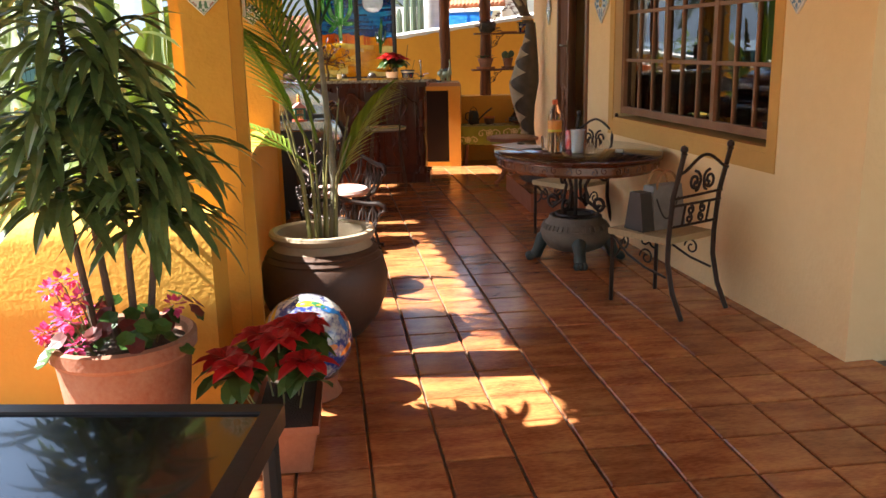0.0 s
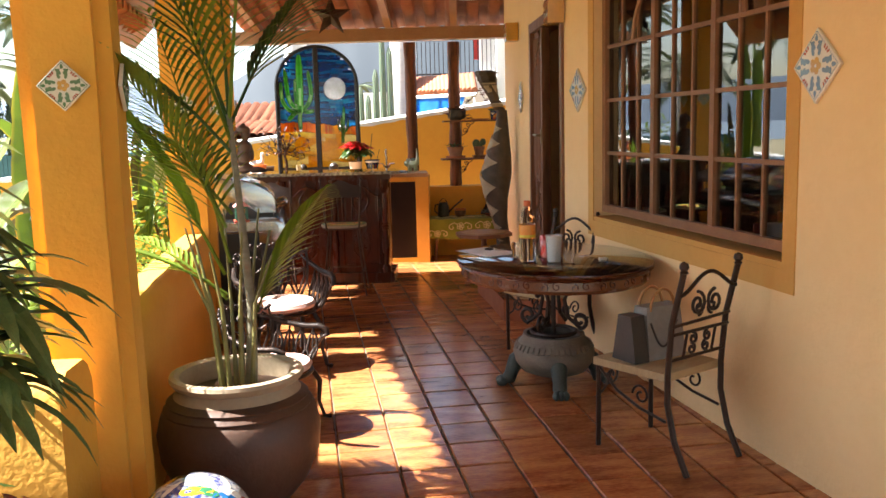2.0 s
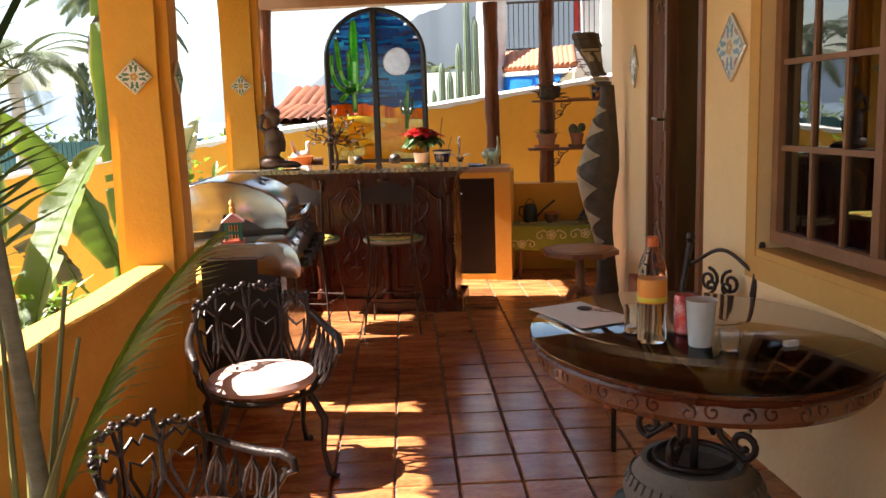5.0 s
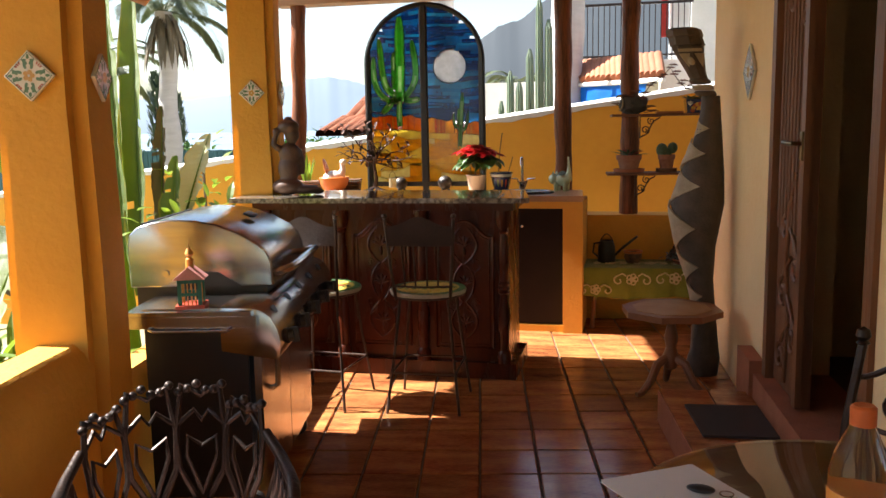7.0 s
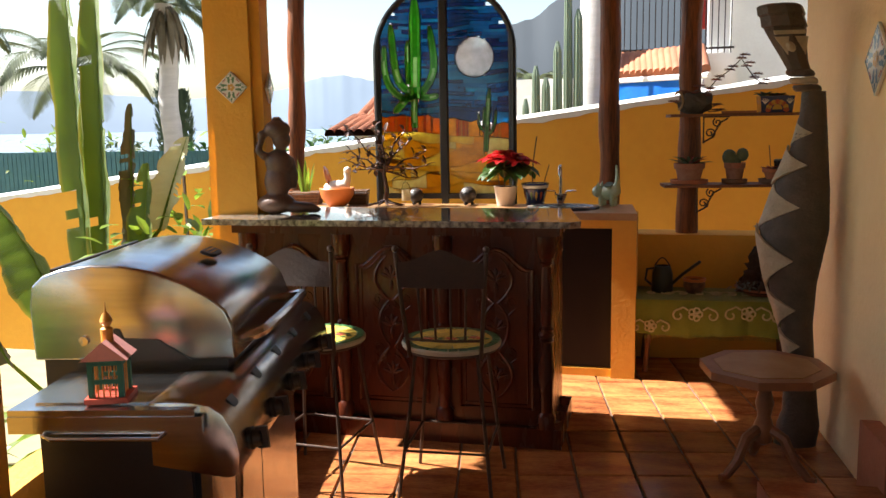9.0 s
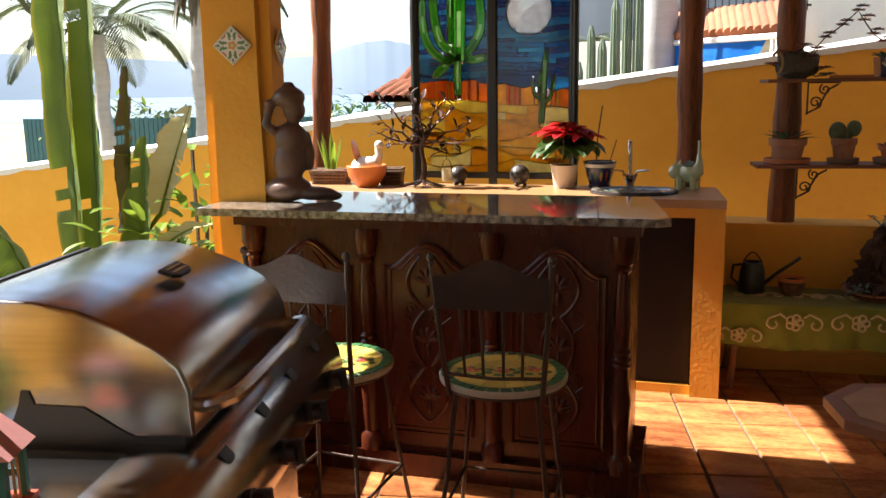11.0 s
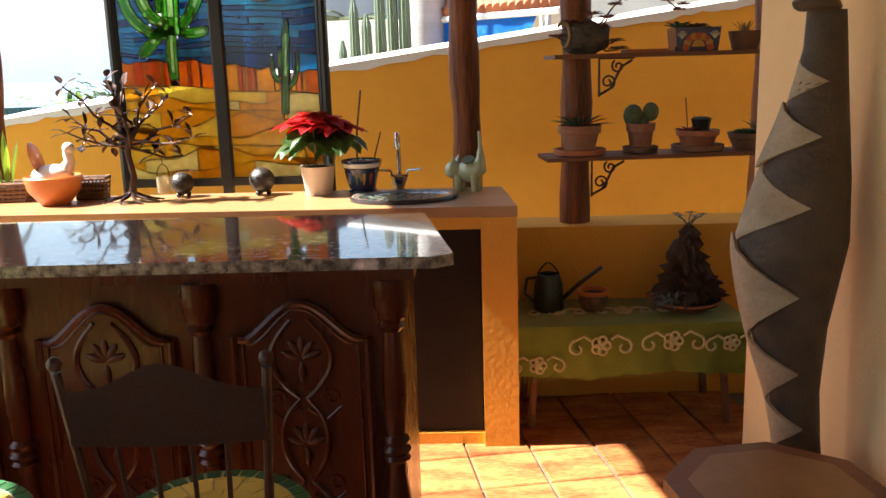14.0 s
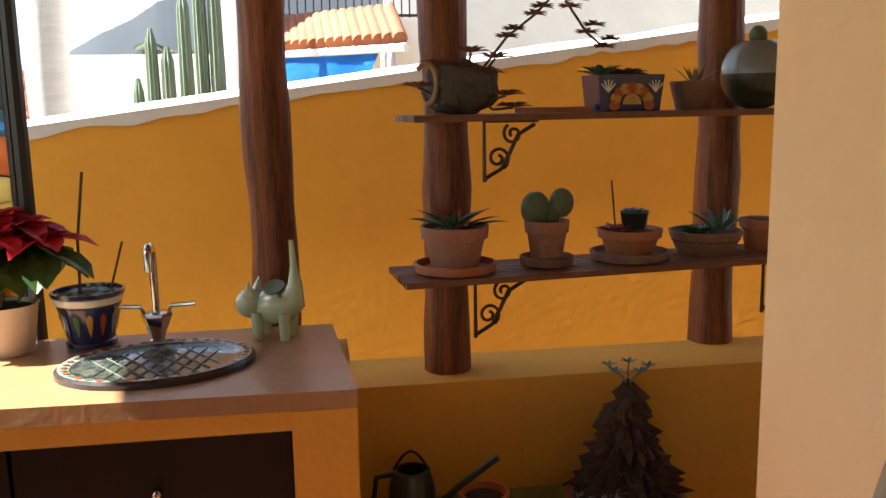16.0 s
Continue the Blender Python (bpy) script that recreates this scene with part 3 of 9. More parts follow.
part("mullion", B((SGM - 0.022, -0.02, SGZ0 - 0.07, SGM + 0.022, 0.02, SGT)), LEADING, sg)
part("bottom_rail", B((SGX0, -0.018, SGZ0 - 0.035, SGX1, 0.018, SGZ0)), LEADING, sg)

# log posts


def log_post(x, y, z0, z1, r=0.058, lean=(0, 0)):
    bm = bmesh.new()
    n = 12
    ph = x * 7
    tube(bm, [(lean[0] * i / n + 0.004 * math.sin(ph + i * 0.9), lean[1] * i / n, (z1 - z0) * i / n) for i in range(n + 1)],
         [r * (1 + 0.07 * math.sin(ph * 2 + i * 1.7)) for i in range(n + 1)], 12)
    for v in bm.verts:
        v.co += 0.006 * Vector((noise.noise(Vector((v.co.x * 40, v.co.y * 40, v.co.z * 3 + ph))), noise.noise(Vector((v.co.y * 40, v.co.x * 40, v.co.z * 3))), 0))
    return solid("log_post", bm, LOG, "rough debarked log post carrying the roof beam", "post", "structure", smooth=True, m=at(x, y, z0))


log_post(-1.37, 11.22, 0.98, 2.62, 0.062, (0.06, 0))
log_post(0.91, 11.22, 0.98, 2.55, 0.068)
log_post(1.43, 11.28, 0.82, 2.55, 0.070)
log_post(2.37, 11.42, 0.82, 2.55, 0.070)

# roof: a beam over the posts, rafters, and clay tiles seen from below
solid("roof_beam", B((-1.5, 11.13, 2.575, 3.6, 11.33, 2.72)), PINE, "varnished wooden roof beam over the posts", "beam", "structure", bevel=0.01)
SLOPE = 0.19


def roof_z(y):
    return 2.74 + SLOPE * (11.25 - y) if y > 6.5 else 2.74 + SLOPE * 4.75 + 0.02 * (6.5 - y)


for i in range(6):
    x = -0.434 - 0.45 + 0.775 * i
    bm = bmesh.new()
    vs = box(bm, x - 0.04, 6.5, -0.04, x + 0.04, 11.6, 0.05)
    for v in vs:
        v.co.z += roof_z(min(11.6, max(6.5, v.co.y)))
    solid("rafter", bm, PINE, "varnished wooden rafter under the clay tiles", "rafter", "structure")
bm = bmesh.new()
for j in range(15):
    ya, yb = 11.75 - 0.36 * j, 11.75 - 0.36 * (j + 1) - 0.06
    for i in range(36):
        x = -1.08 + 0.125 * i
        ring = []
        up = i % 2
        for k in range(6):
            a = math.pi * k / 5
            dx, dz = 0.075 * math.cos(a), (0.055 if up else -0.055) * math.sin(a) + (0.045 if up else 0.06)
            ring.append((x + dx, dz))
        lo = [bm.verts.new((px_, ya, roof_z(ya) + 0.055 + pz)) for px_, pz in ring]
        hi = [bm.verts.new((px_, yb, roof_z(yb) + 0.075 + pz)) for px_, pz in ring]
        for k in range(5):
            bm.faces.new((lo[k], lo[k + 1], hi[k + 1], hi[k]))
solid("ceiling_roof_tiles", bm, ROOFTILE, "curved clay roof tiles seen from below", "roof", "structure", smooth=True)
bm = bmesh.new()
prism(bm, [(-1.08, 11.7), (-1.12, 9.6), uv(1.16, 6.6), uv(1.05, -6.5), uv(9, -6.5), uv(9, 9), (3.6, 11.7)], 0, 0.05)
bmesh.ops.bisect_plane(bm, geom=bm.verts[:] + bm.edges[:] + bm.faces[:], plane_co=(0, 6.5, 0), plane_no=(0, 1, 0))
for v in bm.verts:
    v.co.z += roof_z(v.co.y) + 0.19
solid("ceiling_porch", bm, PINE, "wooden boarded roof over the terrace", "ceiling", "structure")
# the roof falls to an eave outside the columns
bm = bmesh.new()
for (a0, b0), (a1, b1) in ((((1.05, -6.5), (0.30, -6.5)), ((1.16, 6.6), (0.30, 6.6))), (((1.16, 6.6), (0.30, 6.6)), ((1.16, 9.85), (0.42, 9.95)))):
    q = []
    for (u, v), low in ((a0, 0), (a1, 0), (b1, 1), (b0, 1)):
        x, y = uv(u, v)
        q.append((x, y, 2.42 if low else roof_z(min(y, 11)) + 0.2))
    lo = [bm.verts.new(p) for p in q]
    hi = [bm.verts.new((p[0], p[1], p[2] + 0.06)) for p in q]
    bm.faces.new(lo)
    bm.faces.new(hi[::-1])
    for i in range(4):
        bm.faces.new((lo[i], hi[i], hi[(i + 1) % 4], lo[(i + 1) % 4]))
bmesh.ops.recalc_face_normals(bm, faces=bm.faces)
solid("ceiling_eave", bm, PINE, "boarded eave outside the columns", "ceiling", "structure")

bm = bmesh.new()
for i in range(74):
    v0 = -6.4 + 0.215 * i
    uE = 0.30 if v0 < 6.6 else 0.30 + 0.12 * (v0 - 6.6) / 2.8
    if v0 > 9.85:
        continue
    rows = []
    for du, dz in ((-0.13, -0.05), (0.22, 0.10)):
        ring = []
        for k in range(7):
            t = math.pi * k / 6
            x, y = uv(uE + du, v0 + 0.105 * math.cos(t))
            ring.append(bm.verts.new((x, y, 2.49 + dz + 0.085 * math.sin(t))))
        rows.append(ring)
    for k in range(6):
        bm.faces.new((rows[0][k], rows[0][k + 1], rows[1][k + 1], rows[1][k]))
solid("ceiling_eave_tiles", bm, ROOFTILE, "clay tile ends along the eave", "roof", "structure", smooth=True)

# unseen extra eave, added to keep the sun off the near floor
bm = bmesh.new()
q = [(uv(0.32, 3.05), 2.43), (uv(0.32, -6.5), 2.43), (uv(-0.75, -6.5), 2.16), (uv(-0.75, 3.05), 2.16)]
lo = [bm.verts.new((*p, z)) for p, z in q]
hi = [bm.verts.new((*p, z + 0.06)) for p, z in q]
bm.faces.new(lo)
bm.faces.new(hi[::-1])
for i in range(4):
    bm.faces.new((lo[i], hi[i], hi[(i + 1) % 4], lo[(i + 1) % 4]))
bmesh.ops.recalc_face_normals(bm, faces=bm.faces)
solid("ceiling_eave_near", bm, PINE, "unseen boarded eave added to shade the near floor", "ceiling", "structure")

# hanging star, ceiling lamp, wall lamps


def star_lamp(m):
    th = thing("star_ornament", "dark pierced tin star hanging from the roof", "ornament", m=m)
    bm = bmesh.new()
    tips = [bm.verts.new((0.20 * math.cos(a), 0, 0.20 * math.sin(a))) for a in (math.pi / 2 + 2 * math.pi * i / 5 for i in range(5))]
    ins = [bm.verts.new((0.075 * math.cos(a), 0, 0.075 * math.sin(a))) for a in (math.pi / 2 + math.pi / 5 + 2 * math.pi * i / 5 for i in range(5))]
    f, b = bm.verts.new((0, -0.06, 0)), bm.verts.new((0, 0.06, 0))
    for i in range(5):
        for p, q in ((tips[i], ins[i]), (ins[i], tips[(i + 1) % 5])):
            bm.faces.new((f, p, q))
            bm.faces.new((b, q, p))
    part("star_body", bm, RUSTIRON, th)
    part("wire", bars([(0, 0, 0.2), (0, 0, 0.95)], r=0.004), IRON, th)


star_lamp(at(0.30, 9.0, 2.60, 8))
lamp = thing("ceiling_lamp", "brass ceiling lamp with white frosted glass shades", "ceiling lamp", m=at(1.64, 5.5, 2.31))
BRASS = mat("brass", (0.55, 0.36, 0.12), 0.3, (0.4, 0.25, 0.08), metal=1.0)
FROST = mat("frosted_white_glass", (0.85, 0.85, 0.83), 0.35, (0.78, 0.78, 0.76), translucent=0.4)
part("stem", bars([(0, 0, 0.0), (0, 0, 1.52)], r=0.012), BRASS, lamp)
bm = bmesh.new()
lathe(bm, [(0.02, -0.02), (0.06, 0.0), (0.075, 0.04), (0.03, 0.08)], 20)
part("hub", bm, BRASS, lamp, smooth=True)
for i in range(4):
    a = math.pi / 4 + i * math.pi / 2
    bm = bmesh.new()
    lathe(bm, [(0.025, 0.0), (0.045, -0.03), (0.065, -0.08), (0.075, -0.11), (0.070, -0.11), (0.058, -0.075), (0.02, -0.005)], 18, (0.13 * math.cos(a), 0.13 * math.sin(a), 0.03), cap=False)
    part("shade", bm, FROST, lamp, smooth=True)
    part("arm", bars([(0.04 * math.cos(a), 0.04 * math.sin(a), 0.04), (0.13 * math.cos(a), 0.13 * math.sin(a), 0.035)], r=0.008), BRASS, lamp)

# shelves on the posts
SHELFW = mat("slatted_shelf_wood", (0.20, 0.075, 0.03), 0.55, (0.11, 0.04, 0.018), 9.0, 0.2, 50.0, squash=(0.2, 1, 1), rand=0.2)


def slat_shelf(z, x0, x1, y0):
    th = thing("slatted_shelf", "brown slatted wooden shelf on scrolled iron brackets", "shelf", "shelves on the posts", m=Matrix.Translation((x0, y0, z)) @ rot(6))
    L = x1 - x0
    for k in range(7):
        part("slat", B((0, -0.13 + 0.038 * k, 0, L, -0.13 + 0.038 * k + 0.029, 0.018)), SHELFW, th)
    for bx in (0.215, 1.16):
        bm = bmesh.new()
        tube(bm, [(bx, -0.06, -0.17), (bx, -0.06, -0.002), (bx + 0.16, -0.06, -0.002)], 0.006, 6)
        tube(bm, [(bx + 0.004, -0.06, -0.16), (bx + 0.05, -0.06, -0.135), (bx + 0.075, -0.06, -0.09), (bx + 0.10, -0.06, -0.04), (bx + 0.15, -0.06, -0.012)], 0.006, 6)
        tube(bm, spiral((bx + 0.040, -0.06, -0.105), 0.034, 0.008, 300, 300 + 500), 0.005, 6)
        tube(bm, spiral((bx + 0.085, -0.06, -0.038), 0.030, 0.007, 120, 120 + 470), 0.005, 6)
        part("bracket", bm, RUSTIRON, th, "scrolled iron bracket", smooth=True)
    return th


slat_shelf(1.60, 1.29, 2.75, 11.12)
slat_shelf(1.15, 1.26, 2.75, 11.12)

# ---- door, window, step, totem ----
def wallm(p, q, k, z=0.0):
    """A pose on a wall's face: x along the wall from p to q, -y out of the wall."""
    d = Vector(q) - Vector(p)
    o = Vector(p) + d * k
    return Matrix.Translation((o.x, o.y, z)) @ Matrix.Rotation(math.atan2(d.y, d.x) + math.pi, 4, "Z")


WIN_L = (Vector(WB) - Vector(WA)).length
OCHRE = mat("ochre_window_band", (0.66, 0.36, 0.09), 0.75, (0.58, 0.30, 0.07), 2.5, 0.3, 45.0)
PANE = bpy.data.materials.new("window_glass")
PANE.use_nodes = True
_t = PANE.node_tree
_g = _t.nodes.new("ShaderNodeBsdfGlossy")
_g.inputs["Roughness"].default_value = 0.015
_tr = _t.nodes.new("ShaderNodeBsdfTransparent")
_tr.inputs[0].default_value = (0.55, 0.58, 0.58, 1)
_fr = _t.nodes.new("ShaderNodeFresnel")
_fr.inputs[0].default_value = 2.4
_mx = _t.nodes.new("ShaderNodeMixShader")
_t.links.new(_fr.outputs[0], _mx.inputs[0])
_t.links.new(_tr.outputs[0], _mx.inputs[1])
_t.links.new(_g.outputs[0], _mx.inputs[2])
_t.links.new(_mx.outputs[0], _t.nodes["Material Output"].inputs[0])
win = thing("window_1", "brown wooden casement window with arched glazing bars", "window", kind="structure", m=wallm(WA, WB, WIN[0]))
W0, W1, WZ0, WZ1 = -(WIN[1] - WIN[0]) * WIN_L, 0.0, WIN[2], WIN[3]
f0, f1, g0, g1 = W0 + 0.01, W1 - 0.01, WZ0 + 0.06, WZ1 - 0.01
DY = 0.085
FRAMEW = mat("window_wood", (0.30, 0.14, 0.06), 0.5, (0.20, 0.085, 0.035), 9.0, 0.2, 50.0)
for nm, b in (("frame", (f0, DY - 0.03, g0, f1, DY + 0.03, g0 + 0.05)), ("frame", (f0, DY - 0.03, g1 - 0.05, f1, DY + 0.03, g1)),
              ("frame", (f0, DY - 0.03, g0 + 0.05, f0 + 0.05, DY + 0.03, g1 - 0.05)), ("frame", (f1 - 0.05, DY - 0.03, g0 + 0.05, f1, DY + 0.03, g1 - 0.05))):
    part(nm, B(b), FRAMEW, win, bevel=0.004)
wi = f1 - f0 - 0.10
for k in range(1, 9):
    x = f0 + 0.05 + wi * k / 9
    h = 0.022 if k % 3 == 0 else 0.009
    part("mullion" if k % 3 == 0 else "glazing_bar", B((x - h, DY - 0.022 if k % 3 == 0 else DY - 0.012, g0 + 0.05, x + h, DY + 0.015, g1 - 0.05)), FRAMEW, win)
for k in range(1, 4):
    z = g0 + 0.05 + 0.345 * k
    part("glazing_bar", B((f0 + 0.05, DY - 0.016, z - 0.011, f1 - 0.05, DY + 0.012, z + 0.011)), FRAMEW, win)
bm = bmesh.new()
xm = (f0 + f1) / 2
tube(bm, [(xm + 0.62 * math.cos(math.pi * i / 20), DY - 0.014, g0 + 1.09 + 0.42 * math.sin(math.pi * i / 20)) for i in range(21)], 0.016, 6)
part("arched_bar", bm, FRAMEW, win, "curved wooden glazing bar", smooth=True)
for k in range(3):
    xa = f0 + 0.05 + wi * k / 3
    p = part("pane", B((xa, DY, g0 + 0.05, xa + wi / 3, DY + 0.004, g1 - 0.05)), PANE, win)
    p.visible_shadow = False
part("sill", B((W0, 0.0, WZ0, W1, 0.30, WZ0 + 0.03)), OCHRE, win)
for b in ((W0 - 0.09, -0.006, WZ0 - 0.10, W1 + 0.09, 0.002, WZ0 + 0.0), (W0 - 0.09, -0.006, WZ0, W0, 0.002, WZ1 + 0.09), (W1, -0.006, WZ0, W1 + 0.09, 0.002, WZ1 + 0.09)):
    part("painted_band", B(b), OCHRE, win)
# curtain and a table inside the room, seen through the glass
CURT = mat("pale_blue_curtain", (0.20, 0.36, 0.42), 0.9, (0.14, 0.28, 0.34), 6.0, 0.2, 60.0)
for u0, u1 in ((W0 + 0.02, W0 + 0.30), (W1 - 0.26, W1 - 0.02)):
    bm = bmesh.new()
    n = 30
    lo = [bm.verts.new((u0 + (u1 - u0) * i / n, 0.40 + 0.03 * math.sin(i * 1.3), 0.30)) for i in range(n + 1)]
    hi = [bm.verts.new((u0 + (u1 - u0) * i / n, 0.40 + 0.02 * math.sin(i * 1.3), 2.55)) for i in range(n + 1)]
    for i in range(n):
        bm.faces.new((lo[i], lo[i + 1], hi[i + 1], hi[i]))
    bmesh.ops.solidify(bm, geom=bm.faces[:], thickness=0.004)
    c = solid("curtain", bm, CURT, "pale blue curtain hanging inside the window", "curtain", smooth=True, m=wallm(WA, WB, WIN[0]))
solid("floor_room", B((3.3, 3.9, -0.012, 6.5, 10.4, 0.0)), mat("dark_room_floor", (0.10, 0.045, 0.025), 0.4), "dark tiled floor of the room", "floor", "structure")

DOOR_L = (Vector(WC) - Vector(WB)).length
door = thing("door_1", "brown wooden double door with carved scroll leaf, one leaf open", "door", kind="structure", m=wallm(WB, WC, DOOR[0]))
D1, D0 = 0.0, -(DOOR[1] - DOOR[0]) * DOOR_L
TH = 0.30
for b in ((D0, -0.02, TH, D0 + 0.07, 0.16, DOOR[2]), (D1 - 0.08, -0.02, TH, D1, 0.16, DOOR[2]), (D0 + 0.07, -0.02, DOOR[2] - 0.08, D1 - 0.08, 0.16, DOOR[2])):
    part("jamb", B(b), JAMB, door, bevel=0.006)
part("threshold", B((D0, -0.06, 0.0, D1, 0.30, TH)), TERRA, door, "terracotta threshold step", bevel=0.01)
lw = 0.50
leaf = part("door_leaf", B((D0 + 0.07, 0.02, TH + 0.01, D0 + 0.07 + lw, 0.055, DOOR[2] - 0.085)), JAMB, door, "reeded wooden leaf with carved scrolls", bevel=0.004)
bm = bmesh.new()
for k in range(7):
    x = D0 + 0.10 + lw * 0.70 * k / 6
    tube(bm, [(x, 0.016, TH + 0.75), (x, 0.016, DOOR[2] - 0.14)], 0.010, 6)
part("reeding", bm, JAMB, leaf, smooth=True)
bm = bmesh.new()
for i, (dx, z, r, s) in enumerate(((0.16, 0.46, 0.07, 1), (0.36, 0.58, 0.08, -1), (0.17, 0.76, 0.08, 1), (0.38, 0.90, 0.07, -1), (0.18, 1.06, 0.06, 1), (0.18, 2.08, 0.07, 1), (0.38, 2.16, 0.07, -1), (0.40, 1.98, 0.05, -1))):
    tube(bm, spiral((D0 + 0.07 + dx, 0.012, z), r, 0.015, 90, 90 + s * 520), 0.011, 6)
    tube(bm, [(D0 + 0.07 + dx, 0.012, z + r), (D0 + 0.07 + dx + s * 0.06, 0.012, z + r + 0.06), (D0 + 0.07 + dx + s * 0.12, 0.012, z + r + 0.10)], 0.010, 6)
tube(bm, [(D0 + 0.30, 0.012, TH + 0.05), (D0 + 0.33, 0.012, 0.66), (D0 + 0.26, 0.012, 0.95), (D0 + 0.36, 0.012, 1.25), (D0 + 0.42, 0.012, 1.32)], 0.010, 6)
part("scroll_carving", bm, JAMB, leaf, "carved wooden scrolls", smooth=True)
part("lock_stile", B((D0 + 0.07 + lw - 0.06, -0.004, TH + 0.01, D0 + 0.07 + lw, 0.06, DOOR[2] - 0.085)), JAMB, leaf, bevel=0.004)
bm = bmesh.new()
hx = D0 + 0.07 + lw - 0.03
box(bm, hx - 0.018, -0.012, 1.38, hx + 0.018, -0.004, 1.50)
tube(bm, [(hx, -0.004, 1.45), (hx, -0.05, 1.45), (hx - 0.02, -0.055, 1.45), (hx - 0.12, -0.055, 1.455)], 0.009, 8)
part("handle", bm, mat("dark_brass", (0.25, 0.19, 0.10), 0.35, metal=1.0), leaf, "dark brass lever handle", smooth=True)
inner = part("open_leaf", B((D1 - 0.125, 0.17, TH + 0.01, D1 - 0.085, 0.80, DOOR[2] - 0.085)), JAMB, door, "dark wooden leaf standing open into the room", bevel=0.004)
part("raised_panel", B((D1 - 0.135, 0.27, TH + 0.15, D1 - 0.124, 0.70, 1.15)), JAMB, inner, bevel=0.004)
part("raised_panel", B((D1 - 0.135, 0.27, 1.30, D1 - 0.124, 0.70, DOOR[2] - 0.22)), JAMB, inner, bevel=0.004)
# red step under the door
step = thing("door_step", "low red clay-tiled step before the door", "step")
SP = [(1.62, 8.70), (1.80, 7.45), (2.22, 7.36), (2.11, 8.72)]
bm = bmesh.new()
prism(bm, SP, 0.0, 0.165)
part("body", bm, TERRA, step, bevel=0.012)
for k in range(4):
    a, b = along(SP[0], SP[1], k / 4), along(SP[0], SP[1], (k + 1) / 4)
    c, d = along(SP[3], SP[2], (k + 1) / 4), along(SP[3], SP[2], k / 4)
    for j in (0, 1):
        q = [along(a, d, j / 2), along(b, c, j / 2), along(b, c, (j + 1) / 2), along(a, d, (j + 1) / 2)]
        cx, cy = sum(p[0] for p in q) / 4, sum(p[1] for p in q) / 4
        bm = bmesh.new()
        prism(bm, [(cx + (x - cx) * 0.96, cy + (y - cy) * 0.97) for x, y in q], 0.160, 0.176)
        part("tile", bm, TILE, step, bevel=0.003, seg=1)
bm = bmesh.new()
prism(bm, [(1.74, 8.42), (1.80, 8.0), (2.12, 8.02), (2.08, 8.45)], 0.178, 0.19)
solid("door_mat", bm, mat("dark_mat", (0.035, 0.025, 0.02), 0.95, (0.06, 0.04, 0.03), 30, 0.6, 150), "dark worn door mat lying on the step", "mat")
bm = bmesh.new()
prism(bm, [(2.035, 8.95), (2.06, 8.64), (2.13, 8.64), (2.11, 8.95)], 0.0, 0.36)
solid("base_trim", bm, TERRA, "terracotta baseboard block beside the door", "trim", "structure", bevel=0.01)

# carved totem against the wall
TOT_D = mat("dark_totem_wood", (0.10, 0.070, 0.047), 0.6, (0.045, 0.032, 0.022), 14.0, 0.5, 60.0)
TOT_L = mat("pale_totem_paint", (0.50, 0.40, 0.27), 0.7, (0.27, 0.21, 0.13), 10.0, 0.4, 60.0)
totem = thing("carved_totem", "tall dark carved wooden totem with pale triangles", "totem", m=at(1.885, 9.62, 0, 6))
PROF = [(0.10, 0.0), (0.10, 0.10), (0.085, 0.16), (0.065, 0.45), (0.075, 0.60), (0.112, 0.80), (0.158, 1.06), (0.130, 1.24), (0.088, 1.42), (0.060, 1.60), (0.054, 1.70)]
bm = bmesh.new()
vs = lathe(bm, [(r, z) for r, z in PROF], 16)
for v in vs:
    v.co.x += 0.035 * math.sin(v.co.z * 4.6 + 0.4) * (1 if v.co.z < 1.75 else 0)
    v.co.y *= 0.78
part("trunk", bm, TOT_D, totem, smooth=True)


def tot_r(z):
    for (r0, z0), (r1, z1) in zip(PROF, PROF[1:]):
        if z0 <= z <= z1:
            return r0 + (r1 - r0) * (z - z0) / (z1 - z0)
    return 0.06


for zc, h in ((0.36, 0.06), (0.50, 0.085), (0.68, 0.11), (0.92, 0.16), (1.17, 0.12), (1.36, 0.09), (1.51, 0.06)):
    bm = bmesh.new()
    rows = []
    for i in range(9):
        z = zc - h + 2 * h * i / 8
        reach = 1.75 * (1 - abs(i - 4) / 4) + 0.02
        r = tot_r(z) * 1.05
        cx = 0.035 * math.sin(z * 4.6 + 0.4)
        rows.append([bm.verts.new((cx - r * math.cos(-0.35 + reach * k / 4), -r * 0.80 * math.sin(-0.35 + reach * k / 4), z)) for k in range(5)])
    for p, q in zip(rows, rows[1:]):
        for k in range(4):
            bm.faces.new((p[k], p[k + 1], q[k + 1], q[k]))
    bmesh.ops.remove_doubles(bm, verts=bm.verts, dist=0.0005)
    bmesh.ops.recalc_face_normals(bm, faces=bm.faces)
    bmesh.ops.solidify(bm, geom=bm.faces[:], thickness=0.012)
    part("pale_triangle", bm, TOT_L, totem, "pale painted carved triangle", smooth=True)


def lean(bm):
    """Bends the totem's neck and head over to one side."""
    for v in bm.verts:
        v.co.x = v.co.x * 0.86 + 0.035 * math.sin(v.co.z * 4.6 + 0.4) * max(0.0, 1 - max(0.0, v.co.z - 1.7) * 4) - 0.115 * max(0.0, v.co.z - 1.62) / 0.40
        v.co.y *= 0.86


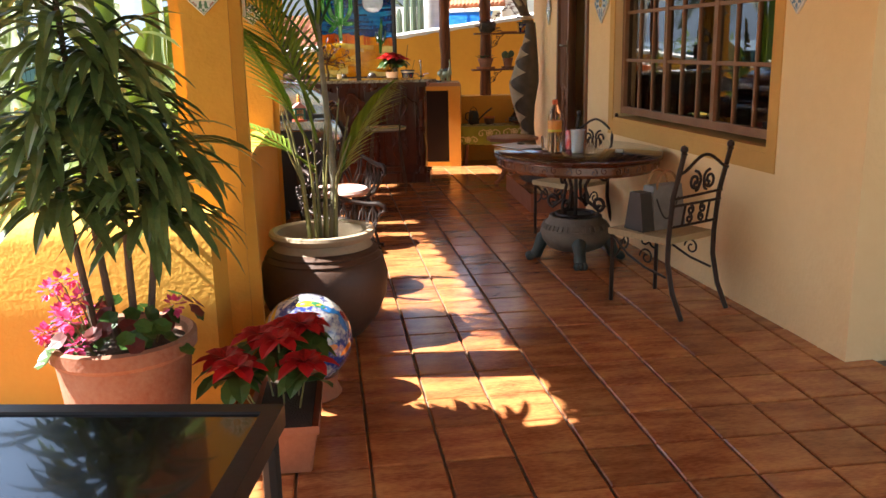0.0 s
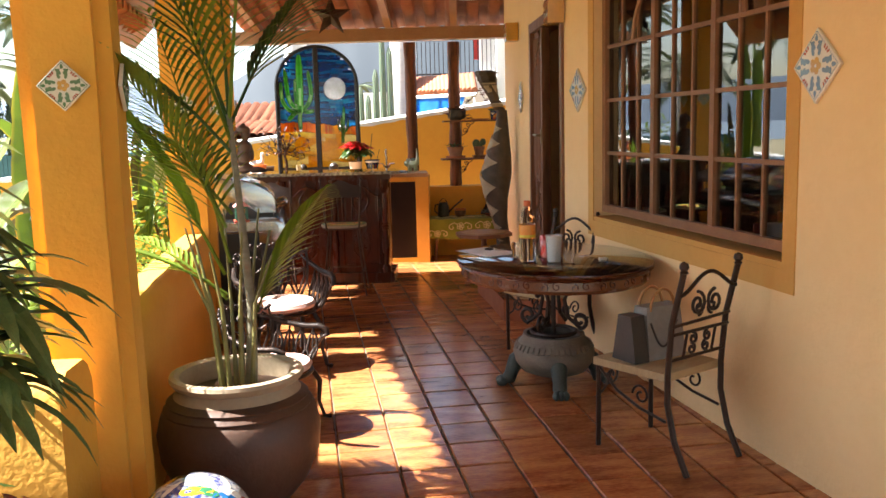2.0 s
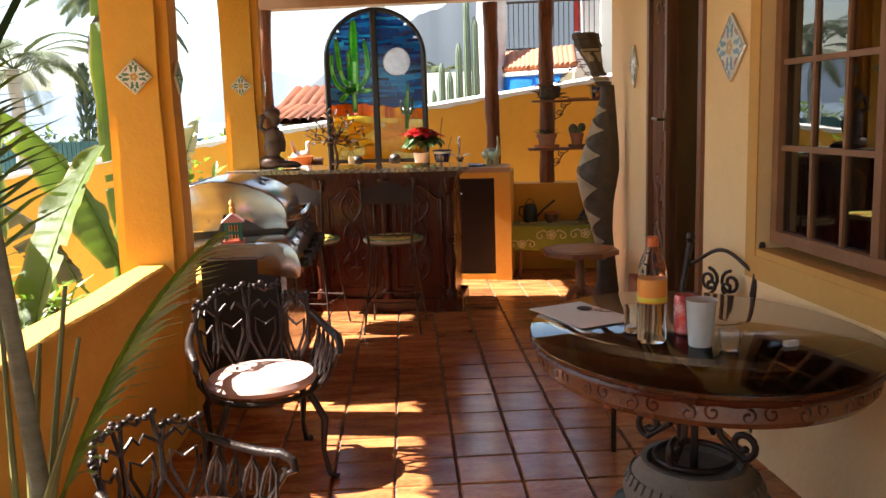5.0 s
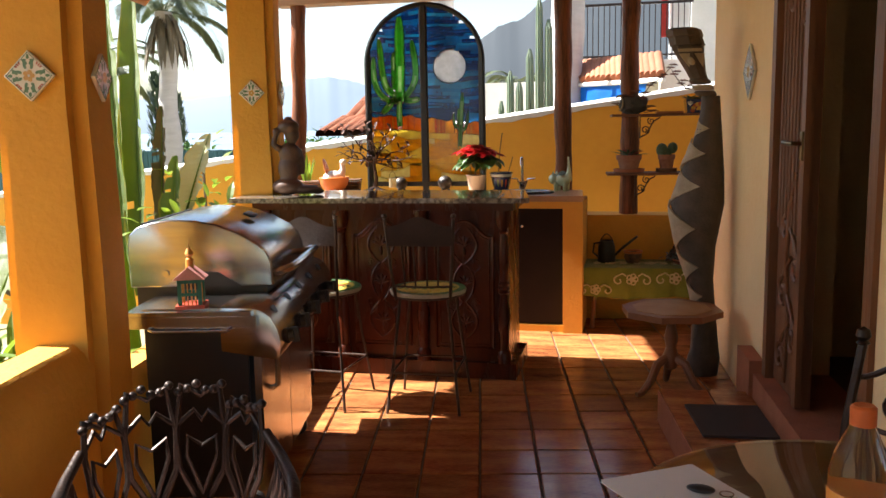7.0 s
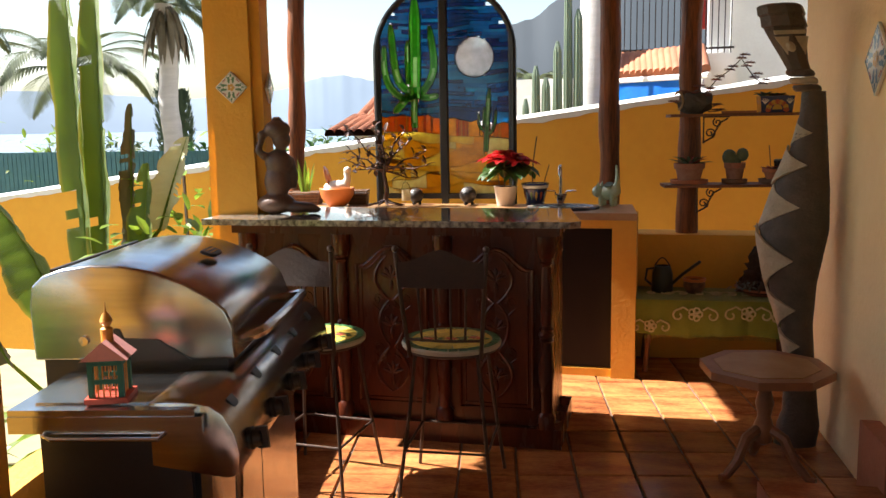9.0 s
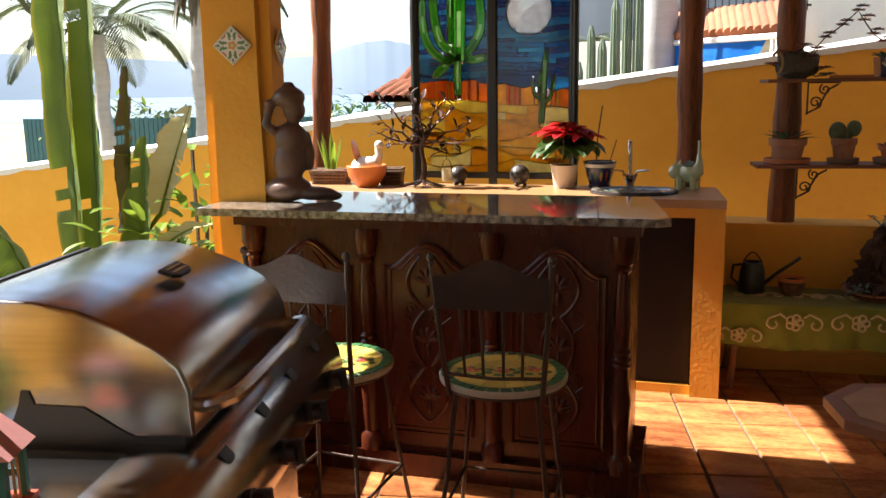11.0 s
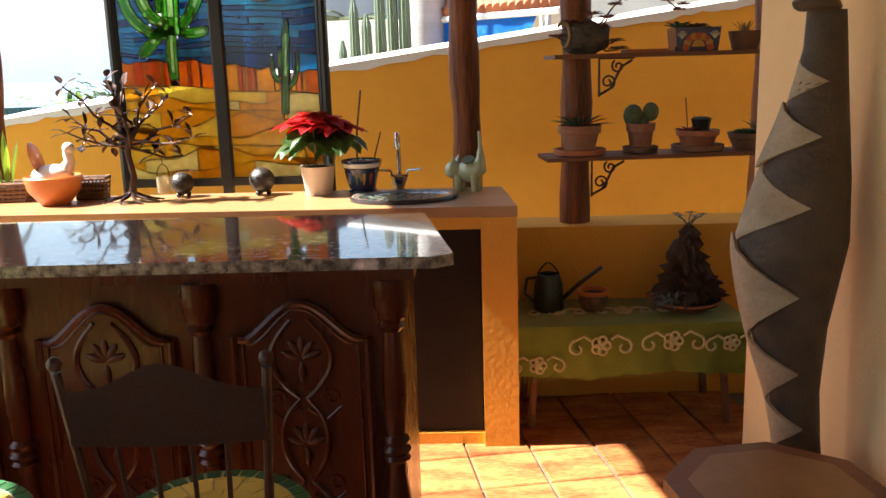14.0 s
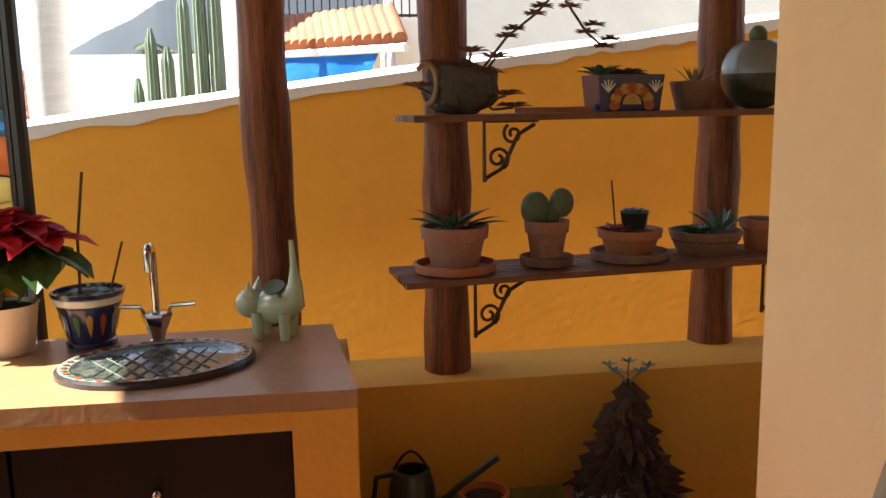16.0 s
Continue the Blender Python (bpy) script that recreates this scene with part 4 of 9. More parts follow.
for z in (1.70, 1.735, 1.77):
    bm = bmesh.new()
    lathe(bm, [(0.062, z), (0.072, z + 0.008), (0.072, z + 0.022), (0.062, z + 0.03)], 16)
    lean(bm)
    part("neck_band", bm, TOT_L if z == 1.735 else TOT_D, totem, smooth=True)
bm = bmesh.new()
lathe(bm, [(0.060, 1.795), (0.066, 1.84), (0.098, 1.95), (0.110, 1.985)], 8)
lean(bm)
part("head", bm, TOT_D, totem)
bm = bmesh.new()
ball(bm, (-0.02, -0.088, 1.90), 0.024, 10, 8)
box(bm, -0.085, -0.104, 1.955, 0.07, -0.086, 1.972)
lean(bm)
part("face_relief", bm, TOT_L, totem)
for sx in (-1, 1):
    bm = bmesh.new()
    vs = [bm.verts.new(p) for p in ((sx * 0.015, -0.098, 1.945), (sx * 0.085, -0.085, 1.945), (sx * 0.045, -0.080, 1.865), (sx * 0.015, -0.088, 1.945), (sx * 0.085, -0.075, 1.945), (sx * 0.045, -0.070, 1.865))]
    for f in ((0, 1, 2), (5, 4, 3), (0, 3, 4, 1), (1, 4, 5, 2), (2, 5, 3, 0)):
        bm.faces.new([vs[i] for i in f])
    bmesh.ops.recalc_face_normals(bm, faces=bm.faces)
    lean(bm)
    part("carved_cheek", bm, TOT_L, totem, "pale carved triangle")
bm = bmesh.new()
lathe(bm, [(0.102, 1.985), (0.120, 1.995), (0.114, 2.04), (0.124, 2.05), (0.119, 2.085), (0.095, 2.095)], 8)
lean(bm)
part("capital", bm, TOT_D, totem)

# ---- furniture ----
def dining_chair(m, label):
    """A tall iron chair with scrolls and a woven rush seat; it faces +y."""
    c = thing("dining_chair", label, "chair", "iron chairs round the table", m=m)
    RUSH = mat("woven_rush", (0.52, 0.40, 0.22), 0.8, (0.36, 0.26, 0.13), 20.0, 0.6, 180.0, squash=(1, 8, 1))
    I = mat("dark_brown_iron", (0.045, 0.024, 0.016), 0.4, (0.025, 0.014, 0.010), 20.0, 0.3, 80.0, metal=0.5)
    bm = bmesh.new()
    vs = box(bm, -0.19, -0.20, 0.40, 0.19, 0.22, 0.435)
    for v in vs:
        if v.co.y > 0:
            v.co.x *= 1.08
    part("seat", bm, RUSH, c, bevel=0.014, seg=3)
    for s in (-1, 1):
        part("leg", bars([(s * 0.19, 0.20, 0), (s * 0.19, 0.20, 0.40)], r=0.012), I, c, smooth=True)
        bm = bmesh.new()
        tube(bm, [(s * 0.19, -0.32, 0), (s * 0.19, -0.25, 0.14), (s * 0.19, -0.21, 0.30), (s * 0.19, -0.21, 0.44), (s * 0.19, -0.23, 0.66), (s * 0.19, -0.29, 0.90)], 0.014, 8)
        post = part("back_post", bm, I, c, smooth=True)
        bm = bmesh.new()
        lathe(bm, [(0.014, 0), (0.020, 0.005), (0.013, 0.014), (0.022, 0.026), (0.018, 0.045), (0.0, 0.055)], 12, (s * 0.19, -0.29, 0.895))
        part("finial", bm, I, post, smooth=True)
        bm = bmesh.new()
        tube(bm, spiral((s * 0.10, 0.20, 0.33), 0.05, 0.012, 90, 90 + s * 480), 0.006, 6)
        tube(bm, [(s * 0.185, 0.20, 0.25), (s * 0.14, 0.20, 0.28), (s * 0.08, 0.20, 0.385)], 0.006, 6)
        tube(bm, spiral((s * 0.19, -0.06, 0.31), 0.05, 0.012, 0, 460, "yz"), 0.006, 6)
        tube(bm, [(s * 0.19, -0.20, 0.22), (s * 0.19, -0.05, 0.25), (s * 0.19, 0.08, 0.30), (s * 0.19, 0.19, 0.385)], 0.007, 6)
        part("apron_scroll", bm, I, c, smooth=True)
    def Y(z):
        return -0.21 - 0.08 * max(0, (z - 0.44)) / 0.46
    part("crest_rail", bars([(-0.19 + 0.38 * i / 14, Y(0.84), 0.80 + 0.085 * math.sin(math.pi * i / 14) ** 1.6) for i in range(15)], r=0.009), I, c, smooth=True)
    for z in (0.66, 0.62, 0.50):
        part("rail", bars([(-0.19, Y(z), z), (0.19, Y(z), z + (0.0 if z != 0.66 else 0.012))], r=0.008), I, c, smooth=True)
    for s in (-1, 1):
        bm = bmesh.new()
        tube(bm, spiral((s * 0.06, Y(0.75), 0.745), 0.055, 0.012, 90, 90 + s * 540), 0.008, 6)
        tube(bm, spiral((s * 0.045, Y(0.72), 0.72), 0.03, 0.008, 270, 270 - s * 420), 0.007, 6)
        part("back_scroll", bm, I, c, smooth=True)
        bm = bmesh.new()
        for z in (0.585, 0.535):
            tube(bm, spiral((s * 0.05, Y(z), z), 0.026, 0.007, 90, 90 + s * 460), 0.007, 6)
        tube(bm, [(s * 0.10, Y(0.5), 0.50), (s * 0.10, Y(0.62), 0.62)], 0.007, 6)
        part("back_scroll", bm, I, c, smooth=True)
    return c


chairA = dining_chair(at(2.387, 4.70, 0, 37.5), "dark iron dining chair with rush seat holding a bag")
copy_thing(chairA, at(2.06, 6.55, 0, 131))["label"] = "dark iron dining chair with rush seat behind the table"

# bag on the chair
bag = thing("tote_bag", "grey and black woven tote bag standing on the chair", "bag", m=at(2.36, 4.74, 0.437, 30))
BAGG = mat("grey_woven_cloth", (0.30, 0.29, 0.28), 0.9, (0.22, 0.21, 0.20), 25.0, 0.5, 200.0)
BAGB = mat("black_leather", (0.03, 0.027, 0.026), 0.5, (0.05, 0.045, 0.04), 15.0, 0.2, 90.0)


def bag_body(x0, x1, y0, y1, h):
    bm = bmesh.new()
    vs = box(bm, x0, y0, 0, x1, y1, h)
    for v in vs:
        if v.co.z > 0:
            v.co.x = (v.co.x - (x0 + x1) / 2) * 0.9 + (x0 + x1) / 2
            v.co.y *= 0.55
    return bm


part("body", bag_body(-0.075, 0.155, -0.075, 0.075, 0.245), BAGG, bag, "grey woven panel", bevel=0.018, seg=3)
part("side_panel", bag_body(-0.165, -0.078, -0.08, 0.08, 0.215), BAGB, bag, "black leather panel", bevel=0.018, seg=3)
for y in (-0.05, 0.05):
    part("handle", bars([(-0.04 + 0.10 * (1 - math.cos(math.pi * i / 10)) / 1.0 * 0.75, y * (0.8 if y < 0 else 0.8), 0.225 + 0.10 * math.sin(math.pi * i / 10)) for i in range(11)], r=0.007),
         mat("tan_leather", (0.40, 0.20, 0.07), 0.5), bag, "tan leather handle", smooth=True)
part("strap", bars([(-0.07 + 0.16 * i / 10, -0.078, 0.18 - 0.12 * math.sin(math.pi * i / 10)) for i in range(11)], r=0.005), BAGB, bag, smooth=True)

# dining table
table = thing("dining_table", "oval carved wooden dining table with glass top", "table", m=at(2.01, 5.745, 0, YAW) @ Matrix.Diagonal((1.0, 1.05, 1.0, 1.0)))


def oval(bm, rx, ry, prof, seg=64):
    rings = [[bm.verts.new(((rx + dr) * math.cos(2 * math.pi * i / seg), (ry + dr) * math.sin(2 * math.pi * i / seg), z)) for i in range(seg)] for dr, z in prof]
    for a, b in zip(rings, rings[1:]):
        for i in range(seg):
            bm.faces.new((a[i], a[(i + 1) % seg], b[(i + 1) % seg], b[i]))
    bm.faces.new(rings[0][::-1])
    bm.faces.new(rings[-1])


bm = bmesh.new()
oval(bm, 0.55, 0.63, [(-0.06, 0.655), (-0.03, 0.66), (-0.015, 0.68), (-0.02, 0.735), (-0.005, 0.745), (0.0, 0.752), (-0.01, 0.758)])
part("apron_and_top", bm, mat("table_wood", (0.20, 0.075, 0.032), 0.25, (0.10, 0.034, 0.015), 7.0, 0.1, 40.0, coat=0.3), table, smooth=True)
bm = bmesh.new()
tube(bm, [(0.545 * math.cos(2 * math.pi * i / 72), 0.625 * math.sin(2 * math.pi * i / 72), 0.738) for i in range(72)], [0.012 if i % 2 else 0.008 for i in range(72)], 6, closed=True)
part("rope_moulding", bm, WOOD, table, "carved rope moulding", smooth=True)
bm = bmesh.new()
for k in range(22):
    a = 2 * math.pi * k / 22
    for s in (-1, 1):
        pts = spiral((s * 0.034, 0, 0.004 * s), 0.024, 0.006, 90, 90 + s * 400)
        for q in range(len(pts)):
            aa = a + pts[q][0] / 0.58
            pts[q] = (0.531 * math.cos(aa), 0.611 * math.sin(aa), 0.702 + pts[q][2])
        tube(bm, pts, 0.0045, 5)
part("apron_carving", bm, WOOD, table, "carved leaf scrolls", smooth=True)
# wood lighter than the apron: the glass's pale reflection is put into its colour
bm = bmesh.new()
oval(bm, 0.528, 0.608, [(0.0, 0.7575), (0.0, 0.7595)])
part("tabletop", bm, mat("lightened_table_top", (0.27, 0.135, 0.075), 0.22, (0.17, 0.075, 0.040), 5.0, 0.05, 40.0, coat=0.4), table, "polished brown wooden top")
bm = bmesh.new()
oval(bm, 0.555, 0.635, [(-0.004, 0.7610), (0.0, 0.763), (0.0, 0.767), (-0.004, 0.77)], 72)
gt = part("glass_top", bm, glass("clear_table_glass", (0.95, 0.98, 0.97), 0.01), table, "clear glass top", smooth=True)
gt.visible_shadow = False
for k in range(4):
    a = math.pi / 4 + k * math.pi / 2
    R = Matrix.Rotation(a, 4, "Z")
    bm = bmesh.new()
    pts = [(0.10, 0, 0.655), (0.11, 0, 0.60), (0.07, 0, 0.52), (0.09, 0, 0.42), (0.17, 0, 0.36)] + spiral((0.165, 0, 0.405), 0.05, 0.015, 270, 270 + 420, n=14)
    tube(bm, pts, 0.012, 8)
    tube(bm, [(0.22, 0, 0.65)] + spiral((0.20, 0, 0.60), 0.04, 0.012, 60, 60 - 430, n=14), 0.010, 6)
    bmesh.ops.transform(bm, matrix=R, verts=bm.verts)
    part("iron_scroll", bm, IRON, table, "black wrought-iron scroll", smooth=True)
part("centre_rod", bars([(0, 0, 0.28), (0, 0, 0.655)], r=0.014), IRON, table, smooth=True)
part("ring", bars([(0.13 * math.cos(2 * math.pi * i / 28), 0.13 * math.sin(2 * math.pi * i / 28), 0.325) for i in range(29)], r=0.012), IRON, table, smooth=True)
STONE = mat("weathered_stone", (0.20, 0.17, 0.13), 0.85, (0.11, 0.10, 0.085), 12.0, 0.5, 70.0)
VERD = mat("verdigris_bronze", (0.06, 0.085, 0.075), 0.55, (0.035, 0.04, 0.04), 16.0, 0.4, 70.0, metal=0.3)
bm = bmesh.new()
lathe(bm, [(0.14, 0.08), (0.19, 0.10), (0.235, 0.16), (0.24, 0.21), (0.215, 0.26), (0.185, 0.29), (0.18, 0.315), (0.16, 0.315), (0.15, 0.28), (0.0, 0.28)], 40)
urn = part("stone_base", bm, STONE, table, "weathered carved stone urn base", smooth=True)
bm = bmesh.new()
for i in range(40):
    a = 2 * math.pi * i / 40
    box(bm, -0.012, -0.006, -0.018, 0.012, 0.006, 0.018, Matrix.Rotation(a, 4, "Z") @ Matrix.Translation((0, -0.222, 0.25)) @ Matrix.Rotation(-0.5, 4, "X"))
part("carved_band", bm, STONE, urn)
for k in range(4):
    a = math.radians(77) + k * math.pi / 2
    bm = bmesh.new()
    tube(bm, [(0.17, 0, 0.20), (0.225, 0, 0.15), (0.25, 0, 0.09), (0.265, 0, 0.045), (0.30, 0, 0.032)], [0.04, 0.05, 0.040, 0.042, 0.028], 10)
    for s in (-1, 0, 1):
        ball(bm, (0.312, s * 0.028, 0.026), 0.026, 10, 8, 1.0, 1.3, 0.8)
    bmesh.ops.transform(bm, matrix=Matrix.Rotation(a, 4, "Z"), verts=bm.verts)
    part("paw_foot", bm, VERD, table, "verdigris lion-paw foot", smooth=True)

# bar stools


def bar_stool(m, label, sunny=False):
    s = thing("bar_stool", label, "bar stool", "stools at the bar", m=m)
    YEL = mat("yellow_mosaic", (0.72, 0.55, 0.12), 0.3, (0.60, 0.42, 0.07), 9.0, 0.15, 60.0, rand=0.2)
    GRN = mat("green_mosaic", (0.03, 0.11, 0.045), 0.3, (0.06, 0.17, 0.06), 12.0, 0.1, 60.0, rand=0.25)
    RED = mat("red_mosaic", (0.55, 0.06, 0.05), 0.3, (0.65, 0.20, 0.16), 12.0, rand=0.25)
    I = mat("thin_brown_iron", (0.10, 0.062, 0.045), 0.45, (0.05, 0.03, 0.022), 20.0, 0.3, 80.0, metal=0.5)
    bm = bmesh.new()
    lathe(bm, [(0.19, 0.635), (0.212, 0.64), (0.215, 0.655), (0.21, 0.662), (0.0, 0.662)], 40)
    seat = part("seat", bm, mat("seat_grout", (0.55, 0.50, 0.38), 0.7), s, smooth=True)
    R = random.Random(7)
    for i in range(30):
        a0, a1 = 2 * math.pi * i / 30 + 0.02, 2 * math.pi * (i + 1) / 30 - 0.02
        bm = bmesh.new()
        prism(bm, [(0.178 * math.cos(a0), 0.178 * math.sin(a0)), (0.208 * math.cos(a0), 0.208 * math.sin(a0)), (0.208 * math.cos(a1), 0.208 * math.sin(a1)), (0.178 * math.cos(a1), 0.178 * math.sin(a1))], 0.660, 0.665)
        part("tessera", bm, GRN, seat)
    for r0, r1, n in ((0.0, 0.05, 1), (0.053, 0.11, 8), (0.113, 0.173, 14)):
        for i in range(n):
            a0, a1 = 2 * math.pi * i / n, 2 * math.pi * (i + 1) / n - (0.04 if n > 1 else 0)
            pts = [(r * math.cos(a), r * math.sin(a)) for r, a in ((r0, a0), (r1, a0), (r1, (a0 + a1) / 2), (r1, a1), (r0, a1))] if n > 1 else [(r1 * math.cos(k), r1 * math.sin(k)) for k in (0, 1.05, 2.1, 3.14, 4.2, 5.2)]
            bm = bmesh.new()
            prism(bm, pts, 0.660, 0.665)
            part("tessera", bm, YEL, seat)
    bm = bmesh.new()
    bmg = bmesh.new()
    for cx, cy in ((-0.10, -0.02), (0.0, -0.01), (0.10, 0.02)):
        for i in range(6):
            a = i * 1.05
            prism(bm, [(cx + 0.03 * math.cos(a + t) * (1 if k % 2 else 0.55), cy + 0.02 * math.sin(a + t)) for k, t in enumerate((0, 0.3, 0.6))] + [(cx, cy)], 0.664, 0.668)
        for i in range(7):
            a = i * 0.9
            px_, py_ = cx + 0.048 * math.cos(a), cy - 0.012 + 0.036 * math.sin(a)
            prism(bmg, [(px_ + 0.015 * math.cos(t), py_ + 0.011 * math.sin(t)) for t in (0, 1.3, 2.5, 3.8, 5.0)], 0.664, 0.667)
    part("flower_mosaic", bm, RED, seat, "red mosaic flowers")
    part("leaf_mosaic", bmg, GRN, seat, "green mosaic leaves")
    for sx in (-1, 1):
        for sy in (-1, 1):
            part("leg", bars([(sx * 0.13, sy * 0.13, 0.64), (sx * 0.16, sy * 0.16, 0.35), (sx * 0.20, sy * 0.22, 0)], r=0.008), I, s, smooth=True)
    for a, b in (((-1, -1), (1, -1)), ((1, -1), (1, 1)), ((1, 1), (-1, 1)), ((-1, 1), (-1, -1))):
        part("stretcher", bars([(a[0] * 0.175, a[1] * 0.185, 0.22), (b[0] * 0.175, b[1] * 0.185, 0.22)], r=0.006), I, s)
    part("seat_ring", bars([(0.195 * math.cos(2 * math.pi * i / 32), 0.195 * math.sin(2 * math.pi * i / 32), 0.632) for i in range(33)], r=0.008), I, s, smooth=True)
    for sx in (-1, 1):
        part("back_post", bars([(sx * 0.15, -0.15, 0.62), (sx * 0.165, -0.19, 0.80), (sx * 0.185, -0.225, 1.07)], r=0.009), I, s, smooth=True)
        bm = bmesh.new()
        ball(bm, (sx * 0.185, -0.226, 1.085), 0.014, 10, 8)
        part("finial", bm, I, s, smooth=True)
    for x in (-0.10, -0.035, 0.035, 0.10):
        part("spindle", bars([(x * 0.9, -0.185, 0.70), (x, -0.208, 0.93)], r=0.005), I, s)
    part("lower_rail", bars([(-0.155, -0.17, 0.70), (0, -0.195, 0.70), (0.155, -0.17, 0.70)], r=0.006), I, s)
    bm = bmesh.new()
    n = 16
    lo, hi = [], []
    for i in range(n + 1):
        k = -1 + 2 * i / n
        y = -0.215 - 0.012 * (1 - k * k)
        lo.append((k * 0.178, y, 0.925))
        hi.append((k * 0.182, y - 0.01, 1.03 + 0.055 * math.exp(-(k * 2.0) ** 2)))
    a = [bm.verts.new(p) for p in lo]
    b = [bm.verts.new(p) for p in hi]
    for i in range(n):
        bm.faces.new((a[i], a[i + 1], b[i + 1], b[i]))
    bmesh.ops.solidify(bm, geom=bm.faces[:], thickness=0.012)
    part("crest_board", bm, mat("brown_crest", (0.085, 0.045, 0.03), 0.45, (0.05, 0.026, 0.018), 8.0, 0.2, 50.0), s, "curved brown crest board", smooth=True)
    return s


st = bar_stool(at(0.37, 8.80, 0, 3), "iron bar stool with yellow mosaic seat at the bar")
copy_thing(st, at(-0.235, 8.77, 0, -4))["label"] = "iron bar stool with yellow mosaic seat beside the grill"

# octagonal side table
side = thing("octagonal_side_table", "wooden octagonal side table on carved tripod legs", "side table", m=at(1.70, 9.20, 0, 10))
OCT = mat("octagon_wood", (0.30, 0.12, 0.05), 0.4, (0.18, 0.07, 0.03), 6.0, 0.1, 50.0)
bm = bmesh.new()
prism(bm, [(0.285 * math.cos(math.pi / 8 + math.pi / 4 * i), 0.285 * math.sin(math.pi / 8 + math.pi / 4 * i)) for i in range(8)], 0.465, 0.50)
part("top", bm, OCT, side, bevel=0.008)
bm = bmesh.new()
prism(bm, [(0.225 * math.cos(math.pi / 8 + math.pi / 4 * i), 0.225 * math.sin(math.pi / 8 + math.pi / 4 * i)) for i in range(8)], 0.498, 0.504)
part("inlay", bm, mat("pale_inlay", (0.42, 0.24, 0.09), 0.4, (0.30, 0.15, 0.055), 9.0), side, "paler wood inlay")
bm = bmesh.new()
lathe(bm, [(0.05, 0.465), (0.03, 0.44), (0.024, 0.40), (0.04, 0.33), (0.028, 0.27), (0.045, 0.22), (0.035, 0.15), (0.0, 0.13)], 18)
part("pedestal", bm, OCT, side, smooth=True)
for k in range(3):
    a = math.radians(205 + 120 * k)
    bm = bmesh.new()
    tube(bm, [(0.03, 0, 0.21), (0.09, 0, 0.18), (0.14, 0, 0.08), (0.20, 0, 0.02), (0.23, 0, 0.018)], [0.026, 0.026, 0.022, 0.018, 0.016], 8)
    bmesh.ops.transform(bm, matrix=Matrix.Rotation(a, 4, "Z"), verts=bm.verts)
    part("leg", bm, OCT, side, "curved tripod leg", smooth=True)

# cast-iron armchairs


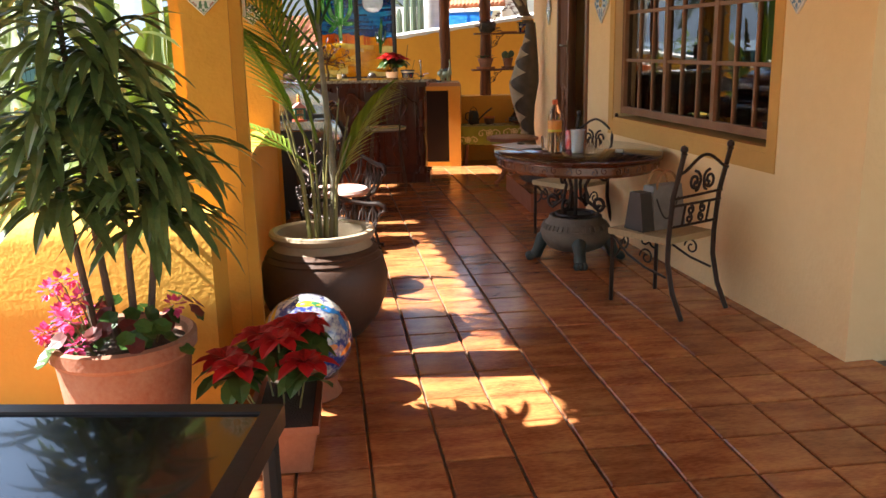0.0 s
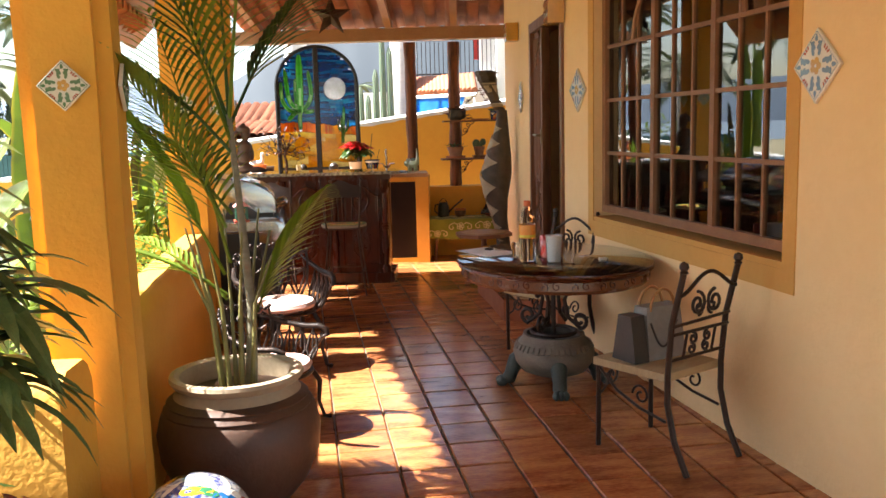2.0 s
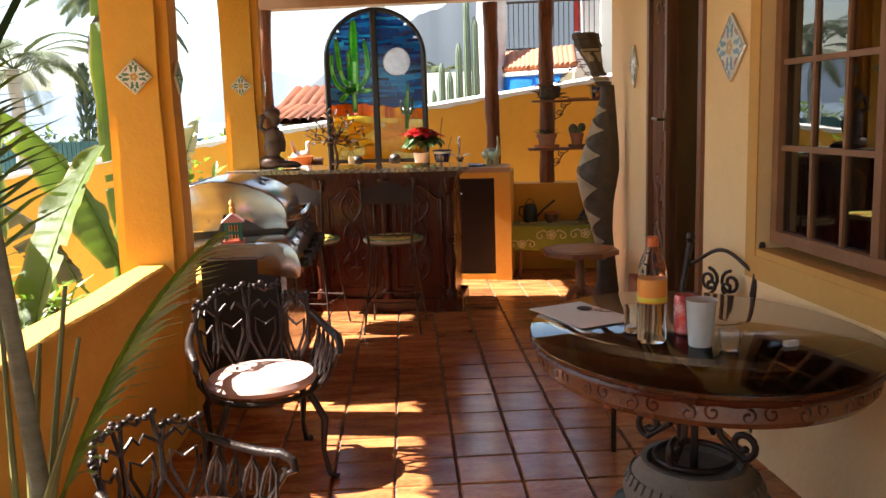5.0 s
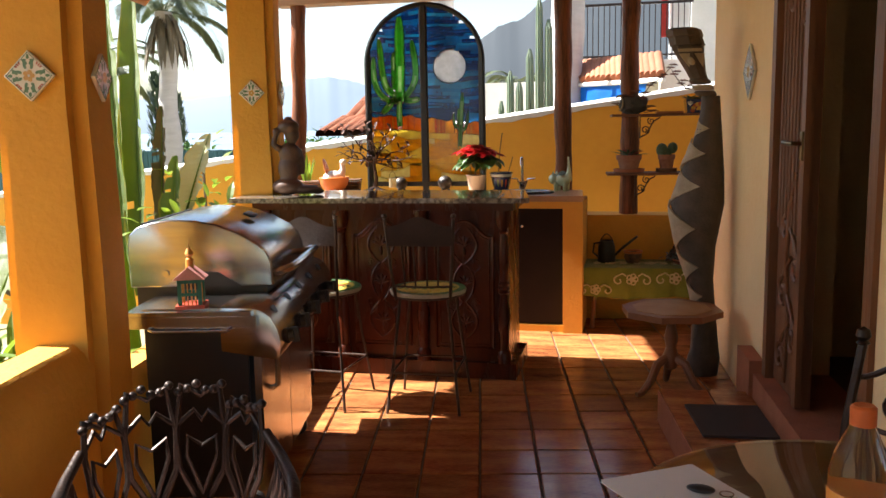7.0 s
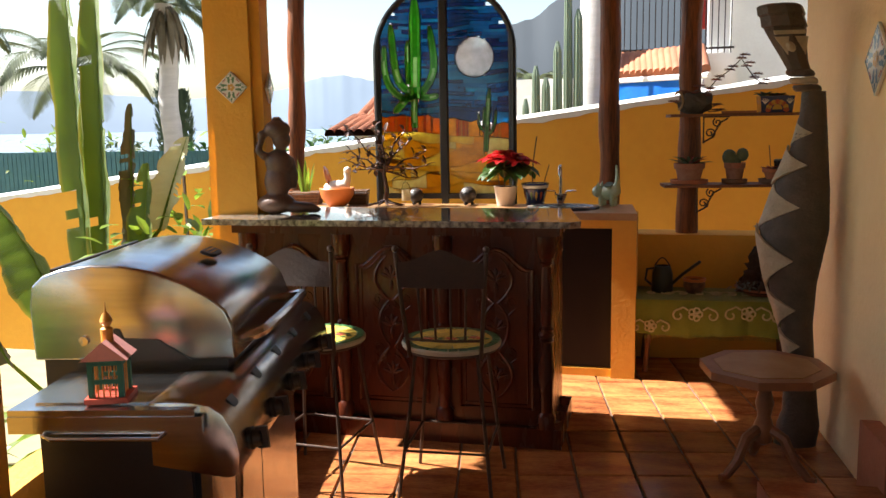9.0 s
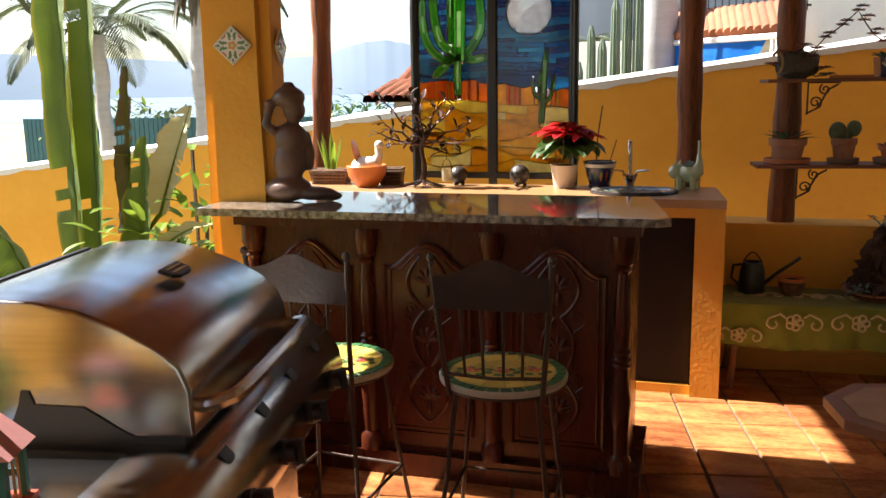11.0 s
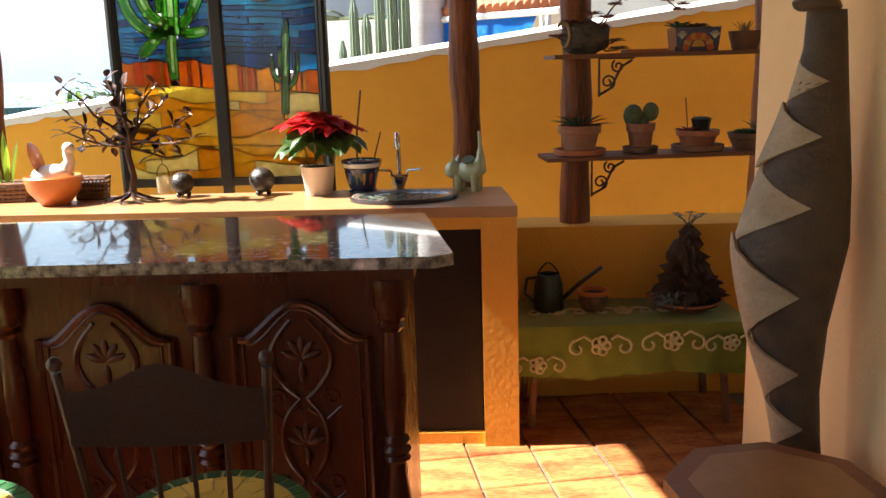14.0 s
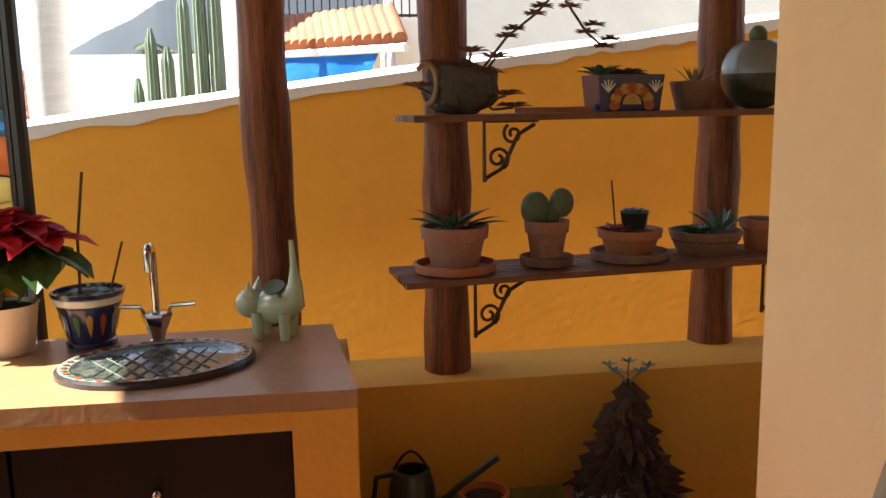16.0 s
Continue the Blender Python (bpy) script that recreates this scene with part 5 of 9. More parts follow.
def cast_armchair(m, label):
    """A black cast-iron garden armchair with a pink cushion; it faces +y."""
    c = thing("garden_armchair", label, "armchair", "cast-iron armchairs", m=m)
    PINK = mat("pink_cushion", (0.72, 0.45, 0.38), 0.9, (0.62, 0.36, 0.30), 5.0, 0.3, 120.0, sheen=0.3)
    bm = bmesh.new()
    lathe(bm, [(0.17, 0.385), (0.215, 0.395), (0.225, 0.415), (0.21, 0.435), (0.15, 0.445), (0.0, 0.448)], 32)
    part("cushion", bm, PINK, c, "sun-faded pink round cushion", smooth=True)
    part("seat_ring", bars([(0.22 * math.cos(2 * math.pi * i / 32), 0.22 * math.sin(2 * math.pi * i / 32), 0.372) for i in range(33)], r=0.013), IRON, c, smooth=True)
    for sx in (-1, 1):
        for sy in (-1, 1):
            bm = bmesh.new()
            tube(bm, [(sx * 0.16, sy * 0.15, 0.37), (sx * 0.21, sy * 0.19, 0.26), (sx * 0.20, sy * 0.185, 0.12), (sx * 0.215, sy * 0.21, 0.02), (sx * 0.24, sy * 0.235, 0.012)], [0.014, 0.017, 0.011, 0.011, 0.016], 8)
            part("leg", bm, IRON, c, smooth=True)
    # curved back of heart-shaped loops
    def W(a, z):
        r = 0.235 + 0.10 * (z - 0.40)
        return (r * math.cos(a), r * math.sin(a), z)
    for k in range(4):
        a0 = math.radians(205 + 32.5 * k)
        a1 = a0 + math.radians(32.5)
        am = (a0 + a1) / 2
        bm = bmesh.new()
        top = 0.78 if k in (1, 2) else 0.74
        tube(bm, [W(am, 0.39), W(a0 + 0.02, 0.52), W(a0, 0.64), W(a0 + 0.08, top), W(am, top - 0.035), W(a1 - 0.08, top), W(a1, 0.64), W(a1 - 0.02, 0.52), W(am, 0.39)], 0.009, 6)
        tube(bm, [W(am, 0.44), W(a0 + 0.10, 0.56), W(a0 + 0.12, 0.62), W(am, 0.59), W(a1 - 0.12, 0.62), W(a1 - 0.10, 0.56), W(am, 0.44)], 0.007, 6)
        tube(bm, [W(a0 + 0.02, 0.66), W(am - 0.08, 0.70), W(am, 0.67), W(am + 0.08, 0.70), W(a1 - 0.02, 0.66)], 0.008, 6)
        for q in range(6):
            t = a0 + (a1 - a0) * (q + 0.5) / 6
            ball(bm, W(t, top - 0.012 + 0.012 * math.cos(q * 2.0)), 0.014, 8, 6)
        part("back_loop", bm, IRON, c, smooth=True)
    for s in (-1, 1):
        # an arm runs forward from the back and ends in a scroll over the front leg
        rail_pts = [(s * 0.245, -0.115, 0.655), (s * 0.275, -0.02, 0.615), (s * 0.285, 0.08, 0.60), (s * 0.285, 0.165, 0.605), (s * 0.28, 0.215, 0.585), (s * 0.278, 0.222, 0.55), (s * 0.277, 0.195, 0.535), (s * 0.277, 0.175, 0.555)]
        bm = bmesh.new()
        tube(bm, rail_pts, [0.014, 0.016, 0.018, 0.018, 0.016, 0.014, 0.012, 0.010], 10)
        part("arm", bm, IRON, c, smooth=True)
        bm = bmesh.new()
        tube(bm, [(s * 0.275, 0.19, 0.54), (s * 0.265, 0.15, 0.47), (s * 0.235, 0.13, 0.42), (s * 0.20, 0.12, 0.375)], 0.011, 8)
        part("arm_support", bm, IRON, c, smooth=True)
        bm = bmesh.new()
        for k in range(4):
            y0, y1 = -0.13 + 0.075 * k, -0.055 + 0.075 * k
            ym = (y0 + y1) / 2
            tube(bm, [(s * 0.222, ym, 0.385), (s * 0.245, y0 + 0.005, 0.45), (s * 0.268, y0 + 0.015, 0.53), (s * 0.272, ym, 0.575), (s * 0.268, y1 - 0.015, 0.53), (s * 0.245, y1 - 0.005, 0.45), (s * 0.222, ym, 0.385)], 0.008, 6)
            tube(bm, [(s * 0.25, ym, 0.46), (s * 0.266, ym, 0.52), (s * 0.275, ym, 0.60)], 0.006, 6)
        part("arm_lattice", bm, IRON, c, smooth=True)
    return c


arm1 = cast_armchair(at(0.27, 6.28, 0, -150), "black cast-iron garden armchair with pink cushion near the grill")
arm1.scale = (1.05, 1.05, 1.0)
arm2 = copy_thing(arm1, at(0.48, 5.06, 0, -105))
arm2.scale = (0.92, 0.92, 0.82)
arm2["label"] = "black cast-iron garden armchair with pink cushion behind the jar"

# gas grill
grill = thing("gas_grill", "stainless steel gas grill with closed lid and black cabinet", "grill", m=Matrix.Translation((-0.41, 7.10, 0)) @ rot(11.5))
GW = 0.49
part("side_shelf", B((0, 0, 0.835, GW, 0.36, 0.862)), STEEL, grill, bevel=0.008, seg=3)
part("shelf_inset", B((0.05, 0.05, 0.861, GW - 0.12, 0.31, 0.867)), STEEL, grill, bevel=0.002)
part("shelf_apron", B((0, -0.004, 0.80, GW + 0.02, 0.012, 0.845)), STEEL, grill, bevel=0.004)
part("far_shelf", B((0, 1.06, 0.835, GW, 1.38, 0.862)), STEEL, grill, bevel=0.008, seg=3)
part("cabinet", B((0.03, 0.36, 0.10, GW, 1.06, 0.82)), BLACK, grill, bevel=0.006)
part("side_skirt", B((0.06, 0.04, 0.10, GW - 0.03, 0.06, 0.80)), BLACK, grill, "black side panel")
part("cabinet_door", B((GW - 0.01, 0.05, 0.12, GW + 0.02, 0.55, 0.79)), STEEL, grill, "stainless cabinet door", bevel=0.004)
part("cabinet_door", B((GW - 0.01, 0.56, 0.12, GW + 0.02, 1.06, 0.79)), STEEL, grill, "stainless cabinet door", bevel=0.004)
part("door_handle", bars([(GW + 0.02, 0.20, 0.50), (GW + 0.05, 0.19, 0.52), (GW + 0.055, 0.18, 0.62), (GW + 0.05, 0.17, 0.74), (GW + 0.02, 0.16, 0.76)], r=0.012), STEEL, grill, smooth=True)
part("towel_rail", bars([(0.10, 0.01, 0.81), (0.10, -0.018, 0.80), (0.12, -0.022, 0.792), (0.40, -0.022, 0.792), (0.42, 0.01, 0.81)], r=0.006), STEEL, grill, smooth=True)
bm = bmesh.new()
prof = [(0.36, 0.70), (0.56, 0.665), (0.588, 0.675), (0.594, 0.73), (0.582, 0.785), (0.555, 0.835), (0.52, 0.862), (0.47, 0.872), (0.36, 0.872)]
a = [bm.verts.new((x, 0.03, z)) for x, z in prof]
b = [bm.verts.new((x, 1.36, z)) for x, z in prof]
bm.faces.new(a)
bm.faces.new(b[::-1])
for i in range(9):
    bm.faces.new((a[i], b[i], b[(i + 1) % 9], a[(i + 1) % 9]))
bmesh.ops.recalc_face_normals(bm, faces=bm.faces)
badge = bmesh.new()
prism(badge, [(-0.025, -0.055), (0.012, -0.055), (0.025, -0.03), (0.025, 0.03), (0.012, 0.055), (-0.025, 0.055)], 0, 0.010)
badge_m = Matrix.Translation((0.32, 0.75, 1.158)) @ Matrix.Rotation(radians(20), 4, "Y")
bmesh.ops.transform(badge, matrix=badge_m, verts=badge.verts)
lid_badge = part("badge", badge, BLACK, grill, "black raised badge on the lid", bevel=0.002)
for x in (-0.010, 0.006):
    strip = B((x - 0.003, -0.04, 0.0095, x + 0.003, 0.04, 0.0115))
    bmesh.ops.transform(strip, matrix=badge_m, verts=strip.verts)
    part("badge_line", strip, STEEL, lid_badge)
panel = part("control_panel", bm, STEEL, grill, "rounded stainless control panel", bevel=0.004, seg=2, smooth=True)
for k in range(5):
    bm = bmesh.new()
    lathe(bm, [(0.03, 0), (0.032, 0.01), (0.026, 0.014), (0.024, 0.035), (0.0, 0.038)], 20)
    box(bm, -0.030, -0.007, 0.02, 0.030, 0.007, 0.052)
    bmesh.ops.transform(bm, matrix=Matrix.Translation((0.591, 0.14 + 0.26 * k, 0.735)) @ Matrix.Rotation(radians(84), 4, "Y"), verts=bm.verts)
    part("knob", bm, BLACK, panel, "black control knob", smooth=True)
    bm = bmesh.new()
    prism(bm, [(-0.016, -0.024), (0.010, -0.024), (0.018, -0.012), (0.018, 0.012), (0.010, 0.024), (-0.016, 0.024)], 0, 0.003)
    bmesh.ops.transform(bm, matrix=Matrix.Translation((0.548, 0.14 + 0.26 * k, 0.842)) @ Matrix.Rotation(radians(50), 4, "Y"), verts=bm.verts)
    part("knob_plate", bm, BLACK, panel, "small dark marking plate", bevel=0.001, seg=1)
bm = bmesh.new()
lp = [(-0.11, 0.895), (-0.115, 1.06), (-0.105, 1.12), (-0.07, 1.152), (-0.01, 1.172), (0.08, 1.183), (0.18, 1.178), (0.27, 1.160), (0.36, 1.125), (0.43, 1.085), (0.475, 1.045), (0.495, 0.995), (0.50, 0.895)]
a = [bm.verts.new((x, 0.36, z)) for x, z in lp]
b = [bm.verts.new((x, 1.08, z)) for x, z in lp]
bm.faces.new(a)
bm.faces.new(b[::-1])
for i in range(len(lp)):
    j = (i + 1) % len(lp)
    bm.faces.new((a[i], b[i], b[j], a[j]))
bmesh.ops.recalc_face_normals(bm, faces=bm.faces)
lid = part("lid", bm, STEEL, grill, "domed stainless lid", bevel=0.009, seg=3, smooth=True)
# the shaded gap under the lid, put on as a thin black plate
bm = bmesh.new()
prism(bm, [(0.10, 0.895), (0.37, 0.895), (0.27, 0.958), (0.165, 0.962), (0.155, 0.99), (0.138, 0.992), (0.13, 0.96)], 0, 0.004)
bmesh.ops.transform(bm, matrix=Matrix.Translation((0, 0.36, 0)) @ Matrix.Rotation(radians(90), 4, "X"), verts=bm.verts)
part("spit_notch", bm, BLACK, lid, "dark plate for the shaded notch in the lid's end")
part("lid_seam", B((-0.062, 0.40, 1.148, -0.05, 1.05, 1.166)), BLACK, lid)
part("firebox", B((-0.09, 0.38, 0.80, 0.47, 1.06, 0.895)), BLACK, grill)
part("lid_handle", bars([(0.485, 0.41, 0.945), (0.53, 0.405, 0.955), (0.565, 0.42, 0.965), (0.575, 0.46, 0.97), (0.58, 0.72, 0.972), (0.575, 0.98, 0.97), (0.565, 1.02, 0.965), (0.53, 1.035, 0.955), (0.485, 1.03, 0.945)], r=0.017), STEEL, lid, smooth=True)
bm = bmesh.new()
lathe(bm, [(0.014, 0), (0.014, 0.008), (0.0, 0.009)], 16)
bmesh.ops.transform(bm, matrix=Matrix.Translation((0.045, 0.36, 0.955)) @ Matrix.Rotation(radians(90), 4, "X"), verts=bm.verts)
part("bolt", bm, STEEL, lid, smooth=True)
for x in (0.06, GW - 0.05):
    for y in (0.10, 1.02):
        bm = bmesh.new()
        lathe(bm, [(0.045, -0.015), (0.05, -0.01), (0.05, 0.01), (0.045, 0.015)], 18)
        bmesh.ops.transform(bm, matrix=Matrix.Translation((x, y, 0.05)) @ Matrix.Rotation(radians(90), 4, "X"), verts=bm.verts)
        part("caster", bm, BLACK, grill, smooth=True)

# painted bird house on the grill's shelf
bh = thing("bird_house", "small red and green painted tin bird house", "bird house", m=Matrix.Translation((-0.195, 7.235, 0.867)) @ rot(20))
RP, GP, PP, YP = mat("red_paint", (0.45, 0.06, 0.03), 0.5), mat("green_paint", (0.02, 0.16, 0.11), 0.5), mat("pink_paint", (0.75, 0.35, 0.33), 0.5), mat("gold_paint", (0.65, 0.30, 0.05), 0.45)
part("base", B((-0.055, -0.055, 0, 0.055, 0.055, 0.014)), RP, bh, bevel=0.003)
for sx in (-1, 1):
    for sy in (-1, 1):
        part("corner_post", B((sx * 0.038 - 0.007, sy * 0.038 - 0.007, 0.014, sx * 0.038 + 0.007, sy * 0.038 + 0.007, 0.115)), GP, bh)
part("cage_wires", bars(*[[(x, sy * 0.038, 0.014), (x, sy * 0.038, 0.115)] for x in (-0.022, -0.008, 0.008, 0.022) for sy in (-1, 1)], *[[(sx * 0.038, y, 0.014), (sx * 0.038, y, 0.115)] for y in (-0.02, 0, 0.02) for sx in (-1, 1)], r=0.0022, seg=5), YP, bh)
part("crossbars", B((-0.042, -0.042, 0.05, 0.042, -0.036, 0.062), (-0.042, 0.036, 0.05, 0.042, 0.042, 0.062), (-0.045, -0.045, 0.10, 0.045, 0.045, 0.116)), GP, bh)
bm = bmesh.new()
v = [bm.verts.new(p) for p in ((-0.06, -0.055, 0.115), (0.06, -0.055, 0.115), (0.06, 0.055, 0.115), (-0.06, 0.055, 0.115), (0, -0.055, 0.165), (0, 0.055, 0.165))]
for f in ((0, 1, 4), (2, 3, 5), (1, 2, 5, 4), (3, 0, 4, 5), (3, 2, 1, 0)):
    bm.faces.new([v[i] for i in f])
part("roof", bm, PP, bh, "pink gabled roof")
bm = bmesh.new()
lathe(bm, [(0.016, 0.155), (0.016, 0.19), (0.008, 0.195), (0.017, 0.21), (0.012, 0.225), (0.003, 0.235), (0.0, 0.265)], 14)
part("spire", bm, YP, bh, "gold painted spire", smooth=True)

# black glass table beside the entrance of the terrace
gtab = thing("black_glass_table", "black patio table with reflective glass top", "table")
part("top", B((-0.55, 0.45, 0.72, 0.90, 1.50, 0.742)), mat("black_glass", (0.008, 0.009, 0.011), 0.03, (0.012, 0.012, 0.014), rough_var=0.01, coat=1.0), gtab, bevel=0.004)
for b in ((-0.59, 0.41, 0.70, -0.55, 1.54, 0.748), (0.90, 0.41, 0.70, 0.94, 1.54, 0.748), (-0.55, 1.50, 0.70, 0.90, 1.54, 0.748), (-0.55, 0.41, 0.70, 0.90, 0.45, 0.748)):
    part("frame_rail", B(b), BLACK, gtab, bevel=0.005)
for x in (-0.56, 0.91):
    for y in (0.44, 1.51):
        part("leg", bars([(x, y, 0.70), (x, y, 0)], r=0.02), BLACK, gtab, smooth=True)

# ---- plants and pots of the terrace ----
LEAF = mat("green_leaf", (0.06, 0.13, 0.025), 0.4, (0.035, 0.08, 0.018), 8.0, translucent=0.3, rand=0.3)
LEAFY = mat("yellow_green_leaf", (0.22, 0.30, 0.03), 0.45, (0.12, 0.20, 0.02), 6.0, translucent=0.45, rand=0.3)
DRAC = mat("striped_dracaena_leaf", (0.035, 0.085, 0.025), 0.35, (0.16, 0.22, 0.07), 5.0, translucent=0.2, rand=0.3, squash=(6, 6, 1))
REDL = mat("poinsettia_red", (0.55, 0.02, 0.02), 0.45, (0.38, 0.01, 0.015), 6.0, translucent=0.3, rand=0.25)
PINKF = mat("geranium_pink", (0.72, 0.10, 0.28), 0.5, (0.62, 0.05, 0.14), 8.0, translucent=0.3, rand=0.25)
SOIL = mat("dark_soil", (0.035, 0.022, 0.014), 0.95, (0.06, 0.04, 0.025), 25.0, 0.6, 120.0)
CANE = mat("grey_palm_cane", (0.24, 0.22, 0.16), 0.6, (0.12, 0.11, 0.07), 8.0, 0.3, 40.0, squash=(1, 1, 5))
BARK = mat("brown_stem", (0.12, 0.08, 0.045), 0.8, (0.07, 0.045, 0.028), 15.0, 0.5, 60.0)


def blade(bm, base, way, length, width, droop=0.5, n=6, fold=0.25, blunt=False):
    """One long leaf: a folded strip that arches over and droops."""
    p, d = Vector(base), Vector(way).normalized()
    s = d.cross(Vector((0, 0, 1)))
    s = s.normalized() if s.length > 0.05 else Vector((1, 0, 0))
    rows = []
    for i in range(n + 1):
        k = i / n
        w = width * (math.sin(math.pi * min(1, 0.12 + 0.80 * k)) if not blunt else math.sin(math.pi * min(0.97, 0.08 + 0.9 * k)) ** 0.55)
        if i == n:
            w = width * 0.04
        u = s.cross(d).normalized()
        rows.append([bm.verts.new(p - s * w + u * w * fold), bm.verts.new(p), bm.verts.new(p + s * w + u * w * fold)])
        d = (d - Vector((0, 0, droop / n))).normalized()
        p = p + d * (length / n)
    for a, b in zip(rows, rows[1:]):
        bm.faces.new((a[0], a[1], b[1], b[0]))
        bm.faces.new((a[1], a[2], b[2], b[1]))


def frond(bm, base, way, length, leaflet, droop=0.7, n=16, width=0.012, spread=0.9):
    """A feather palm leaf: rachis and two rows of narrow leaflets."""
    p, d = Vector(base), Vector(way).normalized()
    pts = []
    for i in range(n + 1):
        pts.append((p.copy(), d.copy()))
        d = (d - Vector((0, 0, droop * (0.4 + i / n) / n))).normalized()
        p = p + d * (length / n)
    tube(bm, [q for q, _ in pts], [0.008 * length * (1 - 0.85 * i / n) for i in range(n + 1)], 5)
    for i, (q, d) in enumerate(pts):
        k = i / n
        if k < 0.18:
            continue
        s = d.cross(Vector((0, 0, 1)))
        s = s.normalized() if s.length > 0.05 else Vector((1, 0, 0))
        L = leaflet * math.sin(math.pi * (0.15 + 0.80 * k)) * (0.9 + 0.2 * random.random())
        for sg_ in (-1, 1):
            blade(bm, q, d * (0.75 + 0.5 * k) + s * sg_ * spread + Vector((0, 0, 0.12)), L, width, 0.55, 3, 0.2)


def pot_body(th, prof, material, label="", name="pot_body", seg=40):
    bm = bmesh.new()
    lathe(bm, prof, seg)
    return part(name, bm, material, th, label, smooth=True)


def soil(th, r, z):
    bm = bmesh.new()
    lathe(bm, [(r, z - 0.02), (r, z), (r * 0.5, z + 0.012), (0.0, z + 0.015)], 24)
    return part("soil", bm, SOIL, th)


# big brown jar with a palm
JAR = mat("brown_glazed_jar", (0.10, 0.050, 0.030), 0.55, (0.065, 0.032, 0.02), 5.0, 0.25, 30.0)
JARRIM = mat("worn_jar_rim", (0.42, 0.33, 0.22), 0.7, (0.30, 0.22, 0.14), 6.0, 0.25, 30.0)
jar = thing("palm_jar", "large dark brown clay jar with a worn pale rim", "plant pot", m=at(0.53, 4.20))
pot_body(jar, [(0.18, 0.0), (0.20, 0.01), (0.275, 0.10), (0.325, 0.22), (0.335, 0.32), (0.315, 0.40), (0.30, 0.415), (0.305, 0.425), (0.285, 0.445), (0.29, 0.455), (0.262, 0.475)], JAR)
pot_body(jar, [(0.262, 0.472), (0.25, 0.49), (0.235, 0.51), (0.262, 0.525), (0.275, 0.545), (0.270, 0.56), (0.25, 0.565), (0.232, 0.555), (0.222, 0.53), (0.222, 0.44)], JARRIM, "pale worn rim", "rim")
soil(jar, 0.222, 0.46)
palm = thing("potted_palm", "slender areca palm growing in the brown jar", "palm", m=at(0.53, 4.20, 0.46))
R3 = random.Random(3)
bm = bmesh.new()
tube(bm, [(0.05, 0.03, 0), (0.07, 0.03, 0.35), (0.05, 0.02, 0.75), (0.03, 0.0, 1.15)], [0.026, 0.020, 0.015, 0.011], 10)
part("trunk", bm, CANE, palm, "grey ringed cane", smooth=True)
STEMG = mat("green_palm_stem", (0.13, 0.14, 0.035), 0.5, (0.20, 0.16, 0.06), 7.0)
for i in range(11):
    bm = bmesh.new()
    a = R3.uniform(0, 6.28)
    tube(bm, [(0.06 * math.cos(a), 0.06 * math.sin(a), 0), (0.09 * math.cos(a), 0.09 * math.sin(a), R3.uniform(0.25, 0.4)), (0.17 * math.cos(a), 0.15 * math.sin(a), R3.uniform(0.5, 0.8))], [0.012, 0.008, 0.004], 6)
    part("stem", bm, STEMG, palm, smooth=True)
random.seed(11)
FRONDS = [((0.03, 0, 1.1), (-0.30, 0.1, 1), 1.25, 0.42, 0.9), ((0.03, 0, 1.12), (0.15, -0.15, 1), 1.15, 0.40, 0.6), ((0.03, 0, 1.1), (-0.1, 0.35, 1), 1.15, 0.40, 0.9), ((0.03, 0, 1.0), (-0.7, -0.1, 0.9), 1.0, 0.40, 1.1),
          ((-0.02, 0, 0.42), (-1, -0.1, 0.75), 0.95, 0.34, 1.4), ((-0.02, 0, 0.40), (-0.9, 0.35, 0.8), 0.9, 0.34, 1.4), ((0.06, 0.02, 0.26), (0.42, 0.20, 1.2), 0.68, 0.32, 1.0), ((-0.02, 0.03, 0.7), (-0.5, 0.5, 1), 0.95, 0.36, 1.0),
          ((0.0, -0.03, 0.7), (-0.30, -0.40, 1), 0.95, 0.36, 1.0), ((0.03, 0, 1.1), (0.40, 0.3, 1), 1.0, 0.36, 1.0), ((0.02, 0, 0.75), (-0.75, 0.2, 0.9), 0.95, 0.36, 1.1), ((0.0, 0.0, 0.55), (-0.25, 0.15, 1), 1.1, 0.38, 0.6),
          ((-0.03, 0.02, 0.5), (-0.45, 0.0, 1), 1.05, 0.38, 0.8), ((0.03, 0, 1.05), (-0.2, -0.35, 1), 1.05, 0.38, 0.8)]
for base, way, L, lf, dr in FRONDS:
    bm = bmesh.new()
    frond(bm, base, way, L, lf, dr, 30, 0.010)
    part("frond", bm, LEAFY if R3.random() < 0.6 else LEAF, palm)

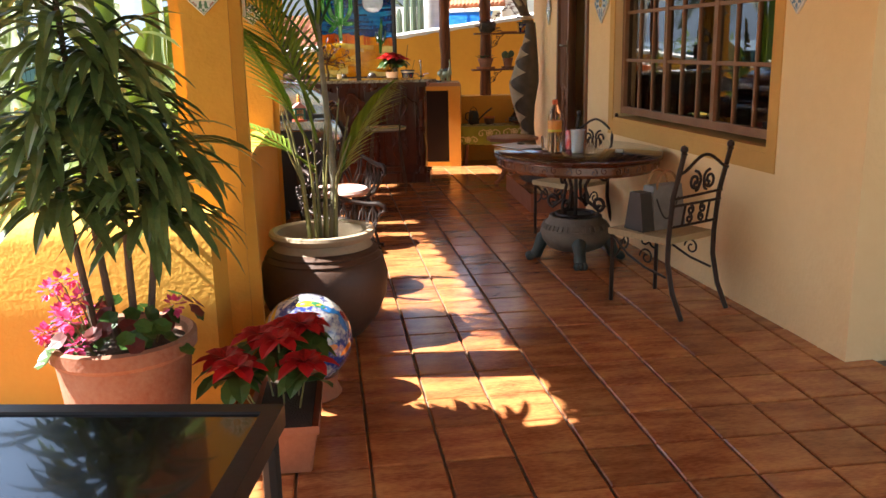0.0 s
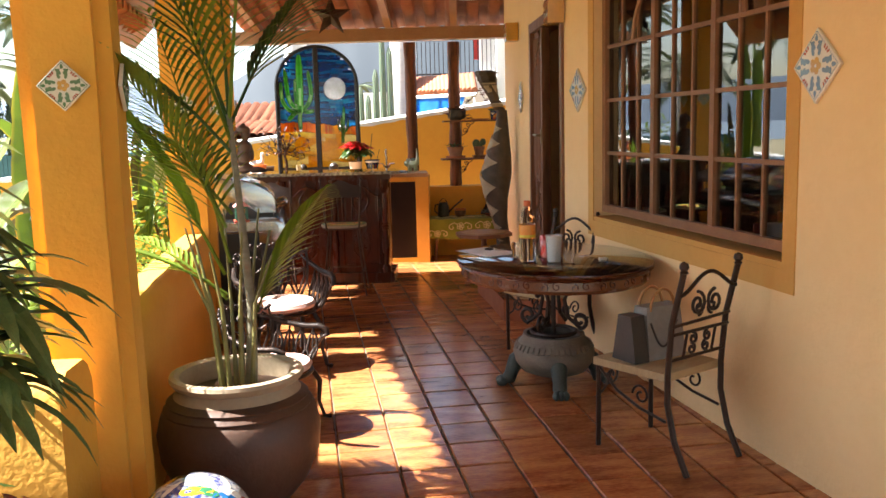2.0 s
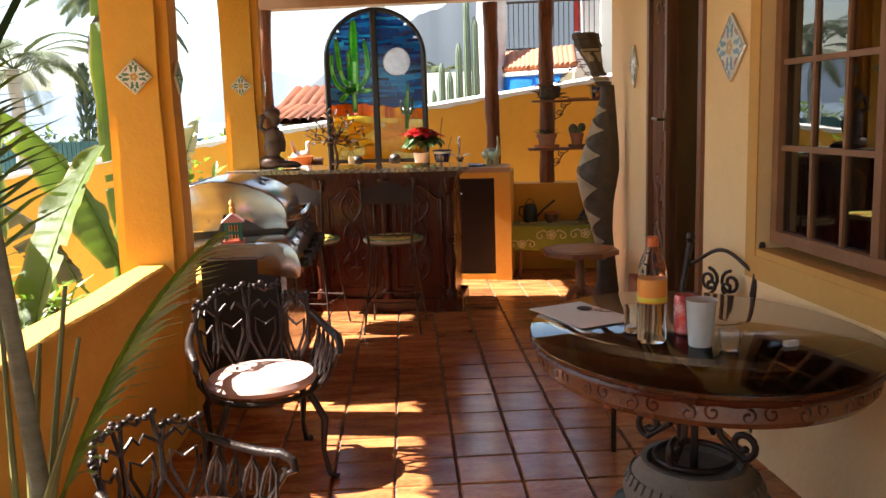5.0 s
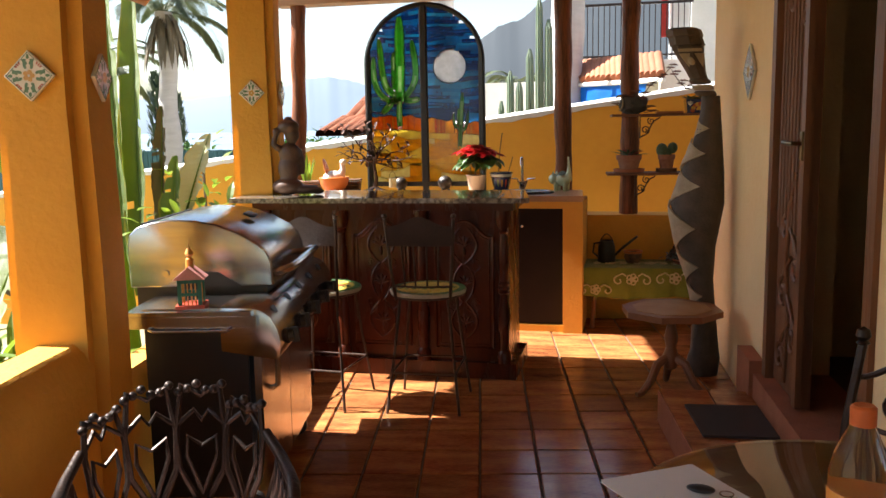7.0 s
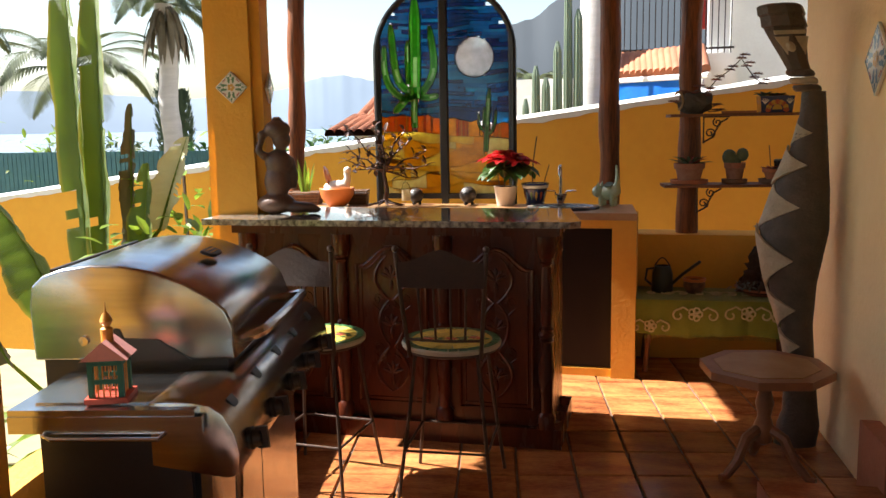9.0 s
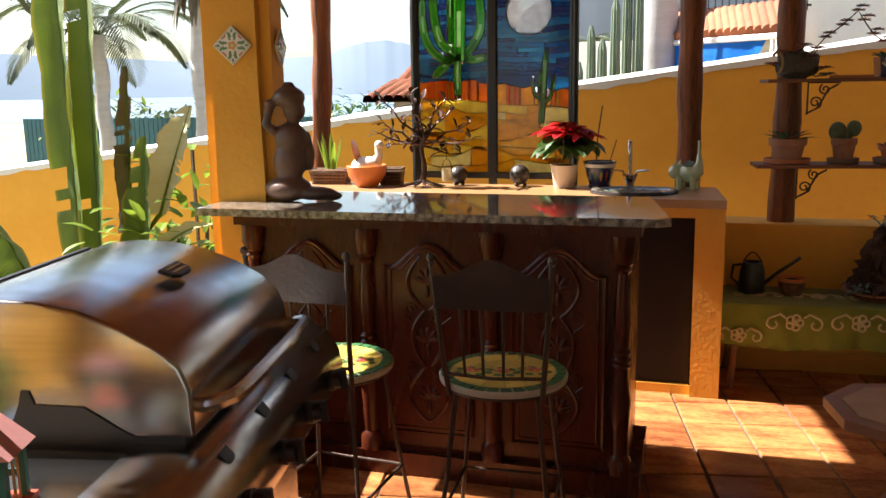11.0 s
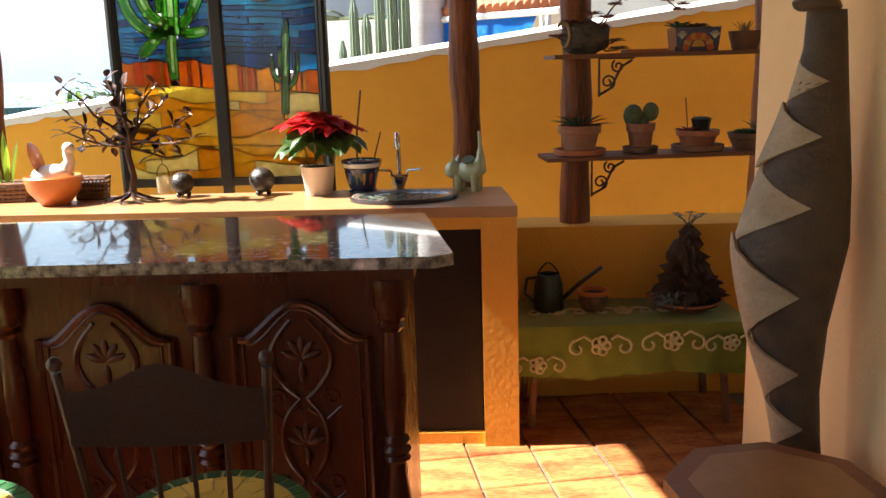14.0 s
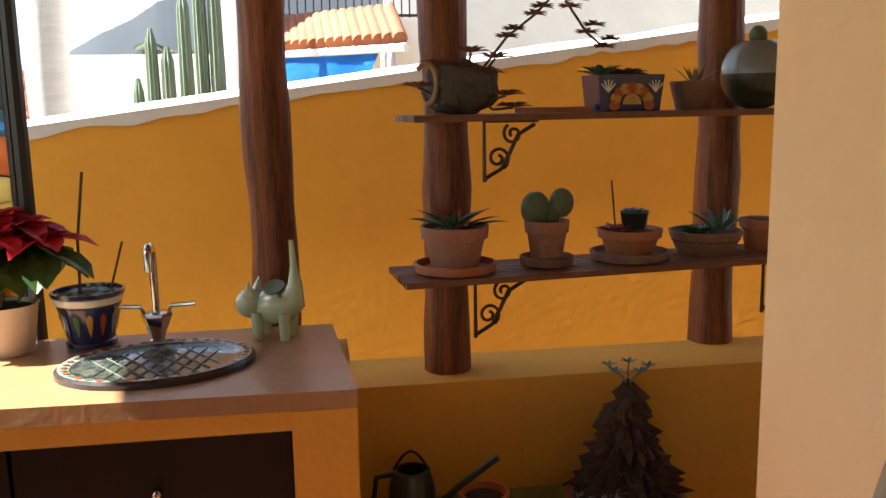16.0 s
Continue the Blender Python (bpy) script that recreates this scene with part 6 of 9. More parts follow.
# painted ball on its ring
ballt = thing("painted_ceramic_ball", "glossy ceramic ball painted with bright leaves", "garden ball", m=at(0.60, 3.36))
bm = bmesh.new()
ball(bm, (0, 0, 0.255), 0.195, 36, 24)
part("ball_body", bm, mat("cobalt_glaze", (0.03, 0.05, 0.22), 0.08, (0.5, 0.5, 0.48), 7.0, coat=1.0, spread=0.12), ballt, smooth=True)
R5 = random.Random(5)
for i in range(46):
    c = R5.choice(((0.75, 0.20, 0.02), (0.03, 0.20, 0.55), (0.70, 0.42, 0.03), (0.05, 0.22, 0.10), (0.75, 0.72, 0.66), (0.45, 0.04, 0.03)))
    zz, a = R5.uniform(-0.5, 0.98), R5.uniform(0, 6.28)
    n = Vector((math.cos(a) * math.sqrt(1 - zz * zz), math.sin(a) * math.sqrt(1 - zz * zz), zz))
    s = n.orthogonal().normalized()
    u = n.cross(s)
    th_ = R5.uniform(0, 6.28)
    s, u = s * math.cos(th_) + u * math.sin(th_), u * math.cos(th_) - s * math.sin(th_)
    bm = bmesh.new()
    ctr = bm.verts.new(Vector((0, 0, 0.255)) + n * 0.1965)
    L, W = R5.uniform(0.03, 0.065), R5.uniform(0.010, 0.022)
    ring = []
    for k in range(10):
        q = n + (s * L * math.cos(0.628 * k) + u * W * math.sin(0.628 * k) * (1 + 0.3 * math.cos(0.628 * k))) / 0.195
        ring.append(bm.verts.new(Vector((0, 0, 0.255)) + q.normalized() * 0.1962))
    for k in range(10):
        bm.faces.new((ctr, ring[k], ring[(k + 1) % 10]))
    part("painted_leaf", bm, mat("glaze_%d_%d" % (int(c[0] * 100), int(c[2] * 100)), c, 0.08, coat=1.0), ballt)
pot_body(ballt, [(0.13, 0.0), (0.14, 0.01), (0.12, 0.05), (0.13, 0.10), (0.11, 0.10), (0.10, 0.04), (0.10, 0.0)], TERRA, "terracotta ring", "ring_stand")


def poinsettia(parent, centres, seed, size=0.09, leaves=True):
    """Flat red bracts in stars over dark green leaves."""
    R = random.Random(seed)
    for c in centres:
        bm = bmesh.new()
        n = R.choice((6, 7, 8))
        for ring, (tilt, L) in enumerate(((0.25, 1.0), (0.7, 0.65))):
            for i in range(n):
                a = 2 * math.pi * i / n + ring * 0.4 + R.uniform(-0.15, 0.15)
                blade(bm, c, (math.cos(a), math.sin(a), tilt), size * L * R.uniform(0.85, 1.2), size * 0.27, 0.7, 4, 0.35)
        part("red_bract", bm, REDL, parent, "red poinsettia bracts")
    if leaves:
        for c in centres:
            bm = bmesh.new()
            for i in range(7):
                a = R.uniform(0, 6.28)
                blade(bm, Vector(c) - Vector((0, 0, R.uniform(0.02, 0.08))), (math.cos(a), math.sin(a), 0.1), size * 1.25, size * 0.33, 1.0, 4, 0.25)
            part("leaf", bm, LEAF, parent)
            bm = bmesh.new()
            tube(bm, [(c[0] * 0.6, c[1] * 0.6, 0), (c[0] * 0.9, c[1] * 0.9, c[2] * 0.6), c], 0.004, 5)
            part("stem", bm, STEMG, parent)


trough = thing("terracotta_trough", "sloping oblong terracotta trough on the floor", "planter", m=at(0.62, 2.86, 0, 8))
bm = bmesh.new()
vs = box(bm, -0.13, -0.27, 0, 0.13, 0.27, 0.20)
for v in vs:
    if v.co.z == 0:
        v.co.x *= 0.72
        v.co.y *= 0.85
top = [f for f in bm.faces if f.normal.z > 0.9] or [max(bm.faces, key=lambda f: f.calc_center_median().z)]
ins = bmesh.ops.inset_region(bm, faces=top, thickness=0.02)
for v in top[0].verts:
    v.co.z -= 0.04
part("trough_body", bm, TERRA, trough, bevel=0.008)
part("soil", B((-0.10, -0.24, 0.13, 0.10, 0.24, 0.172)), SOIL, trough)
poin = thing("poinsettia_plant", "red poinsettias growing in the terracotta trough", "poinsettia", m=at(0.62, 2.86, 0.165, 8))
poinsettia(poin, [(-0.16, -0.10, 0.20), (-0.02, 0.0, 0.26), (0.06, 0.12, 0.28), (0.0, 0.20, 0.25), (-0.10, 0.13, 0.24), (0.08, -0.08, 0.20), (-0.22, 0.02, 0.19), (0.05, 0.26, 0.24)], 8, 0.12)

# big terracotta pot: dracaena and geraniums
big = thing("terracotta_pot", "large lime-stained terracotta pot by the parapet", "plant pot", m=at(0.015, 2.86))
pot_body(big, [(0.19, 0), (0.20, 0.01), (0.225, 0.20), (0.245, 0.38), (0.265, 0.40), (0.268, 0.45), (0.255, 0.46), (0.235, 0.45), (0.23, 0.38)], LIMETERRA)
soil(big, 0.235, 0.41)
dr = thing("dracaena", "tall dracaena with striped drooping leaves", "dracaena", m=at(0.015, 2.86, 0.41))
R6 = random.Random(6)
STEMS = [((-0.03, 0.02, 0), (-0.07, 0.0, 0.55), (-0.10, -0.02, 1.35)), ((0.05, 0, 0), (0.04, 0.03, 0.5), (0.02, 0.05, 1.1)), ((0.08, 0.05, 0), (0.12, 0.06, 0.3), (0.17, 0.06, 0.72)), ((-0.08, -0.03, 0), (-0.12, -0.04, 0.4), (-0.18, -0.05, 0.85))]
for st_ in STEMS:
    bm = bmesh.new()
    tube(bm, st_, [0.016, 0.013, 0.010], 8)
    part("stem", bm, BARK, dr, smooth=True)
    for tier in range(10):
        bm = bmesh.new()
        k = 0.58 + 0.42 * tier / 9
        p = Vector(st_[1]).lerp(Vector(st_[2]), max(0, (k - 0.4) / 0.6))
        for i in range(11):
            a = i * 2.4 + tier * 0.8 + R6.uniform(-0.3, 0.3)
            blade(bm, p + Vector((0, 0, R6.uniform(-0.03, 0.03))), (math.cos(a), math.sin(a), R6.uniform(0.3, 0.9) + 0.5 * (tier == 9)), R6.uniform(0.28, 0.43), 0.025, R6.uniform(1.1, 2.1), 7, 0.3)
        part("leaf_whorl", bm, DRAC, dr)
ger = thing("geranium", "pink flowering geraniums spilling over the pot", "geranium", m=at(0.015, 2.86, 0.41))
for i in range(13):
    a = R6.uniform(0, 6.28) if i > 4 else 2.6 + 0.35 * i
    r = R6.uniform(0.12, 0.30)
    c = Vector((r * math.cos(a), r * math.sin(a) * 0.9, R6.uniform(0.05, 0.24)))
    bm = bmesh.new()
    for k in range(26):
        q = Vector((R6.gauss(0, 1), R6.gauss(0, 1), R6.gauss(0, 1))).normalized()
        blade(bm, c + q * 0.022, q + Vector((0, 0, 0.1)), 0.028, 0.011, 0.2, 2, 0.1, True)
    part("flower_head", bm, PINKF, ger, "pink flower cluster")
    bm = bmesh.new()
    tube(bm, [(c.x * 0.6, c.y * 0.6, 0.0), c * 0.9, c], 0.003, 5)
    part("stem", bm, STEMG, ger)
for i in range(60):
    a, r = R6.uniform(0, 6.28), R6.uniform(0.08, 0.30)
    c = Vector((r * math.cos(a), r * math.sin(a), R6.uniform(0.01, 0.16)))
    bm = bmesh.new()
    n = Vector((math.cos(a) * 0.6, math.sin(a) * 0.6, R6.uniform(0.3, 1))).normalized()
    s = n.orthogonal().normalized()
    u = n.cross(s)
    ctr = bm.verts.new(c - n * 0.008)
    ring = [bm.verts.new(c + (s * math.cos(t) + u * math.sin(t)) * 0.032 * (1 + 0.12 * math.cos(5 * t))) for t in (0.524 * k for k in range(12))]
    for k in range(12):
        bm.faces.new((ctr, ring[k], ring[(k + 1) % 12]))
    part("leaf", bm, LEAF if i % 3 else mat("red_brown_leaf", (0.16, 0.03, 0.025), 0.5, rand=0.3, translucent=0.2), ger)


# ---- garden and distance ----
def clump(name, label, category, x, y, z, size, n, material, seed, leaf=0.12, w=0.03, kind="stuff", h=None):
    """A bush of many separate leaves with an uneven outline, on a few stems."""
    R = random.Random(seed)
    th = thing(name, label, category, m=at(x, y, z))
    bm = bmesh.new()
    stems = bmesh.new()
    for i in range(n):
        q = Vector((R.gauss(0, 0.5), R.gauss(0, 0.5), R.uniform(0.1, 1.0)))
        lump = 0.75 + 0.35 * noise.noise(Vector((q.x * 2 + seed, q.y * 2, q.z * 2)))
        p = Vector((q.x * size * lump, q.y * size * lump, q.z * (h or size) * lump))
        blade(bm, p, (q.x + R.gauss(0, 0.5), q.y + R.gauss(0, 0.5), R.uniform(-0.1, 0.9)), leaf * R.uniform(0.7, 1.3), w, 0.6, 3, 0.2, True)
        if i % 25 == 0:
            tube(stems, [(0, 0, 0), p * 0.5, p], 0.012, 5)
    part("foliage", bm, material, th)
    part("branches", stems, BARK, th)
    return th


def leaf_skin(name, light, dark, edge, through_light):
    """A banana leaf: fine ribs running out from the midrib, pale along the rib and yellow at the edge."""
    m = bpy.data.materials.new(name)
    m.use_nodes = True
    t = m.node_tree
    L = t.links.new
    b = t.nodes["Principled BSDF"]
    tc = t.nodes.new("ShaderNodeTexCoord")
    sep = t.nodes.new("ShaderNodeSeparateXYZ")
    L(tc.outputs["UV"], sep.inputs[0])
    wave = t.nodes.new("ShaderNodeTexWave")
    wave.bands_direction = "Y"
    wave.inputs["Scale"].default_value, wave.inputs["Distortion"].default_value = 14.0, 1.2
    L(tc.outputs["UV"], wave.inputs[0])
    ns = t.nodes.new("ShaderNodeTexNoise")
    ns.inputs["Scale"].default_value = 3.0
    L(tc.outputs["Object"], ns.inputs[0])
    add = t.nodes.new("ShaderNodeMath")
    add.operation = "MULTIPLY_ADD"
    add.inputs[1].default_value = 0.3
    L(wave.outputs["Fac"], add.inputs[0])
    L(ns.outputs[0], add.inputs[2])
    mx = t.nodes.new("ShaderNodeMix")
    mx.data_type = "RGBA"
    mx.inputs["A"].default_value, mx.inputs["B"].default_value = (*dark, 1), (*light, 1)
    L(add.outputs[0], mx.inputs["Factor"])
    far = t.nodes.new("ShaderNodeMapRange")
    far.inputs[1].default_value, far.inputs[2].default_value = 0.86, 1.0
    L(sep.outputs["X"], far.inputs[0])
    m2 = t.nodes.new("ShaderNodeMix")
    m2.data_type = "RGBA"
    L(far.outputs[0], m2.inputs["Factor"])
    L(mx.outputs["Result"], m2.inputs["A"])
    m2.inputs["B"].default_value = (*edge, 1)
    L(m2.outputs["Result"], b.inputs["Base Color"])
    b.inputs["Roughness"].default_value = 0.42
    bp = t.nodes.new("ShaderNodeBump")
    bp.inputs["Strength"].default_value, bp.inputs["Distance"].default_value = 0.5, 0.01
    L(wave.outputs["Fac"], bp.inputs["Height"])
    L(bp.outputs[0], b.inputs["Normal"])
    tr = t.nodes.new("ShaderNodeBsdfTranslucent")
    L(m2.outputs["Result"], tr.inputs[0])
    ms = t.nodes.new("ShaderNodeMixShader")
    ms.inputs[0].default_value = through_light
    L(b.outputs[0], ms.inputs[1])
    L(tr.outputs[0], ms.inputs[2])
    L(ms.outputs[0], t.nodes["Material Output"].inputs[0])
    return m


BANANA = leaf_skin("banana_leaf", (0.15, 0.22, 0.02), (0.06, 0.11, 0.012), (0.30, 0.26, 0.03), 0.45)
DRYB = leaf_skin("dry_banana_leaf", (0.17, 0.13, 0.06), (0.08, 0.065, 0.03), (0.12, 0.07, 0.03), 0.2)
PALEB = leaf_skin("pale_banana_leaf", (0.62, 0.60, 0.36), (0.36, 0.37, 0.14), (0.50, 0.40, 0.18), 0.35)
SKINS = {"green": (BANANA, "broad green leaf"), "dry": (DRYB, "dry torn leaf"), "pale": (PALEB, "pale sun-bleached leaf")}


def banana(x, y, z, leaves, seed):
    th = thing("banana_plant", "banana plant with tall torn yellow-green leaves", "banana plant", m=at(x, y, z))
    R = random.Random(seed)
    bm = bmesh.new()
    lathe(bm, [(0.12, 0), (0.11, 0.5), (0.08, 1.0), (0.04, 1.25)], 12)
    part("trunk", bm, LEAFY, th, smooth=True)
    for base, way, L, w, dr_, kind in leaves:
        bm = bmesh.new()
        uvs = bm.loops.layers.uv.new("UVMap")
        n = 44
        p, d = Vector(base), Vector(way).normalized()
        s = Vector((0.95, -0.3, 0)) if abs(d.z) > 0.6 else d.cross(Vector((0, 0, 1))).normalized()
        rows, mids, where = [], [], {}
        cols = (-1.0, -0.66, -0.33, 0.0, 0.33, 0.66, 1.0)
        ph = R.uniform(0, 6)
        for i in range(n + 1):
            k = i / n
            ww = w * math.sin(math.pi * min(0.985, 0.06 + 0.92 * k)) ** 0.5
            u = s.cross(d).normalized()
            row = []
            for c in cols:
                edge = abs(c) ** 3
                wide = c * ww * (1 + edge * (0.10 * noise.noise(Vector((k * 9 + ph, c, seed))) + (0.22 * noise.noise(Vector((k * 30, c * 3, ph))) if kind == "dry" else 0.0)))
                lift = ww * (0.42 * abs(c) ** 1.4 + edge * 0.32 * noise.noise(Vector((k * 7, c * 2 + ph, 4))) + 0.02 * math.sin(i * 2.1 + ph))
                v = bm.verts.new(p + s * wide + u * lift - d * abs(c) * ww * 0.22)
                where[v] = (abs(c), k * L * 2.2 + 0.18 * abs(c))
                row.append(v)
            rows.append(row)
            mids.append(p.copy())
            d = (d - Vector((0, 0, dr_ / n))).normalized()
            p = p + d * (L / n)
        tears = {R.randrange(6, n - 3): R.choice((0, 1)) for _ in range(14 if kind == "dry" else 5)}
        for i, (a, b) in enumerate(zip(rows, rows[1:])):
            for j in range(6):
                if i in tears and (j < 2 if tears[i] else j > 3):
                    continue
                f = bm.faces.new((a[j], a[j + 1], b[j + 1], b[j]))
                for lp_ in f.loops:
                    lp_[uvs].uv = where[lp_.vert]
        skin, says = SKINS[kind]
        lf = part("leaf_blade", bm, skin, th, says, smooth=True)
        bm = bmesh.new()
        tube(bm, [Vector((base[0] * 0.5, base[1] * 0.5, max(0.2, base[2] - 0.3)))] + mids, [0.016] + [0.012 * (1 - 0.8 * i / n) for i in range(n + 1)], 5)
        part("midrib", bm, LEAFY, lf, smooth=True)


banana(-2.35, 10.0, -0.6, [((-0.05, 0.15, 0.95), (-0.03, 0.03, 1), 2.7, 0.14, 0.10, "green"), ((0.10, 0.1, 0.9), (0.02, 0.02, 1), 2.5, 0.125, 0.12, "green"),
                           ((0.08, -0.25, 0.9), (-0.22, -0.12, 1), 1.75, 0.27, 1.5, "green"), ((-0.20, -0.45, 0.8), (-0.30, -0.2, 1), 1.3, 0.30, 1.6, "dry"), ((0.24, 0.2, 1.2), (0.06, 0, 1), 1.15, 0.075, 0.1, "dry"),
                           ((0.36, 0.1, 1.0), (0.10, 0.0, 1), 0.98, 0.115, 0.2, "green"), ((0.50, 0.15, 1.55), (0.32, 0.05, 1), 0.62, 0.14, 0.2, "pale"), ((0.52, 0.1, 1.35), (0.8, -0.1, 0.75), 0.42, 0.09, 0.8, "pale")], 1)
banana(-3.0, 7.4, -0.6, [((0, 0, 1.0), (0.15, -0.1, 1), 1.9, 0.22, 0.5, "green"), ((-0.2, -0.1, 0.9), (-0.4, -0.3, 1), 1.7, 0.20, 0.8, "green"), ((0.2, 0.1, 0.8), (0.3, 0.2, 1), 1.5, 0.17, 0.5, "green")], 3)
banana(-1.95, 7.55, -0.6, [((0, 0, 1.0), (0.05, 0.0, 1), 1.9, 0.17, 0.25, "green"), ((-0.2, 0.1, 0.9), (-0.3, 0.2, 1), 1.7, 0.20, 0.9, "green"), ((0.2, -0.15, 0.9), (0.2, -0.2, 1), 1.5, 0.17, 0.7, "green"),
                            ((0.1, 0.3, 0.8), (0.1, 0.35, 1), 1.4, 0.18, 0.9, "green"), ((-0.1, -0.3, 0.8), (-0.1, -0.4, 1), 1.5, 0.18, 0.9, "green")], 5)
banana(-2.0, 5.75, -0.6, [((0, 0, 0.9), (0.05, 0.1, 1), 1.6, 0.18, 0.4, "green"), ((-0.2, 0, 0.8), (-0.35, 0.1, 1), 1.5, 0.18, 0.9, "green"), ((0.15, 0.2, 0.8), (0.25, 0.3, 1), 1.3, 0.16, 0.9, "green"), ((0, -0.25, 0.8), (0.0, -0.4, 1), 1.3, 0.16, 0.9, "green")], 6)
clump("garden_bush", "bright green leafy shrub beside the terrace", "shrub", -1.82, 10.45, -0.6, 0.62, 800, LEAFY, 21, 0.15, 0.03, h=2.05)
for i, (x, y, s_) in enumerate(((-2.2, 4.9, 0.8), (-3.0, 3.9, 1.0), (-1.9, 6.0, 0.7), (-4.5, 5.5, 1.2), (-2.0, 8.2, 0.6), (-5.0, 3.4, 1.3), (-3.6, 9.0, 0.8))):
    clump("garden_bush", "sunlit leafy garden shrub below the terrace", "shrub", x, y, -0.6, s_, 420, (LEAFY, LEAF)[i % 2], 30 + i, 0.26, 0.03, h=s_ * 1.9)


def palm_tree(x, y, z, h, r, n, L, label, skirt=False, seed=0, lf=0.55):
    th = thing("palm_tree", label, "palm tree", m=at(x, y, z))
    R = random.Random(seed)
    random.seed(seed)
    bm = bmesh.new()
    k = 18
    tube(bm, [(0.03 * math.sin(i), 0.02 * math.cos(i), h * i / k) for i in range(k + 1)], [r * (1.25 if i == 0 else 1 - 0.12 * i / k) * (1.03 if i % 2 else 0.98) for i in range(k + 1)], 14)
    part("trunk", bm, mat("ringed_palm_trunk", (0.50, 0.48, 0.47), 0.8, (0.38, 0.36, 0.35), 3.0, 0.4, 20.0, squash=(1, 1, 5)), th, "pale ringed trunk", smooth=True)
    PF = mat("dusty_palm_frond", (0.05, 0.075, 0.03), 0.55, (0.10, 0.115, 0.05), 4.0, translucent=0.15, rand=0.3)
    for i in range(n):
        a = 2 * math.pi * i / n + R.uniform(-0.15, 0.15)
        bm = bmesh.new()
        frond(bm, (0, 0, h), (math.cos(a), math.sin(a), R.uniform(0.1, 1.3)), L * R.uniform(0.85, 1.1), lf, R.uniform(1.6, 2.4), 30, 0.026)
        part("frond", bm, PF, th)
    if skirt:
        bm = bmesh.new()
        for i in range(70):
            a = R.uniform(0, 6.28)
            blade(bm, (0.1 * math.cos(a), 0.1 * math.sin(a), h - R.uniform(0, 0.3)), (math.cos(a), math.sin(a), -0.5), R.uniform(0.5, 1.2), 0.05, 2.5, 5, 0.2)
        part("dry_skirt", bm, mat("dry_skirt", (0.16, 0.13, 0.09), 0.9, (0.10, 0.08, 0.05), 8.0), th, "hanging dry fronds")


palm_tree(-8.1, 20.7, -0.6, 4.6, 0.20, 18, 1.9, "tall palm with pale trunk and dry skirt", True, 1)
palm_tree(-10.6, 21.0, -0.6, 3.4, 0.16, 16, 2.3, "arching feather palm over the garden", False, 2, 0.7)
palm_tree(-9.5, 15.0, -0.6, 4.2, 0.16, 16, 2.6, "feather palm beyond the garden shrubs", False, 5, 0.7)
palm_tree(0.43, 17.3, -0.6, 9.0, 0.26, 10, 2.0, "tall royal palm with smooth grey trunk", False, 3)
palm_tree(-2.1, 20.0, -0.6, 9.5, 0.26, 10, 2.2, "thick pale palm trunk beyond the wall", False, 4)
palm_tree(-3.1, 37.0, -0.6, 3.6, 0.18, 14, 1.6, "small distant palm among the roofs", False, 6)


def columnar_cactus(x, y, z, stems, label):
    th = thing("columnar_cactus", label, "cactus", m=at(x, y, z))
    CM = mat("cactus_green", (0.10, 0.15, 0.09), 0.6, (0.16, 0.20, 0.14), 4.0, 0.3, 30.0)
    for dx, h, r in stems:
        bm = bmesh.new()
        vs = lathe(bm, [(r * 0.9, 0), (r, 0.3), (r * 0.96, h * 0.4), (r, h * 0.7), (r * 0.8, h - 0.12), (r * 0.3, h)], 20, (dx, 0.15 * math.sin(dx * 9), 0))
        for i, v in enumerate(vs):
            if i % 2:
                c = Vector((dx, 0.15 * math.sin(dx * 9), v.co.z))
                v.co = c + (v.co - c) * 0.78
        part("stem", bm, CM, th, smooth=False)


columnar_cactus(0.0, 16.4, -0.6, [(-0.42, 2.5, 0.055), (-0.26, 2.9, 0.06), (-0.13, 2.75, 0.065), (0.0, 3.2, 0.065), (0.12, 3.9, 0.06), (0.25, 3.6, 0.065)], "tall cluster of ribbed columnar cactus")

# fence, neighbours, hills
FENCE = mat("blue_green_fence", (0.06, 0.17, 0.19), 0.7, (0.04, 0.12, 0.14), 3.0)
fence = thing("garden_fence", "blue-green boarded fence beyond the garden wall", "fence", m=at(-14, 22.5))
for i in range(110):
    part("board", B((i * 0.12, 0, -0.6, i * 0.12 + 0.105, 0.03, 1.12)), FENCE, fence)
CYP = mat("cypress_green", (0.02, 0.04, 0.02), 0.8, (0.03, 0.055, 0.03), 2.0)
for i, (x, y, h) in enumerate(((-17.6, 36, 4.4), (-17.0, 36.4, 3.6))):
    th = thing("cypress_tree", "dark slender cypress in the distance", "cypress", m=at(x, y, -0.6))
    bm = bmesh.new()
    R = random.Random(i)
    for k in range(500):
        z = R.uniform(0.05, 1)
        a = R.uniform(0, 6.28)
        r = 0.38 * math.sin(math.pi * (0.08 + 0.9 * (1 - z))) ** 0.7 * R.uniform(0.5, 1)
        blade(bm, (r * math.cos(a), r * math.sin(a), z * h), (math.cos(a) * 0.4, math.sin(a) * 0.4, 1), 0.3, 0.06, 0.2, 2, 0.2)
    part("foliage", bm, CYP, th)
    part("trunk", bars([(0, 0, 0), (0, 0, h * 0.8)], r=0.06), BARK, th)
